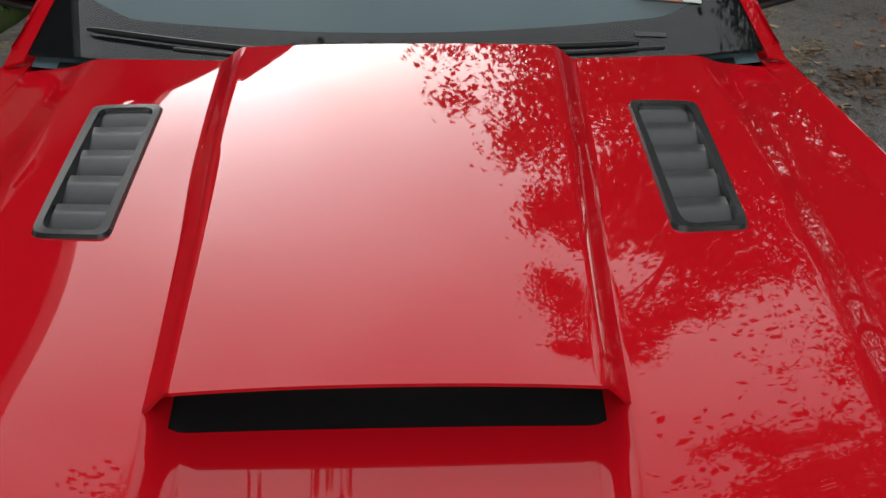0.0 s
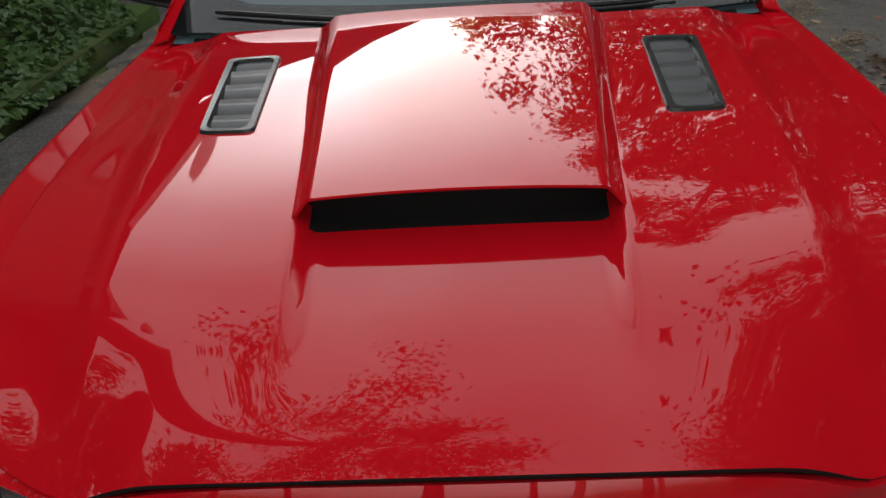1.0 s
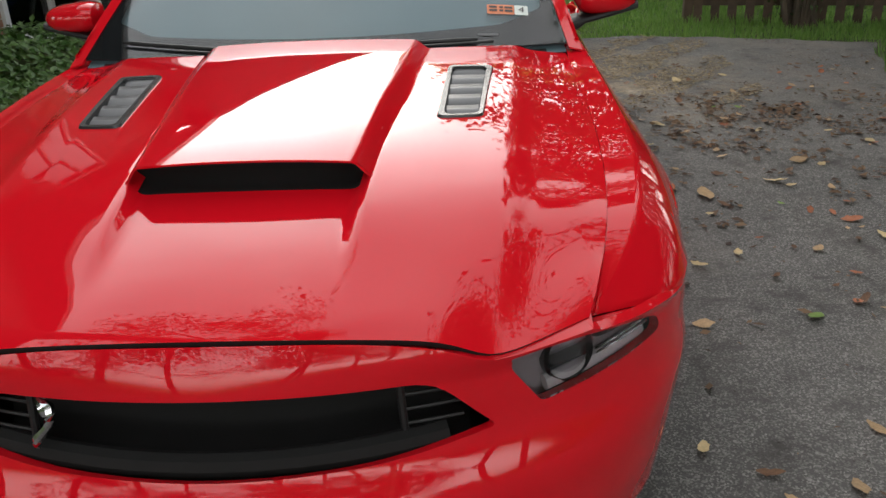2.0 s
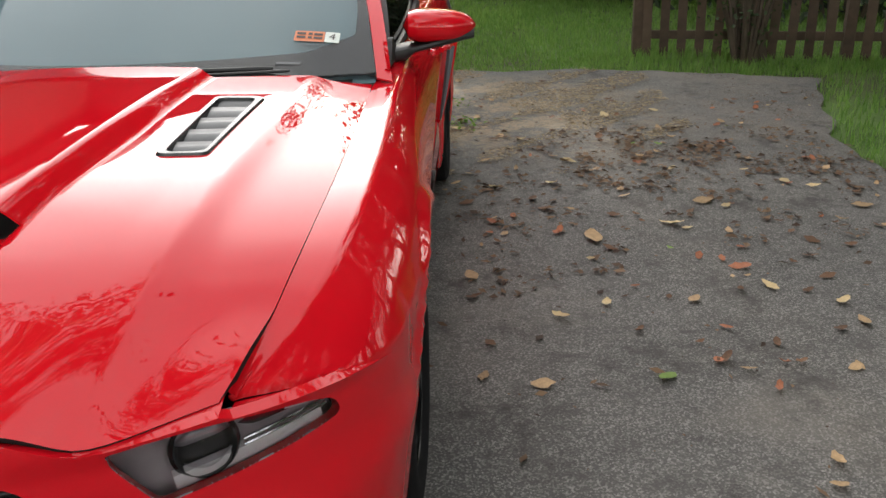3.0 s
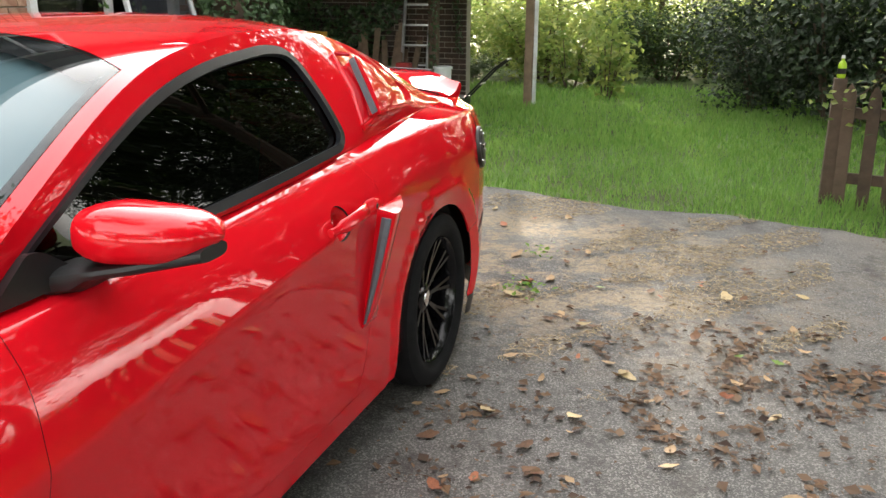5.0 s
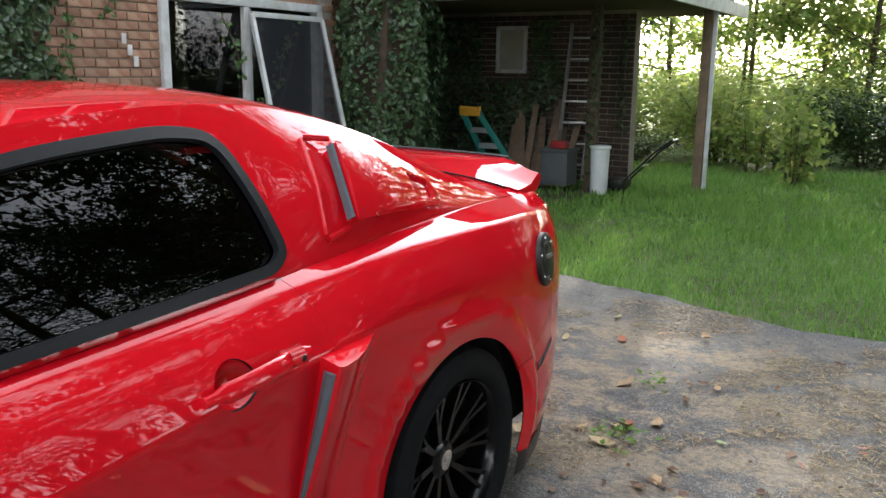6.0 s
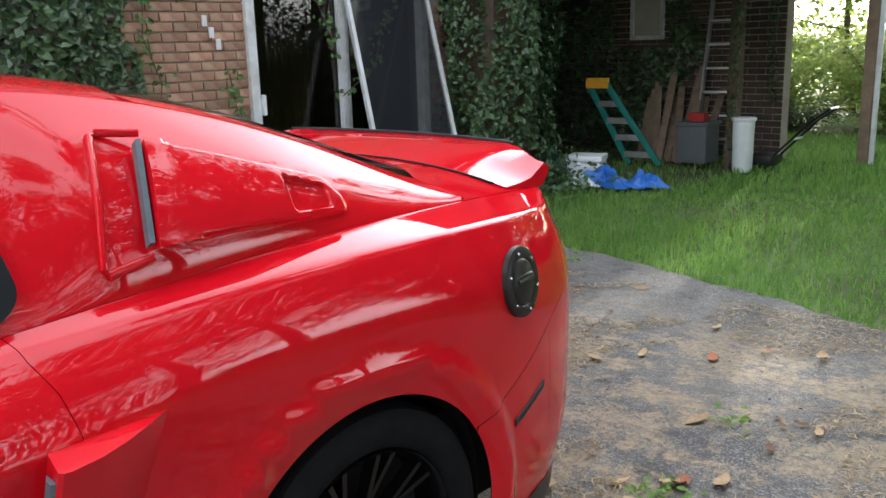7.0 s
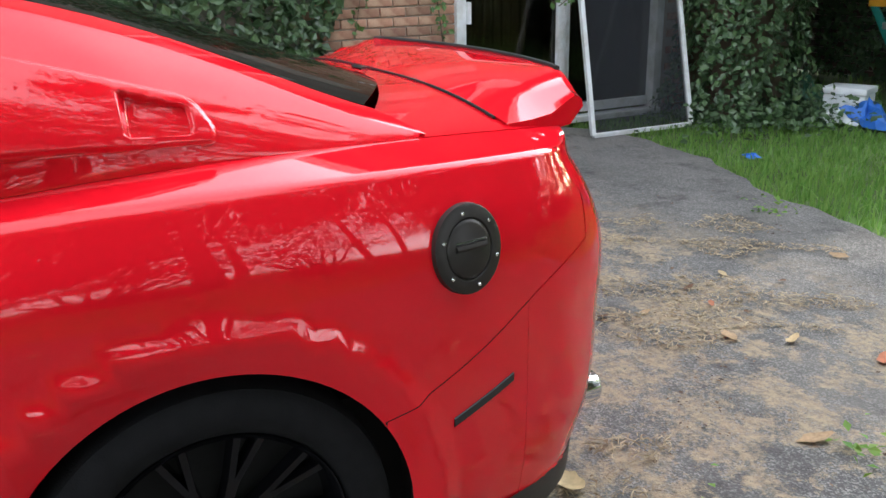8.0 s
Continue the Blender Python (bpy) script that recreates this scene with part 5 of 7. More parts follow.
PALE = [(1.24, 3.98, .071), (1.55, 4.04, .082), (1.69, 4.46, .083), (1.43, 4.95, .073), (2.06, 3.4, .113), (2.12, 3.34, .049), (2.37, 3.63, .071), (2.79, 4.02, .067), (2.9, 3.91, .07), (2.29, 2.68, .074), (1.45, 2.45, .069), (2.24, 4.27, .061),
        (2.42, 5.73, .067), (2.51, 2.52, .063), (1.17, 1.25, .055), (1.63, 2.99, .037), (1.02, 5.25, .10), (.45, 7.0, .09), (2.05, 5.6, .09), (.71, 5.17, .10), (.35, 6.45, .07), (-.3, 6.75, .06)]
TAN = [(1.37, 4.31, .058), (1.1, 4.25, .058), (.97, 3.96, .049), (1.67, 3.23, .132), (2.28, 3.71, .122), (1.12, 2.82, .084), (1.27, 3.3, .05), (1.9, 3.91, .057), (2.8, 5.33, .075), (2.46, 4.71, .073), (2.52, 2.36, .075), (2.02, 2.04, .051), (2.36, 2.04, .05),
       (1.68, 1.33, .068), (1.53, 1.08, .077), (1.35, 1.97, .076), (3.02, 3.6, .105), (1.66, 4.45, .088), (.2, 6.28, .09), (.87, 5.94, .11), (-.2, 7.4, .09), (1.0, 6.9, .09), (1.15, 5.55, .09), (.9, 5.35, .06)]
BROWN = [(1.13, 2.62, .064), (3.0, 4.82, .049), (1.57, 2.85, .039), (1.88, 2.6, .039), (2.57, 3.27, .042), (2.62, 3.15, .073), (2.55, 2.97, .065), (2.42, 2.63, .045), (1.73, 3.11, .072), (1.49, 3.63, .099), (1.93, 4.97, .085), (2.17, 2.66, .046),
         (1.32, 1.14, .073), (1.96, 2.1, .074), (1.91, 2.23, .037), (2.54, 2.76, .072), (1.43, 3.78, .087), (1.09, 3.75, .078), (-.25, 6.5, .06), (-.1, 6.9, .05)]
RUST = [(1.32, 3.54, .054), (2.29, 3.09, .049), (2.23, 2.88, .087), (1.77, 2.71, .037), (1.94, 2.1, .049), (2.15, 2.08, .041), (2.08, 1.92, .059), (1.52, 3.31, .077), (1.22, 3.44, .081), (1.2, 3.31, .055), (2.18, 2.97, .059), (.62, 6.6, .09), (1.05, 5.45, .10)]
for kind, places in ((2, PALE), (0, TAN), (1, BROWN), (3, RUST), (4, [(1.75, 2.0, .085)])):
    for x, y, size in places:
        drop_leaf(x, y, size * 1.05, kind)
for i in range(230):
    if i < 45:
        x, y = rng.normal(2.25, .45), rng.normal(4.7, .6)
    elif i < 110:
        x, y = rng.uniform(1.1, 3.3), rng.uniform(1.0, 6.8)
    elif i < 125:
        x, y = rng.uniform(-.6, 1.8), rng.uniform(5.3, 7.4)
    elif i < 180:
        x, y = rng.uniform(1.0, 3.4), rng.uniform(2.0, 6.2)
    elif i < 215:
        x, y = rng.uniform(3.0, 3.6), rng.uniform(3.0, 6.6)
    else:
        x, y = rng.uniform(-3.0, -1.4), rng.uniform(2.5, 7.5)
    if inside(ring, np.array([[x, y]]))[0]:
        drop_leaf(x, y, rng.uniform(.03, .07), int(rng.choice(5, p=(.26, .50, .06, .16, .02))))
# crumbled leaf litter, too fine to pick apart
Q = np.concatenate([np.repeat(rng.normal((2.3, 4.8), (.40, .55), (70, 2)), 34, 0) + rng.normal(0, .06, (2380, 2)), np.repeat(rng.normal((1.5, 3.6), (.4, .9), (16, 2)), 16, 0) + rng.normal(0, .05, (256, 2)), rng.uniform((.9, .4), (3.5, 7.2), (420, 2)), np.repeat(rng.normal((3.0, 3.4), (.4, 1.2), (22, 2)), 25, 0) + rng.normal(0, .06, (550, 2)), np.repeat(np.stack([rng.normal(.75, .75, 40), rng.normal(6.1, .6, 40)], -1), 14, 0) + rng.normal(0, .06, (560, 2)), rng.normal((1.25, 4.2), (.25, .8), (250, 2)), np.repeat(rng.normal((3.35, 5.0), (.3, 1.0), (30, 2)), 40, 0) + rng.normal(0, .07, (1200, 2)),
                    np.stack([rng.uniform(-3, 3.6, 420), rng.normal(7.35, .25, 420)], -1)])
Q = Q[inside(ring, Q)]
k = len(Q)
a, s = rng.uniform(0, math.tau, k), np.where(Q[:, 1] > 5.2, .003 + .009 * rng.random(k) ** 2, .004 + .026 * rng.random(k) ** 2)
asp = rng.uniform(.25, .8, k)
ca, sa = np.cos(a) * s, np.sin(a) * s
z = .004 + .006 * wave(Q[:, 0], Q[:, 1], .9)
P = np.stack([np.stack([Q[:, 0] - ca, Q[:, 1] - sa, z + s * rng.uniform(0, .2, k)], -1), np.stack([Q[:, 0] - sa * asp, Q[:, 1] + ca * asp, z + s * rng.uniform(0, .7, k)], -1),
              np.stack([Q[:, 0] + ca, Q[:, 1] + sa, z + s * rng.uniform(0, .4, k)], -1), np.stack([Q[:, 0] + sa * asp, Q[:, 1] - ca * asp, z + s * rng.uniform(0, .4, k)], -1)], 1).reshape(-1, 3)
LITTER = leafy("leaf_litter_bits", (0.035, 0.018, 0.012), (0.20, 0.12, 0.065), .8, 0)
tagged(raw("leaf_litter", P, [(4 * i, 4 * i + 1, 4 * i + 2, 4 * i + 3) for i in range(k)], LITTER, smooth=False), "crumbled brown leaf litter in drifts on asphalt", "leaf litter", kind="stuff")
# dry straw and pine needles washed into drifts behind the car
k = 42000
Q = rng.uniform((-1.6, 4.2), (2.6, 7.5), (k, 2))
drift = wave(Q[:, 0], Q[:, 1], 1.1, .4) + .8 * wave(Q[:, 0], Q[:, 1], 2.6, 1.7) + .5 * wave(Q[:, 0], Q[:, 1], 6.0, .9)
Q = Q[(drift > .15 + .9 * np.clip(np.abs(Q[:, 0] - .7) - 1.1, 0, 2) + .9 * np.clip(5.2 - Q[:, 1], 0, 1)) & inside(ring, Q)]
k = len(Q)
a, s, w = rng.uniform(0, math.tau, k), rng.uniform(.006, .026, k), rng.uniform(.0008, .0022, k)
ca, sa, bend = np.cos(a), np.sin(a), rng.normal(0, .3, k) * s
z = .004 + .006 * wave(Q[:, 0], Q[:, 1], .9)
P = np.stack([np.stack([Q[:, 0] + ca * e * s - sa * (o * w + bend * (1 - abs(e))), Q[:, 1] + sa * e * s + ca * (o * w + bend * (1 - abs(e))), z + (.001 + .003 * rng.random(k)) * (1 + (1 - abs(e)))], -1) for e in (-1, 0, 1) for o in (-1, 1)], 1).reshape(-1, 3)
STRAW = leafy("dry_straw", (0.20, 0.145, 0.085), (0.50, 0.40, 0.25), .8, 0)
tagged(raw("straw_litter", P, [(6 * i + o, 6 * i + o + 2, 6 * i + o + 3, 6 * i + o + 1) for i in range(k) for o in (0, 2)], STRAW, smooth=False), "dry straw and needles in drifts on asphalt", "straw", kind="stuff")
# small weed in a crack
WEED = leafy("weed_leaves", (0.10, 0.24, 0.03), (0.20, 0.32, 0.05), .5, .35)


def scatter(name, C, N_, size, mat, parent=None, flat=.35, label="", seed=0, long=1.0):
    """Leaves at the places C, facing about N_: each a small folded blade."""
    r = np.random.default_rng(seed)
    k = len(C)
    n = N_ + r.normal(0, flat, (k, 3))
    n /= np.linalg.norm(n, axis=1)[:, None] + 1e-9
    t = np.cross(n, r.normal(0, 1, (k, 3)))
    t /= np.linalg.norm(t, axis=1)[:, None] + 1e-9
    b = np.cross(n, t)
    s = (size * r.uniform(.6, 1.3, k))[:, None]
    P = np.stack([C - t * s * .5 * long, C + b * s * .32 + n * s * .10, C + t * s * .5 * long, C - b * s * .32 + n * s * .10], 1).reshape(-1, 3)
    i = np.arange(k) * 4
    F = np.concatenate([np.stack([i, i + 2, i + 1], -1), np.stack([i, i + 3, i + 2], -1)])
    return raw(name, P, F.tolist(), mat, parent, label, smooth=False)


def weed(x, y, k, r):
    C = np.stack([rng.normal(x, r, k), rng.normal(y, r, k), np.abs(rng.normal(.03, .025, k))], -1)
    return tagged(scatter("weed", C, np.tile((0, 0, 1.0), (k, 1)), .035, WEED, seed=3), "small green weed growing through asphalt", "weed", kind="stuff")


weed(1.06, 5.33, 60, .06), weed(1.0, 6.0, 25, .05), weed(-.9, 7.7, 40, .07)


# ---- the house ----
BRICK = material("red_brown_brick", (0.34, 0.175, 0.115), rough=0.88, vary=0.18, scale=14, bump=0.35, bump_scale=90, each=0.28, alt=(0.42, 0.27, 0.185), mix_scale=7)
MORTAR = material("grey_mortar", (0.38, 0.34, 0.29), rough=0.95, vary=0.15, scale=12, bump=0.4, bump_scale=70)
WHITE = material("white_painted_metal", (0.72, 0.74, 0.76), rough=0.4, vary=0.10, scale=9, alt=(0.58, 0.58, 0.56), mix_scale=6)
WOODP = material("weathered_wood", (0.20, 0.14, 0.095), rough=0.85, vary=0.3, scale=10, bump=0.4, bump_scale=60, each=.15)
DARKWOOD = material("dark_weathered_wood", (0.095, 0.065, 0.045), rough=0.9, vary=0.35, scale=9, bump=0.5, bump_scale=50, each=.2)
SHINGLE = material("roof_shingle", (0.09, 0.085, 0.08), rough=0.9, vary=0.3, scale=5, bump=0.5, bump_scale=40)
PANE = glass("window_glass", (0.55, 0.55, 0.5))
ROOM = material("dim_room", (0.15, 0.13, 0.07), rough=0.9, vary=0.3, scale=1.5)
INSECT = bpy.data.materials.new("insect_mesh")
INSECT.use_nodes = True
_n = INSECT.node_tree
_t, _d, _m = _n.nodes.new("ShaderNodeBsdfTransparent"), _n.nodes.new("ShaderNodeBsdfDiffuse"), _n.nodes.new("ShaderNodeMixShader")
_d.inputs["Color"].default_value = (.035, .037, .042, 1)
_m.inputs["Fac"].default_value = .62
_n.links.new(_t.outputs[0], _m.inputs[1]), _n.links.new(_d.outputs[0], _m.inputs[2]), _n.links.new(_m.outputs[0], _n.nodes["Material Output"].inputs["Surface"])
XW = -3.80
wall = tagged(part("wall_east", block((.20, 4.32, 2.75), 0, (XW - .115, 5.16, 1.375)), MORTAR), "red-brown brick house wall with pale mortar", "wall", kind="structure")
tagged(part("wall_east_2", block((.20, .95, 2.75), 0, (XW - .115, 9.9, 1.375)), MORTAR), "red-brown brick wall under thick ivy", "wall", kind="structure")
tagged(part("wall_over_door", block((.20, 2.1, .70), 0, (XW - .115, 8.37, 2.42)), BRICK), "brick over the patio door", "wall", kind="structure")
north = tagged(part("wall_north", block((5.0, .2, 2.4), 0, (-4.13, 13.15, 1.2)), MORTAR), "brick rear wall of the carport", "wall", kind="structure")
tagged(part("wall_carport_side", block((.2, 3.2, 2.4), 0, (-6.6, 11.75, 1.2)), BRICK), "dim brick side wall of the carport", "wall", kind="structure")
tagged(part("wall_back", block((8.0, .2, 2.75), 0, (-8.0, 3.1, 1.375)), BRICK), "plain brick house wall", "wall", kind="structure")
bm = bmesh.new()
prof = [(-12.2, 4.87), (-7.8, 7.3), (-3.25, 4.87), (-3.25, 5.03), (-7.8, 7.5), (-12.2, 5.03)]
a = [bm.verts.new((x, 2.4, z)) for x, z in prof]
b = [bm.verts.new((x, 10.6, z)) for x, z in prof]
bm.faces.new(a), bm.faces.new(b[::-1])
for j in range(6):
    bm.faces.new((a[j], a[(j + 1) % 6], b[(j + 1) % 6], b[j]))
bmesh.ops.recalc_face_normals(bm, faces=bm.faces)
tagged(part("roof_house", bm, SHINGLE, smooth=False), "dark shingled house roof", "roof", kind="structure")
tagged(part("fascia", block((.03, 8.2, .17), .004, (-3.24, 6.5, 4.95)), WHITE), "white painted eave board", "trim", kind="structure")
tagged(part("wall_carport_south", block((2.7, .2, 2.4), 0, (-5.2, 10.28, 1.2)), BRICK), "dim brick wall of the carport", "wall", kind="structure")
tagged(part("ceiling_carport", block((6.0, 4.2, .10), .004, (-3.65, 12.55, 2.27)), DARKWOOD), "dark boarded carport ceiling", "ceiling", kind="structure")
tagged(part("trim_carport", block((.035, 4.2, .16), .004, (-.63, 12.55, 2.26)), WHITE), "white carport eave board", "trim", kind="structure")
tagged(part("trim_carport_2", block((3.4, .035, .16), .004, (-2.35, 10.43, 2.26)), WHITE), "white carport eave board", "trim", kind="structure")

# upper storey: pale siding over the brick, and over the carport
SIDING = material("pale_siding", (0.30, 0.27, 0.24), rough=0.7, vary=0.12, scale=3)
tagged(part("wall_upper", block((.20, 8.0, 2.15), 0, (XW - .115, 6.5, 3.85)), SIDING), "pale boarded upper wall of the house", "wall", kind="structure")
for k in range(14):
    tagged(part("siding_trim", block((.025, 8.0, .13), .006, (XW - .002, 6.5, 2.92 + .15 * k), Matrix.Rotation(radians(5), 4, "Y")), SIDING), "pale overlapping siding board", "siding", kind="structure")
tagged(part("wall_upper_carport", block((5.6, 4.0, 1.1), 0, (-3.6, 12.6, 2.90)), SIDING), "pale boarded room over the carport", "wall", kind="structure")
bm = bmesh.new()
prof = [(-6.8, 3.45), (-.45, 3.45), (-.45, 3.58), (-3.4, 5.05), (-6.8, 5.05)]
a, b = [[bm.verts.new((x, y, z)) for x, z in prof] for y in (10.3, 14.9)]
bm.faces.new(a), bm.faces.new(b[::-1])
for j in range(5):
    bm.faces.new((a[j], a[(j + 1) % 5], b[(j + 1) % 5], b[j]))
bmesh.ops.recalc_face_normals(bm, faces=bm.faces)
tagged(part("roof_carport", bm, SHINGLE, smooth=False), "dark shingled roof over the carport", "roof", kind="structure")
win_up = tagged(empty("window_2", None, "dark upper window in a white frame", "window"), kind="structure")
for size, at in (((.06, 1.3, .07), (XW + .03, 6.6, 3.3)), ((.06, 1.3, .07), (XW + .03, 6.6, 4.45)), ((.06, .07, 1.22), (XW + .03, 5.95, 3.875)), ((.06, .07, 1.22), (XW + .03, 7.25, 3.875)), ((.05, .05, 1.1), (XW + .03, 6.6, 3.875))):
    part("window_frame", block(size, .006, at), WHITE, win_up)
part("pane", block((.012, 1.24, 1.1), 0, (XW + .022, 6.6, 3.875)), GLOSSBLACK, win_up, smooth=False)

BL, BH, BJ = .205, .064, .011
brick_bm = block((.022, BL, BH), .004, seg=1)
brick_me = bpy.data.meshes.new("brick")
brick_bm.to_mesh(brick_me)
brick_bm.free()
brick_me.materials.append(BRICK)
half_bm = block((.022, BL * .47, BH), .004, seg=1)
half_me = bpy.data.meshes.new("brick_half")
half_bm.to_mesh(half_me)
half_bm.free()
half_me.materials.append(BRICK)


def courses(y0, y1, z0, z1, first=0):
    """Places of whole and half bricks in running bond."""
    out = []
    for r in range(int(round((z1 - z0) / (BH + BJ)))):
        z = z0 + (r + .5) * (BH + BJ)
        y = y1 - (.0 if r % 2 else (BL * .47 + BJ))
        if r % 2 == 0:
            out.append((y1 - BL * .47 / 2, z, True))
        while y - BL > y0:
            out.append((y - BL / 2, z, False))
            y -= BL + BJ
    return out


# darker copy of the brick: the carport's shade is put into its colour
SHADEBRICK = material("shaded_brick", (0.085, 0.052, 0.038), rough=0.9, vary=0.3, scale=9, bump=0.35, bump_scale=80, alt=(0.05, 0.04, 0.034), mix_scale=3)


def joined_bricks(name, places, to_world, label, mat=BRICK):
    bm = bmesh.new()
    for y, z, half in places:
        n0 = len(bm.verts)
        bm.from_mesh(half_me if half else brick_me)
        bm.verts.ensure_lookup_table()
        bmesh.ops.transform(bm, matrix=to_world(y, z), verts=bm.verts[n0:])
    ob = part(name, bm, None, smooth=False)
    ob.data.materials.clear()
    ob.data.materials.append(mat)
    return tagged(ob, label, "bricks", kind="stuff")


# --- patio door: white frame, one fixed and one sliding leaf ---
door = tagged(empty("door_1", None, "white-framed sliding patio door, closed", "door"), kind="structure")
Y0, Y1, ZT = 7.32, 9.42, 2.02
for nm, size, at in (("jamb", (.10, .085, ZT), (XW - .01, Y0 + .03, ZT / 2)), ("jamb", (.10, .085, ZT), (XW - .01, Y1 - .03, ZT / 2)), ("head", (.10, Y1 - Y0, .08), (XW - .01, (Y0 + Y1) / 2, ZT + .02)), ("sill", (.14, Y1 - Y0, .05), (XW + .01, (Y0 + Y1) / 2, .035)),
                     ("stile", (.05, .075, ZT), (XW + .005, 8.33, ZT / 2)), ("rail", (.04, 1.0, .08), (XW - .02, 7.85, .12)), ("rail", (.04, 1.0, .08), (XW - .045, 8.86, .12)), ("stile", (.04, .05, ZT), (XW - .045, 8.42, ZT / 2))):
    part(nm, block(size, .006, at), WHITE, door)
part("door_handle", block((.05, .028, .17), .012, (XW + .055, Y0 + .085, .98)), WHITE, door, "white pull handle")
for y in (7.86, 8.88):
    part("pane", block((.008, .94, 1.86), 0, (XW - .03 - (.03 if y > 8 else 0), y, 1.06)), PANE, door, smooth=False).visible_shadow = False
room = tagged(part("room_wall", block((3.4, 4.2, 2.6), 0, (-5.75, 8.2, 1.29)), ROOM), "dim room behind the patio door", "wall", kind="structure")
room_bm = bmesh.new()
room_bm.from_mesh(room.data)
kill = [f for f in room_bm.faces if f.normal.x > .9]
bmesh.ops.delete(room_bm, geom=kill, context="FACES")
room_bm.to_mesh(room.data)
room_bm.free()
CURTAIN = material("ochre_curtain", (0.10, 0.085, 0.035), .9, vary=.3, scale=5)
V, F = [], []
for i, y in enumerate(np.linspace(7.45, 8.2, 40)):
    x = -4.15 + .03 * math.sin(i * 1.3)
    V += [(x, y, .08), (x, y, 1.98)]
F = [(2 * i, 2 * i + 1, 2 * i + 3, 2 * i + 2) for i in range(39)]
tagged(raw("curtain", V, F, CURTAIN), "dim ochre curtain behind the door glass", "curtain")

# --- loose insect screen leaning on the wall ---
scr = empty("screen_door", None, "white-framed insect screen door leaning against the wall", "screen door")
lo, hi = [Vector((-3.16, 8.22, .012)), Vector((-3.13, 9.23, .012))], [Vector((-3.72, 8.34, 1.93)), Vector((-3.72, 9.36, 1.93))]


def strip(name, a, b, w, d, mat, parent, label=""):
    """A flat bar from a to b, w wide and d deep."""
    a, b = Vector(a), Vector(b)
    m = (b - a).to_track_quat("Z", "X").to_matrix().to_4x4()
    bm = block((d, w, (b - a).length), min(w, d) * .15)
    bmesh.ops.transform(bm, matrix=Matrix.Translation((a + b) / 2) @ m, verts=bm.verts)
    return part(name, bm, mat, parent, label)


strip("frame_bar", lo[0], hi[0], .035, .05, WHITE, scr), strip("frame_bar", lo[1], hi[1], .035, .05, WHITE, scr)
strip("frame_bar", lo[0], lo[1], .035, .035, WHITE, scr), strip("frame_bar", hi[0], hi[1], .035, .05, WHITE, scr)
bm = bmesh.new()
bm.faces.new([bm.verts.new(v + Vector((-.004, 0, 0))) for v in (lo[0], lo[1], hi[1], hi[0])])
part("mesh_panel", bm, INSECT, scr, "dark grey insect mesh", smooth=False)

# --- number plate by the door, blank bars ---
sign = empty("house_number", None, "three pale metal digits as plain bars on brick", "house number")
for k, (y, z) in enumerate(((6.93, 1.66), (6.985, 1.57), (7.04, 1.48))):
    part("digit_bar", block((.012, .045, .085), .006, (XW + .022, y, z)), LAMPSILVER, sign)

# --- carport things ---
SIL = material("bare_aluminium", (0.62, 0.62, 0.63), .35, .8, vary=.12, scale=20)
GRNF = material("green_fibreglass", (0.02, 0.20, 0.17), .45, vary=.15, scale=14)
YEL = material("yellow_plastic", (0.75, 0.38, 0.03), .5, vary=.1, scale=14)
BLUE = material("blue_tarp", (0.03, 0.14, 0.50), .45, vary=.2, scale=9, bump=.3, bump_scale=40)
GRNT = material("green_tarp", (0.03, 0.10, 0.06), .5, vary=.2, scale=9, bump=.3, bump_scale=40)
WPL = material("white_plastic", (0.74, 0.76, 0.78), .45, vary=.08, scale=9, bump=.05, bump_scale=30)
GREYP = material("grey_plastic", (0.10, 0.11, 0.12), .5, vary=.15, scale=9)
REDP = material("red_plastic", (0.35, 0.02, 0.02), .5, vary=.1, scale=12)
lad = empty("step_ladder", None, "green fibreglass step ladder leaning with yellow top", "ladder")
A0, A1, B0, B1 = Vector((-2.96, 11.95, 0)), Vector((-2.60, 12.0, 0)), Vector((-3.46, 11.85, .92)), Vector((-3.24, 11.88, .92))
strip("side_rail", A0, B0, .03, .07, GRNF, lad), strip("side_rail", A1, B1, .03, .07, GRNF, lad)
for t in (.12, .33, .54, .75):
    strip("step", A0.lerp(B0, t), A1.lerp(B1, t), .03, .07, SIL, lad)
strip("top_cap", B0 + Vector((-.03, 0, .01)), B1 + Vector((.03, 0, .01)), .05, .12, YEL, lad, "yellow top cap")
ext = empty("extension_ladder", None, "bare aluminium ladder standing against the wall", "ladder")
a0, a1 = Vector((-2.46, 12.60, .05)), Vector((-2.10, 12.64, .05))
top = Vector((.02, .32, 2.0))
strip("side_rail", a0, a0 + top, .025, .06, SIL, ext), strip("side_rail", a1, a1 + top, .025, .06, SIL, ext)
for k in range(7):
    t = .10 + k * .135
    strip("rung", a0 + top * t, a1 + top * t, .025, .025, SIL, ext)
can = empty("waste_bin", None, "tall white plastic bin on the grass", "bin")
for nm, bmx in (("body", lathe([(0, .095), (.02, .105), (.52, .115), (.55, .115)], 28, "Z")), ("rim", lathe([(.55, .115), (.555, .13), (.585, .13), (.59, .115)], 28, "Z"))):
    part(nm, bmx, WPL, can)
can.location = (-1.66, 12.1, -.02)
cool = empty("cooler_box", None, "white plastic cooler box on the ground", "cooler")
part("body", block((.36, .30, .20), .03, (0, 0, .12)), WPL, cool)
part("lid", block((.38, .32, .06), .02, (0, 0, .25)), WPL, cool)
cool.matrix_basis = pose(-2.74, 10.72, -.02, 0, 0, 20)


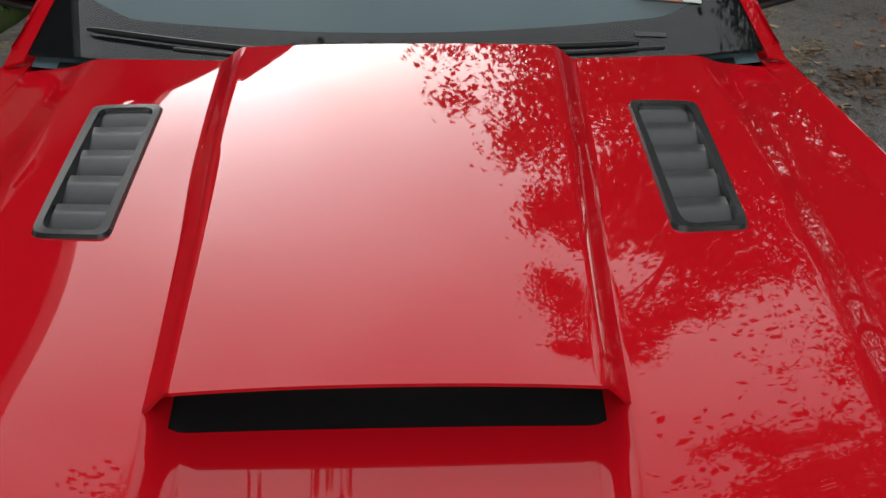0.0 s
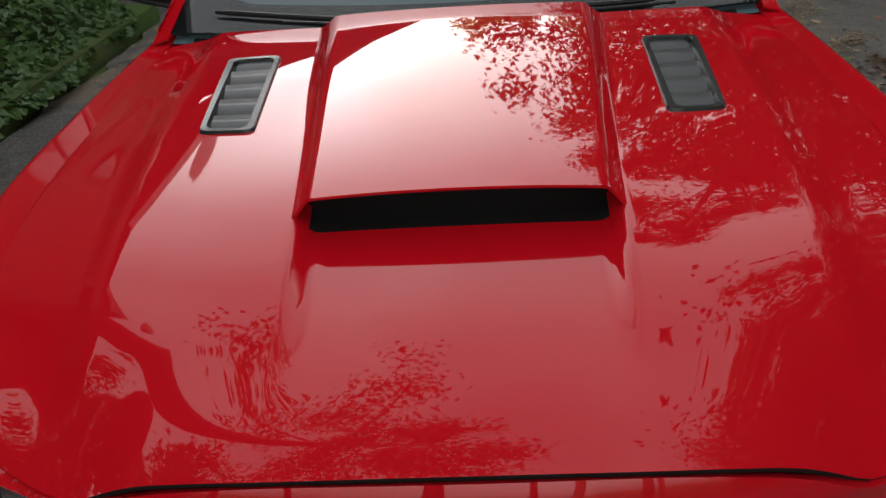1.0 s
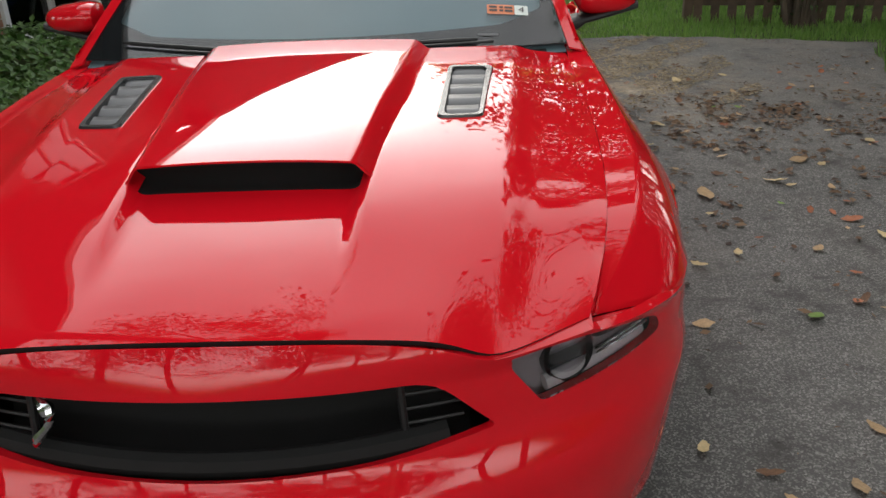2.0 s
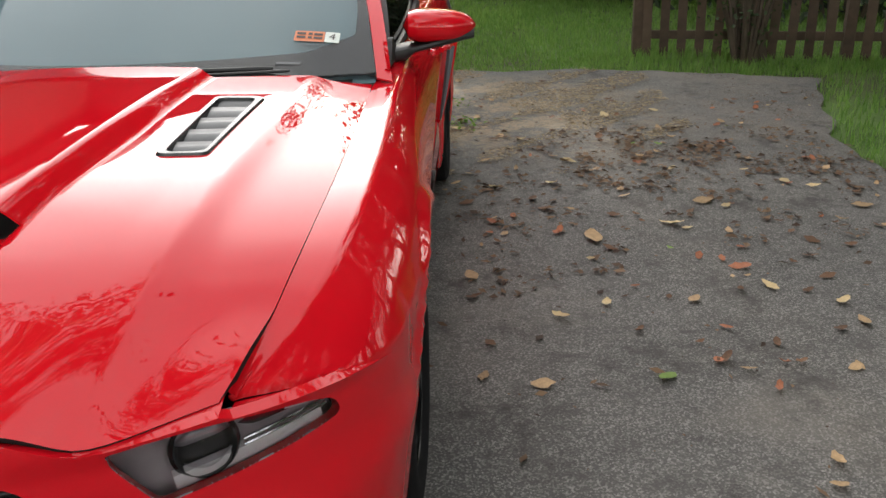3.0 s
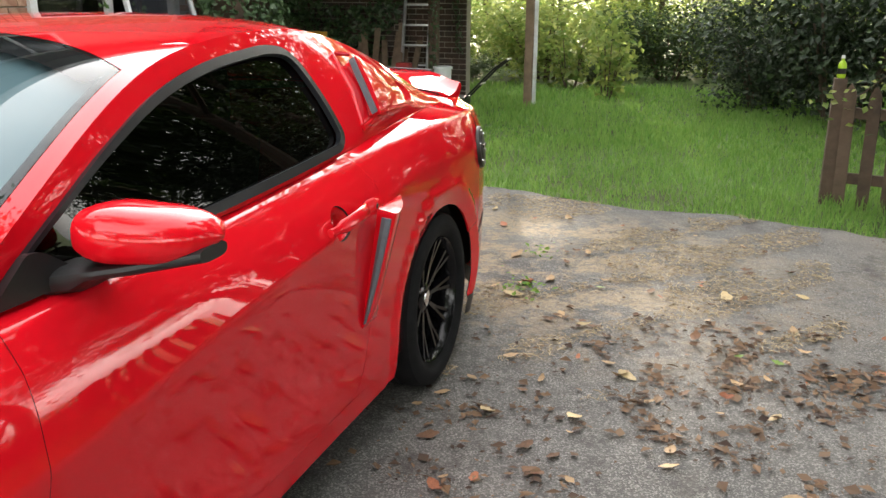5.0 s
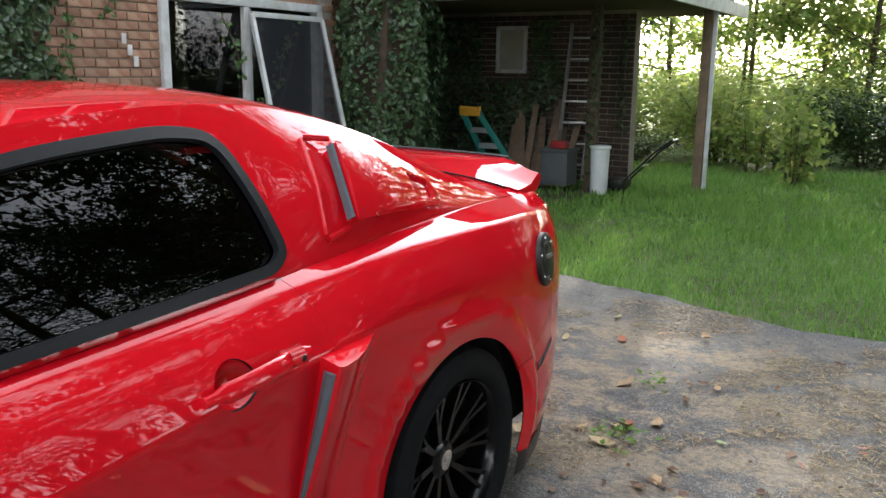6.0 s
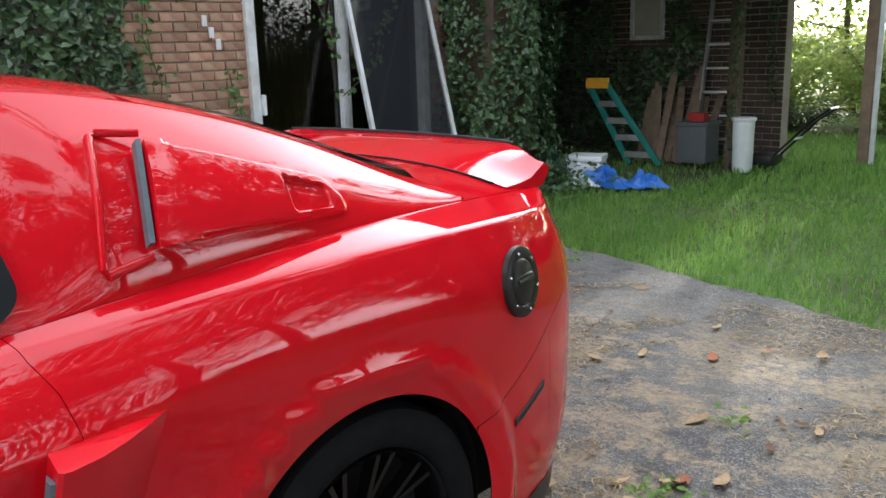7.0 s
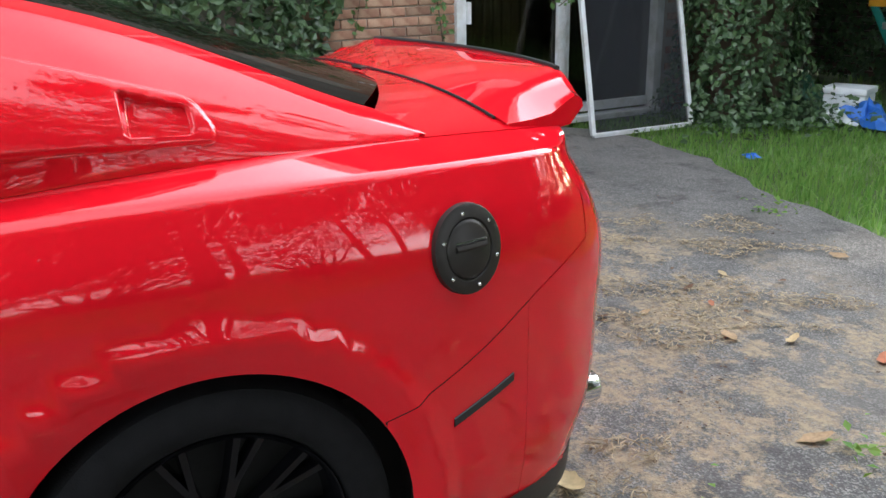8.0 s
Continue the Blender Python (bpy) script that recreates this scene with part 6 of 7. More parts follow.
def crumple(name, x, y, r, h, mat, label, category, seed):
    g = np.random.default_rng(seed)
    V, F, n, m = [], [], 22, 6
    ph = g.uniform(0, 6, 6)
    for i in range(m + 1):
        for k in range(n):
            q = k * math.tau / n
            rr = r * i / m * (1 + .3 * math.sin(3 * q + ph[0]) + .2 * math.sin(5 * q + ph[1]))
            z = h * (1 - (i / m) ** 1.5) * (1 + .5 * math.sin(4 * q + ph[2] + i) + .3 * math.sin(7 * q + ph[3])) + g.uniform(0, h * .25)
            V.append((x + rr * math.cos(q) * 1.3, y + rr * math.sin(q), max(.0, z) - .01))
    for i in range(m):
        for k in range(n):
            F.append((i * n + k, (i + 1) * n + k, (i + 1) * n + (k + 1) % n, i * n + (k + 1) % n))
    return tagged(raw(name, V, F, mat, smooth=False), label, category)


crumple("tarp", -2.42, 10.55, .24, .12, BLUE, "crumpled blue plastic tarp on grass", "tarp", 1)
crumple("tarp", -2.02, 10.62, .16, .10, BLUE, "crumpled blue plastic tarp on grass", "tarp", 2)
crumple("plastic_bag", -2.62, 10.35, .15, .09, WPL, "crumpled white plastic bag on grass", "bag", 3)
crumple("green_tarp", -3.10, 10.55, .22, .22, GRNT, "crumpled dark green tarp by ivy", "tarp", 4)
crumple("wrapper", -2.0, 8.75, .05, .02, BLUE, "small blue wrapper on the grass", "wrapper", 5)
for k in range(10):
    pl = strip("plank", (-2.98 + k * .085, 12.2 + .05 * (k % 3), 0), (-3.22 + k * .105 - .06 * (k % 3), 12.92, .72 + .12 * (k % 4)), .085, .024, WOODP, None)
    tagged(pl, "weathered wooden plank leaning in the carport", "plank", "planks leaning in the carport")
k = 5200
x, z = rng.uniform(-4.9, -2.3, k), rng.uniform(0, 2.1, k)
keep = x < -2.85 + .25 * wave(z, z, 2.0) + .25 * (z < .6)
keep &= ~((x > -3.75) & (x < -3.0) & (z > 1.3))
ivy_back = (np.stack([x[keep], 13.0 - .05 - .12 * rng.random(keep.sum()), z[keep]], -1), np.tile((.2, -1, .3), (keep.sum(), 1)))
tub = empty("storage_tub", None, "grey plastic storage bin with red lid piece", "storage bin")
part("body", block((.36, .34, .42), .03, (-2.28, 12.3, .24)), GREYP, tub)
part("rim", block((.40, .38, .04), .012, (-2.28, 12.3, .47)), GREYP, tub)
tagged(part("red_jug", block((.20, .14, .10), .03, (-2.26, 12.25, .54)), REDP), "red plastic jug on the grey bin", "jug")
mow = empty("hand_mower", None, "dark push mower with bare metal handle", "mower")
for dy in (0, .22):
    tube("handle_bar", [(-1.50, 12.35 + dy, .06), (-1.05, 12.35 + dy, .52), (-.86, 12.36 + dy, .66)], .013, SATIN, mow)
for t in (.45, 1.0):
    tube("cross_bar", [(-1.50 + .64 * t, 12.35, .06 + .6 * t), (-1.50 + .64 * t, 12.57, .06 + .6 * t)], .012, SIL, mow)
part("deck", block((.26, .34, .12), .03, (-1.55, 12.45, .09)), SATIN, mow)
for dy in (-.02, .24):
    bm = lathe([(-.02, .02), (-.02, .07), (.02, .07), (.02, .02)], 20)
    bmesh.ops.transform(bm, matrix=Matrix.Translation((-1.52, 12.35 + dy, .06)) @ Matrix.Rotation(radians(90), 4, "Z"), verts=bm.verts)
    part("wheel", bm, RUBBER, mow)
pst = empty("carport_post", None, "weathered wooden post with white downpipe", "post")
part("shaft", block((.11, .11, 2.24), .012, (-.76, 13.2, 1.08)), WOODP, pst)
part("downpipe", block((.05, .05, 2.2), .012, (-.665, 13.17, 1.10)), WHITE, pst, "white downpipe")
tagged(part("ivy_post", block((.12, .12, 2.24), .01, (-1.80, 12.15, 1.1)), DARKWOOD), "dark wooden carport post under ivy", "post")
win = tagged(empty("window_1", None, "small white-framed window in the carport wall", "window"), kind="structure")
for size, at in (((.05, .05, .62), (-3.58, 13.03, 1.72)), ((.05, .05, .62), (-3.16, 13.03, 1.72)), ((.47, .05, .05), (-3.37, 13.03, 1.43)), ((.47, .05, .05), (-3.37, 13.03, 2.01))):
    part("window_frame", block(size, .006, at), WHITE, win)
# beige pane: the light in the window is put into its colour
part("pane", block((.40, .008, .55), 0, (-3.37, 13.035, 1.72)), material("pale_lit_pane", (0.42, 0.40, 0.34), .7, vary=.15, scale=6), win, smooth=False)

# --- ivy ---
IVY = leafy("ivy_leaves", (0.034, 0.072, 0.028), (0.085, 0.145, 0.055), .35, .12)
IVYL = leafy("young_ivy_leaves", (0.06, 0.14, 0.03), (0.11, 0.20, 0.05), .4, .2)


def ivy(name, C, N_, size, label, mat=IVY, seed=0):
    return tagged(scatter(name, np.array(C), np.array(N_), size, mat, None, .45, seed=seed, long=.95), label, "ivy", kind="stuff")


# thick mass over the wall's corner
k = 10500
y, z = rng.uniform(3.0, 6.35, k), rng.uniform(0, 2.7, k)
keep = y < 6.15 + .18 * wave(z, z, 2.2) - .0 * z
y, z = y[keep], z[keep]
depth = (.12 + .20 * rng.random(len(y)) ** 2 * (1 + .6 * wave(y, z, 2.0))) * np.clip((6.5 - y) / .9, .25, 1)
ivy("ivy_wall", np.stack([XW + depth, y, z], -1), np.tile((1, 0, .35), (len(y), 1)), .085, "thick dark ivy covering the brick wall", seed=1)
# pillar of ivy past the door
k = 9000
q, z = rng.uniform(0, math.tau, k), rng.uniform(0, 2.6, k)
rr = (.36 + .10 * wave(q * 2, z, 1.5) + .08 * rng.random(k)) * (1 + .25 * np.clip(1 - z / .6, 0, 1))
C = np.stack([-3.32 + rr * np.cos(q) * 1.15, 9.95 + rr * np.sin(q) * 1.25, z], -1)
ivy("ivy_pillar", C, np.stack([np.cos(q), np.sin(q), np.full(k, .35)], -1), .075, "thick dark ivy climbing the house corner", seed=2)
tagged(part("ivy_core", block((.62, .72, 2.55), .15, (-3.36, 9.95, 1.27)), DARKWOOD), "dark stems inside the ivy", "ivy stems")
# along the foot of the pillar
k = 1500
C = np.stack([rng.normal(-2.9, .3, k), rng.normal(10.0, .45, k), np.abs(rng.normal(.02, .09, k))], -1)
ivy("ivy_foot", C, np.tile((.2, -.1, 1.0), (k, 1)), .07, "low ivy spreading over the ground", seed=3)
# bed of ivy beside the driveway
k = 9000
x, y = rng.uniform(-3.75, -2.35, k), rng.uniform(.5, 7.05, k)
keep = x < -2.48 + .12 * wave(y, y, 1.4) - .35 * np.clip(y - 6.3, 0, 1)
x, y = x[keep], y[keep]
z = (.10 + .28 * np.clip((-2.5 - x) / .5, 0, 1) * (1 + .3 * wave(x, y, 2.2))) * (.75 + .25 * rng.random(len(x))) * np.clip((7.1 - y) / .5, .2, 1)
ivy("ivy_bed", np.stack([x, y, z], -1), np.tile((.35, -.1, 1.0), (len(x), 1)), .085, "bed of green ivy beside the driveway", IVYL, 4)
tagged(part("soil_bed", block((1.25, 6.5, .24), .10, (-3.15, 3.75, .03)), SOIL), "dark soil under the ivy bed", "soil", kind="structure")
ivy("ivy_carport", *ivy_back, .08, "dark ivy on the carport wall", seed=9)
# strands over the brick, door frame and posts
for sd, (pts, n_) in enumerate((([(XW + .02, 6.45, .85), (XW + .02, 6.52, 1.2), (XW + .02, 6.40, 1.55), (XW + .02, 6.44, 1.9)], 70), ([(XW + .02, 7.2, .7), (XW + .02, 7.16, 1.0), (XW + .02, 7.12, 1.25)], 45), ([(XW + .02, 6.75, 1.8), (XW + .02, 6.85, 2.0), (XW + .02, 6.6, 2.2)], 40),
                                ([(-3.72, 8.25, 1.0), (-3.60, 8.55, 1.25), (-3.70, 8.75, 1.6), (-3.72, 9.0, 1.85)], 60), ([(-3.76, 8.0, 1.9), (-3.74, 8.15, 1.6), (-3.76, 8.25, 1.35)], 30), ([(-1.76, 12.10, 0), (-1.79, 12.08, .8), (-1.76, 12.07, 1.6), (-1.78, 12.1, 2.2)], 420), ([(-1.72, 12.99, .7), (-1.75, 12.99, 1.4), (-1.7, 12.99, 2.1)], 160))):
    pts = np.array(pts)
    t = np.linspace(0, len(pts) - 1.001, n_)
    i = t.astype(int)
    C = pts[i] + (pts[i + 1] - pts[i]) * (t - i)[:, None] + rng.normal(0, .035, (n_, 3))
    ivy("ivy_strand", C, np.tile((1, -.3, .3), (n_, 1)), .06, "thin strand of green ivy climbing", IVYL if sd < 5 else IVY, 20 + sd)
    if sd < 5:
        tagged(tube("ivy_vine", pts, .005, DARKWOOD, n=5), "thin brown ivy vine on the wall", "ivy vine")

# --- bricks: those by the door singly, the rest joined ---
for y, z, half in courses(6.0, Y0 - .01, .60, 2.40):
    ob = new("brick", half_me if half else brick_me)
    ob.parent = wall
    ob.matrix_basis = Matrix.Translation((XW - .008 + rng.uniform(-.002, .002), y, z))
joined_bricks("bricks_low", courses(6.0, Y0 - .01, 0, .60), lambda y, z: Matrix.Translation((XW - .008, y, z)), "red-brown bricks low on the wall")
joined_bricks("bricks_ivy_corner", courses(9.43, 10.37, 0, 2.7), lambda y, z: Matrix.Translation((XW - .008, y, z)), "red-brown bricks behind the ivy")
joined_bricks("bricks_carport", courses(-5.2, -1.63, 0, 2.2), lambda y, z: Matrix.Translation((y, 13.045, z)) @ Matrix.Rotation(radians(-90), 4, "Z"), "carport wall bricks, darkened in colour for the shade", SHADEBRICK)


# ---- fence, shrubs and woods ----
fence = empty("picket_fence", None, "dark weathered wooden picket fence on the lawn", "fence")
f0, fd = np.array((2.72, 8.14)), np.array((.970, -.243))


def picket_mesh():
    bm = bmesh.new()
    w, t, h = .042, .011, .90
    prof = [(-w, 0), (w, 0), (w, h - .09), (w * .75, h - .05), (0, h), (-w * .75, h - .05), (-w, h - .09)]
    a = [bm.verts.new((x, -t, z)) for x, z in prof]
    b = [bm.verts.new((x, t, z)) for x, z in prof]
    bm.faces.new(a), bm.faces.new(b[::-1])
    for j in range(7):
        bm.faces.new((a[j], b[j], b[(j + 1) % 7], a[(j + 1) % 7]))
    bmesh.ops.recalc_face_normals(bm, faces=bm.faces)
    me = bpy.data.meshes.new("picket")
    bm.to_mesh(me)
    bm.free()
    me.materials.append(DARKWOOD)
    return me


pk = picket_mesh()
ang = math.degrees(math.atan2(fd[1], fd[0]))
for k in range(24):
    p = f0 + fd * (.085 + .163 * k)
    ob = new("picket", pk)
    ob.parent = fence
    ob.matrix_basis = pose(p[0], p[1] - .03, -.03 + rng.uniform(-.01, .02), rng.uniform(-1.5, 1.5), rng.uniform(-1.5, 1.5), ang + rng.uniform(-3, 3))
for s in (0, 1.9, 3.8):
    p = f0 + fd * s
    part("post", block((.09, .09, .95), .01, (p[0], p[1] + .03, .43)), DARKWOOD, fence)
for z in (.18, .66):
    a, b = f0, f0 + fd * 4.0
    strip("rail", (a[0], a[1] + .02, z), (b[0], b[1] + .02, z), .04, .08, DARKWOOD, fence)
BOT = material("green_bottle", (0.35, 0.55, 0.03), .3, vary=.1, scale=20)
bot = empty("bottle", None, "yellow-green plastic bottle on the fence post", "bottle")
part("body", lathe([(0, .026), (.01, .03), (.09, .03), (.11, .024), (.125, .012), (.14, .012)], 20, "Z"), BOT, bot)
part("cap", lathe([(.14, .014), (.16, .014), (.162, .006)], 16, "Z"), WPL, bot)
part("label_band", lathe([(.03, .0306), (.07, .0306)], 20, "Z", cap=False), SATIN, bot)
bot.location = (f0[0], f0[1] + .03, .905)

BARK = material("grey_brown_bark", (0.10, 0.075, 0.055), .95, vary=.3, scale=6, bump=.8, bump_scale=25)
# sunny: greens made paler, with the backlight partly put into their colour
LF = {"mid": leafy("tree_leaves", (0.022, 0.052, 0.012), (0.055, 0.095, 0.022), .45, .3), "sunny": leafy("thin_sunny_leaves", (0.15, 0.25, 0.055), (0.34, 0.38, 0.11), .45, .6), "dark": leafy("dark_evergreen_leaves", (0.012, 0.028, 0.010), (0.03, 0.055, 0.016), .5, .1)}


def tree(name, height, spread, leaves, size, kind, seed, label, category="tree", bare=.3, limbs=11, lean=0.0, thick=.018):
    """A tapered trunk with limbs and twigs; leaves in clumps round the twigs' ends."""
    r = np.random.default_rng(seed)
    ob = empty(name, None, label, category)
    bm = bmesh.new()

    def limb(p0, p1, r0, r1, bend, n=6, k=7):
        p0, p1 = np.array(p0), np.array(p1)
        side_ = r.normal(0, bend, 3) * np.linalg.norm(p1 - p0)
        pts = [p0 + (p1 - p0) * t + side_ * math.sin(math.pi * t) for t in np.linspace(0, 1, n)]
        prev = None
        for i, p in enumerate(pts):
            d = pts[min(i + 1, n - 1)] - pts[max(i - 1, 0)]
            d = d / (np.linalg.norm(d) + 1e-9)
            u = np.cross(d, (.3, .1, .95) if abs(d[2]) < .9 else (1, 0, 0))
            u /= np.linalg.norm(u)
            w = np.cross(d, u)
            rad = r0 + (r1 - r0) * i / (n - 1)
            cur = [bm.verts.new(tuple(p + (u * math.cos(q) + w * math.sin(q)) * rad)) for q in [j * math.tau / k for j in range(k)]]
            if prev:
                for j in range(k):
                    bm.faces.new((prev[j], prev[(j + 1) % k], cur[(j + 1) % k], cur[j]))
            prev = cur
        return pts
    tr = limb((0, 0, -.1), (lean * height, 0, height * .93), height * thick, height * .003, .03, 9, 9)
    tips = []
    for i in range(limbs):
        t = bare + (1 - bare) * (i + r.random() * .7) / limbs
        j = min(int(t * 8), 7)
        base = tr[j] + (tr[j + 1] - tr[j]) * (t * 8 - j)
        a = i * 2.4 + r.normal(0, .3)
        reach = spread * (1.05 - .65 * max(0, (t - bare) / (1 - bare)) ** 1.3) * r.uniform(.75, 1.1)
        tip = base + np.array((math.cos(a) * reach, math.sin(a) * reach, reach * r.uniform(.25, .75)))
        pts = limb(base, tip, height * thick * .4 * (1.1 - t), height * .0018, .06, 5, 5)
        for p in pts[2:]:
            tips.append((p, reach * .26))
            for _ in range(2):
                q = p + r.normal(0, .30, 3) * reach * (.8, .8, .5)
                limb(p, q, height * .002, height * .0006, .08, 3, 4)
                tips.append((q, reach * .22))
    bmesh.ops.recalc_face_normals(bm, faces=bm.faces)
    part("trunk", bm, BARK, ob)
    T = np.array([t for t, _ in tips])
    S = np.array([s for _, s in tips])
    i = r.integers(0, len(T), leaves)
    d = r.normal(0, 1, (leaves, 3))
    C = T[i] + d * S[i][:, None] * (.55, .55, .40)
    Nn = np.tile((0, 0, 1.0), (leaves, 1)) + d * .4
    scatter("crown", C, Nn, size, LF[kind], ob, .5, seed=seed + 50, long=1.1)
    return ob


def bush(name, w, h, leaves, size, kind, seed, label, stems=9, category="bush"):
    """Several stems from the ground with leaves in uneven clumps."""
    r = np.random.default_rng(seed)
    ob = empty(name, None, label, category)
    bm = bmesh.new()
    C = []
    for i in range(stems):
        a, rr = r.uniform(0, math.tau), w * .5 * r.uniform(.2, 1)
        tip = np.array((math.cos(a) * rr, math.sin(a) * rr, h * r.uniform(.6, 1.0)))
        p0 = np.array((math.cos(a) * .08 * w, math.sin(a) * .08 * w, -.05))
        prev = None
        for t in np.linspace(0, 1, 5):
            p = p0 + (tip - p0) * t + np.array((0, 0, h * .12 * math.sin(math.pi * t)))
            rad = .012 * h * (1.15 - t)
            cur = [bm.verts.new(tuple(p + np.array((math.cos(q), math.sin(q), 0)) * rad)) for q in [j * math.tau / 5 for j in range(5)]]
            if prev:
                for j in range(5):
                    bm.faces.new((prev[j], prev[(j + 1) % 5], cur[(j + 1) % 5], cur[j]))
            prev = cur
            if t > .2:
                C.append((p, .17 * w * (.6 + .5 * t)))
                C.append((p + r.normal(0, .16, 3) * w * (1, 1, .6), .15 * w))
    part("branching", bm, BARK, ob)
    T, S = np.array([c for c, _ in C]), np.array([s for _, s in C])
    i = r.integers(0, len(T), leaves)
    d = r.normal(0, 1, (leaves, 3))
    P = T[i] + d * S[i][:, None] * .75
    P[:, 2] = np.abs(P[:, 2])
    scatter("foliage", P, d * .5 + (0, 0, .8), size, LF[kind], ob, .5, seed=seed + 9, long=1.1)
    return ob


def again(src, x, y, turn, s=1.0, sz=1.0):
    return copy_thing(src, pose(x, y, -.03, 0, 0, turn) @ Matrix.Diagonal((s, s, s * sz, 1)))


def put(ob, x, y, turn=0, s=1.0, sz=1.0):
    ob.matrix_basis = pose(x, y, -.03, 0, 0, turn) @ Matrix.Diagonal((s, s, s * sz, 1))
    return ob


ta = put(tree("tree", 11, 3.6, 17000, .18, "mid", 1, "tall green broadleaf tree at the lawn's edge"), 5.2, 13.8, 20)
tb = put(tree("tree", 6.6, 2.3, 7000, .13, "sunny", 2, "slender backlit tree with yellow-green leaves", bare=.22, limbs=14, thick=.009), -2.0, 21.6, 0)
tc = put(tree("tree", 12, 3.9, 15000, .17, "mid", 3, "tall dark woodland tree beyond the verge", bare=.2), 9.0, 3.0, 0)
td = put(tree("tree", 11.0, 2.3, 11000, .10, "mid", 4, "leafy tree overhanging the driveway's edge", bare=.62, limbs=13, lean=.235), -3.4, 1.8, 4)
te = put(tree("tree", 11.5, 2.5, 20000, .10, "mid", 21, "tall broadleaf tree over the picket fence", bare=.34, limbs=15, lean=.02, thick=.013), 3.74, 7.72, 75, .88)
tf = put(tree("tree", 12, 3.6, 19000, .105, "mid", 23, "tall thin-leaved tree along the driveway's verge", bare=.27, limbs=15, thick=.014), 7.0, 5.0, 0)
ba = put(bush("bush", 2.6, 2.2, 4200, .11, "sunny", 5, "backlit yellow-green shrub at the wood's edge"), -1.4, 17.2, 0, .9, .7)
bb = put(bush("bush", 2.8, 2.2, 7500, .09, "dark", 6, "dense dark evergreen shrub on the lawn"), 3.3, 12.9)
bc = put(bush("bush", 2.4, 2.2, 5500, .10, "mid", 7, "green woodland shrub at the lawn's edge"), .8, 17.8, 0, .8, .7)
# shrubs out of view, added to cut the side light on the car's flank
bt = put(bush("bush", 2.6, 3.3, 2600, .10, "mid", 31, "unseen thin-leaved shrub added on the verge", stems=13), 6.8, 6.2)
for x, y, t, s in ((7.0, 4.2, 80, 1.0), (6.9, 2.2, 170, .95), (7.2, .2, 300, 1.0)):
    again(bt, x, y, t, s)
# many of these stand out of view, added to darken the car and its reflections
for src, x, y, t, s in ((tc, -6.6, -.6, 15, .95), (ta, -7.2, -3.6, 95, .9), (tc, -6.4, -7.2, 200, .9), (tf, 7.2, 1.4, 130, 1.0), (tf, 7.6, -2.0, 60, 1.0), (tf, 10.2, 8.8, 250, 1.0), (tf, 8.6, 3.2, 200, 1.05),  (tc, 10.8, .2, 120, 1.15), (ta, 7.8, 17.5, 80, 1.0), (tf, 12.5, 11.5, 20, 1.1), (tc, 10.5, 15.0, 40, 1.0), (tc, 11.0, 2.0, 70, 1.0), (tf, 6.8, -5.2, 250, 1.0), (tf, -8.2, -.6, 40, .8), (tf, 1.0, -10.5, 60, .6), (tf, -3.8, -9.5, 160, .62), (tf, 5.0, -13.0, 220, .7), (tf, -1.2, -16.5, 300, .8), (tc, 10.0, -3.5, 140, 1.0), (tc, 8.0, -8.5, 250, .9), (tf, 14.0, 6.5, 30, 1.1), (tc, 13.5, -1.0, 300, 1.2), (ta, 12.5, 18, 130, 1.2), (ta, 4.0, -11.5, 10, .9), (tc, -1.5, -14, 90, .9), (tc, -7, -11, 90, .9),
                        (ta, -9.4, 11.5, 40, .6), (tc, -14.6, 8.2, 90, .9), (tc, -8.8, 15.6, 10, .6), (ta, -5.6, 17.6, 60, .58), (tc, -7.2, 20.0, 200, .66), (tc, -14.8, 4.6, 10, 1.1), (ta, -9.5, .2, 140, 1.1), (tc, -8.5, -4.5, 70, 1.0), (ta, -11.5, -4, 40, .9), (ta, 17, -8, 190, 1.2), (tc, 3, -18, 10, 1.1), (ta, -8, 24, 100, .9), (ta, 9, 24, 300, 1.1), (tc, 16, 22, 20, 1.2)):
    again(src, x, y, t, s)
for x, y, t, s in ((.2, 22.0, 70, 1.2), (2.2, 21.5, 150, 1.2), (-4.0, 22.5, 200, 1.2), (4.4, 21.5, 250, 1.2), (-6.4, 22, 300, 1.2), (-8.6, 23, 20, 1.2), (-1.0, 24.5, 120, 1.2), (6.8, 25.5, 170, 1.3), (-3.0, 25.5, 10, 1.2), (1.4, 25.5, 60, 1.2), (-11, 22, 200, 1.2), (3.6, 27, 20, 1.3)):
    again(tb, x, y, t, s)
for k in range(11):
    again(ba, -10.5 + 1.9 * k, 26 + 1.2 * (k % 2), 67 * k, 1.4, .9)
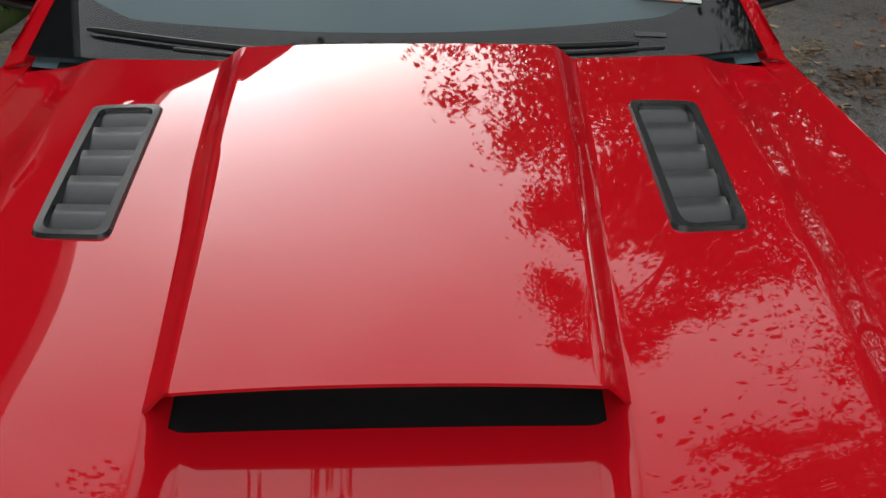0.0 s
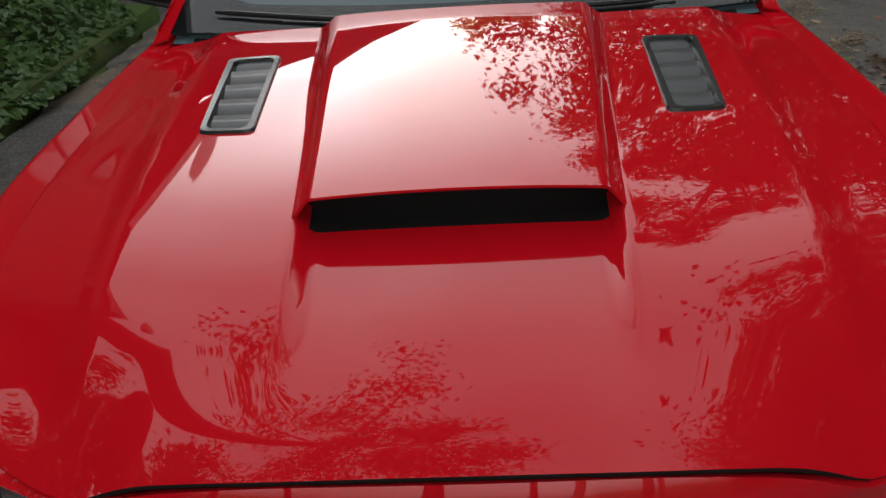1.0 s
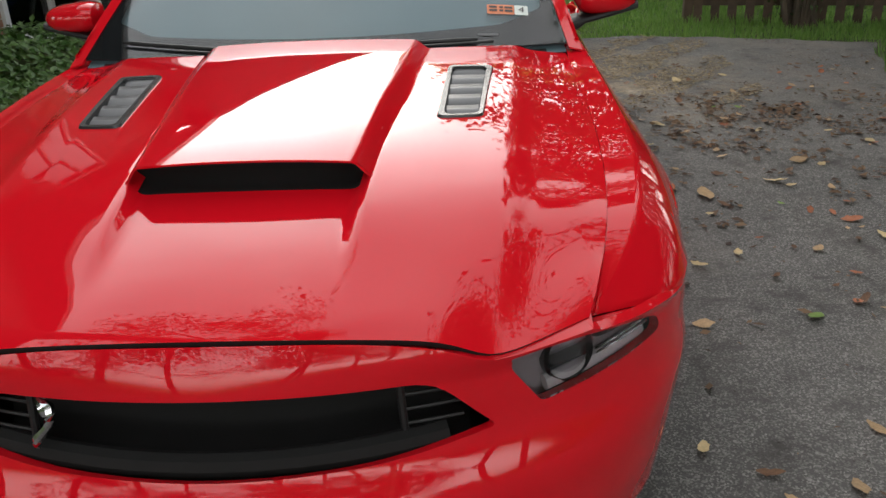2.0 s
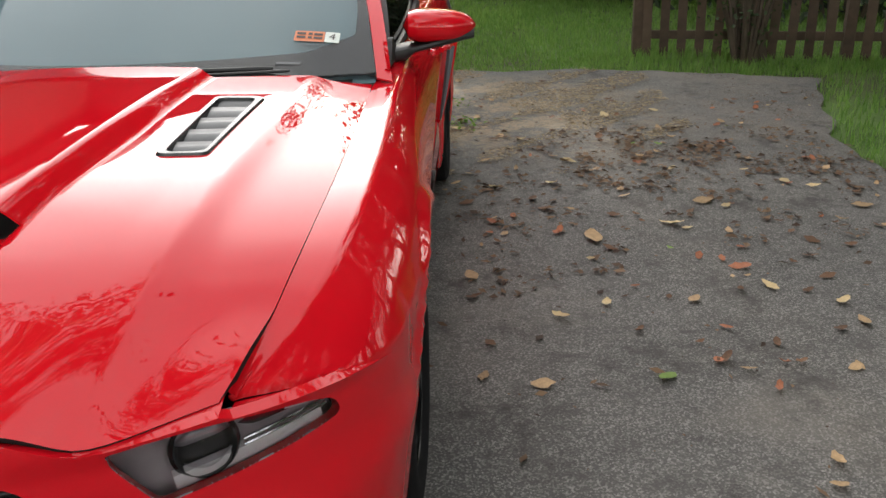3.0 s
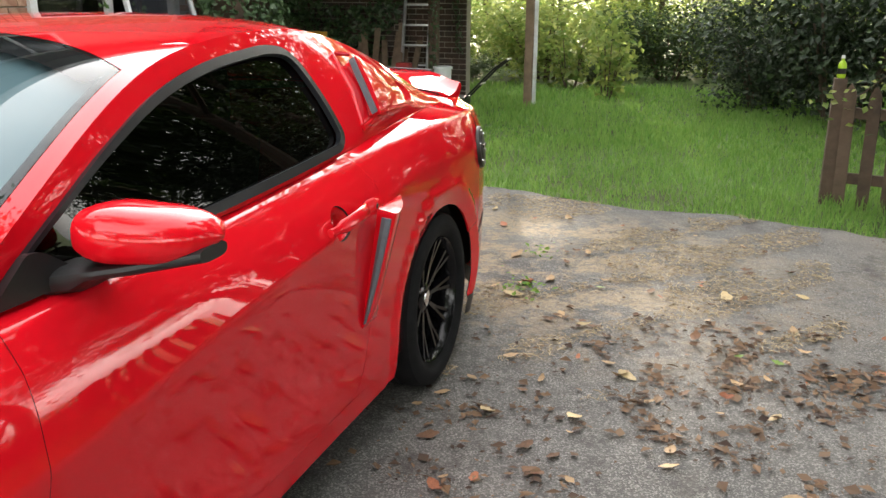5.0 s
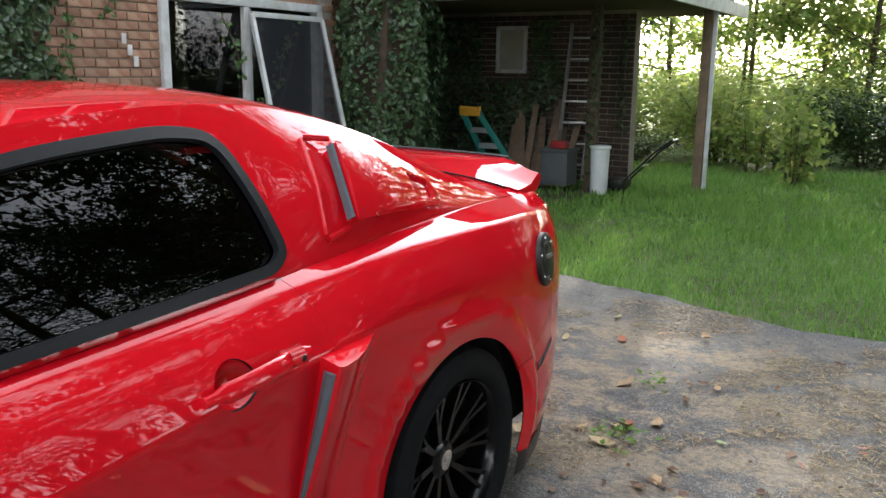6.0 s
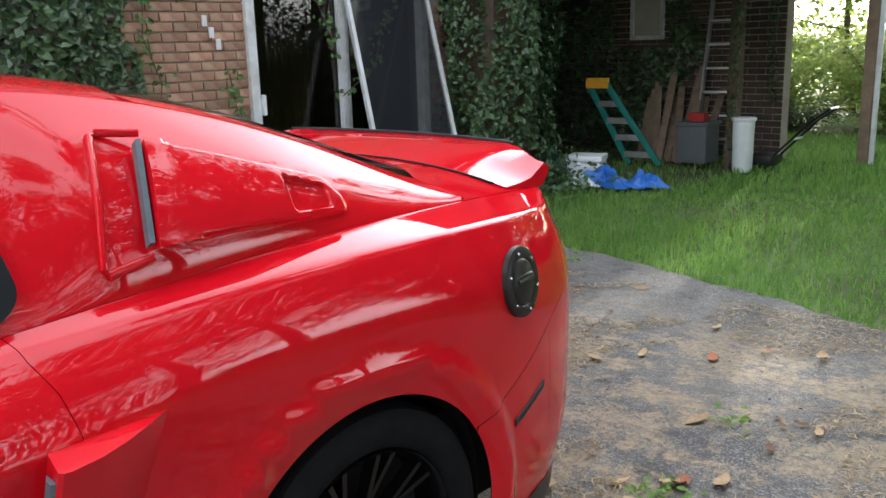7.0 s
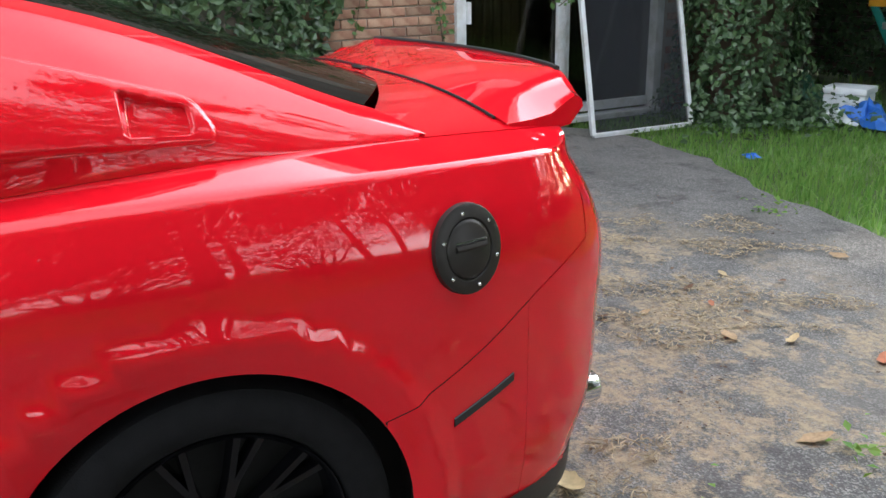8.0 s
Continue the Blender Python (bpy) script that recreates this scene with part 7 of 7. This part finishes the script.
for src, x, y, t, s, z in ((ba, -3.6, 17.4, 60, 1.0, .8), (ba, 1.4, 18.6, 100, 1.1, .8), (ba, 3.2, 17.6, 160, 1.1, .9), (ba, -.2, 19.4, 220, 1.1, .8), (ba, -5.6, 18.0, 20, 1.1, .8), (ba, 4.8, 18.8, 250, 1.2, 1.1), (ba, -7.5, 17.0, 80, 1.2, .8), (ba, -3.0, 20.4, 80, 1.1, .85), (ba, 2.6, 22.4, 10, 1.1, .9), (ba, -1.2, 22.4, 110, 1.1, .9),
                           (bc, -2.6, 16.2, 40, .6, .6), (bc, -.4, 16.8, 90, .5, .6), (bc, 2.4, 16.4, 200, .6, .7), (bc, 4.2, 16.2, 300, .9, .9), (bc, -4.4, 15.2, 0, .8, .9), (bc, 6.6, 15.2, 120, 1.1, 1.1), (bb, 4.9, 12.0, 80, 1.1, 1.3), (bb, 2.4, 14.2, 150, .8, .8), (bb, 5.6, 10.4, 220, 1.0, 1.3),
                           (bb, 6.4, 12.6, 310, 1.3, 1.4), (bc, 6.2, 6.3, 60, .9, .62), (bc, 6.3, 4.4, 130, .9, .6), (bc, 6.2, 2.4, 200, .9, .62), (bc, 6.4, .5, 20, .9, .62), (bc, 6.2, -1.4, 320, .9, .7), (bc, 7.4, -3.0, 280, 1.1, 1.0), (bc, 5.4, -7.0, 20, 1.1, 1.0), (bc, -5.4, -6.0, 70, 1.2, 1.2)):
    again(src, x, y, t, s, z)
# tangled leggy shrub at the fence
sh = put(bush("bush", 1.0, 1.5, 700, .045, "mid", 11, "leggy tangled shrub growing through the fence", stems=26), 3.62, 7.62)
sap = put(bush("sapling", .9, 1.1, 420, .13, "sunny", 12, "bright green sapling in the long grass", stems=7, category="sapling"), .15, 14.6)
again(sap, -.6, 15.6, 70, 1.0)
tagged(tube("bramble", [(3.55, 7.6, .9), (3.3, 7.75, 1.02), (3.0, 7.9, .98), (2.85, 7.95, .82), (2.7, 8.0, .72)], [.007, .006, .005, .004, .002], BARK, n=6), "arching brown bramble stem over the fence", "bramble")
C = np.array([(3.3, 7.75, 1.02), (3.0, 7.9, .98), (2.85, 7.95, .82), (2.7, 8.0, .72)])
C = np.repeat(C, 14, 0) + rng.normal(0, .07, (56, 3))
tagged(scatter("bramble_leaves", C, np.tile((0, -.4, 1.0), (56, 1)), .06, LF["sunny"], seed=77), "yellowing bramble leaves on the fence", "leaves", kind="stuff")
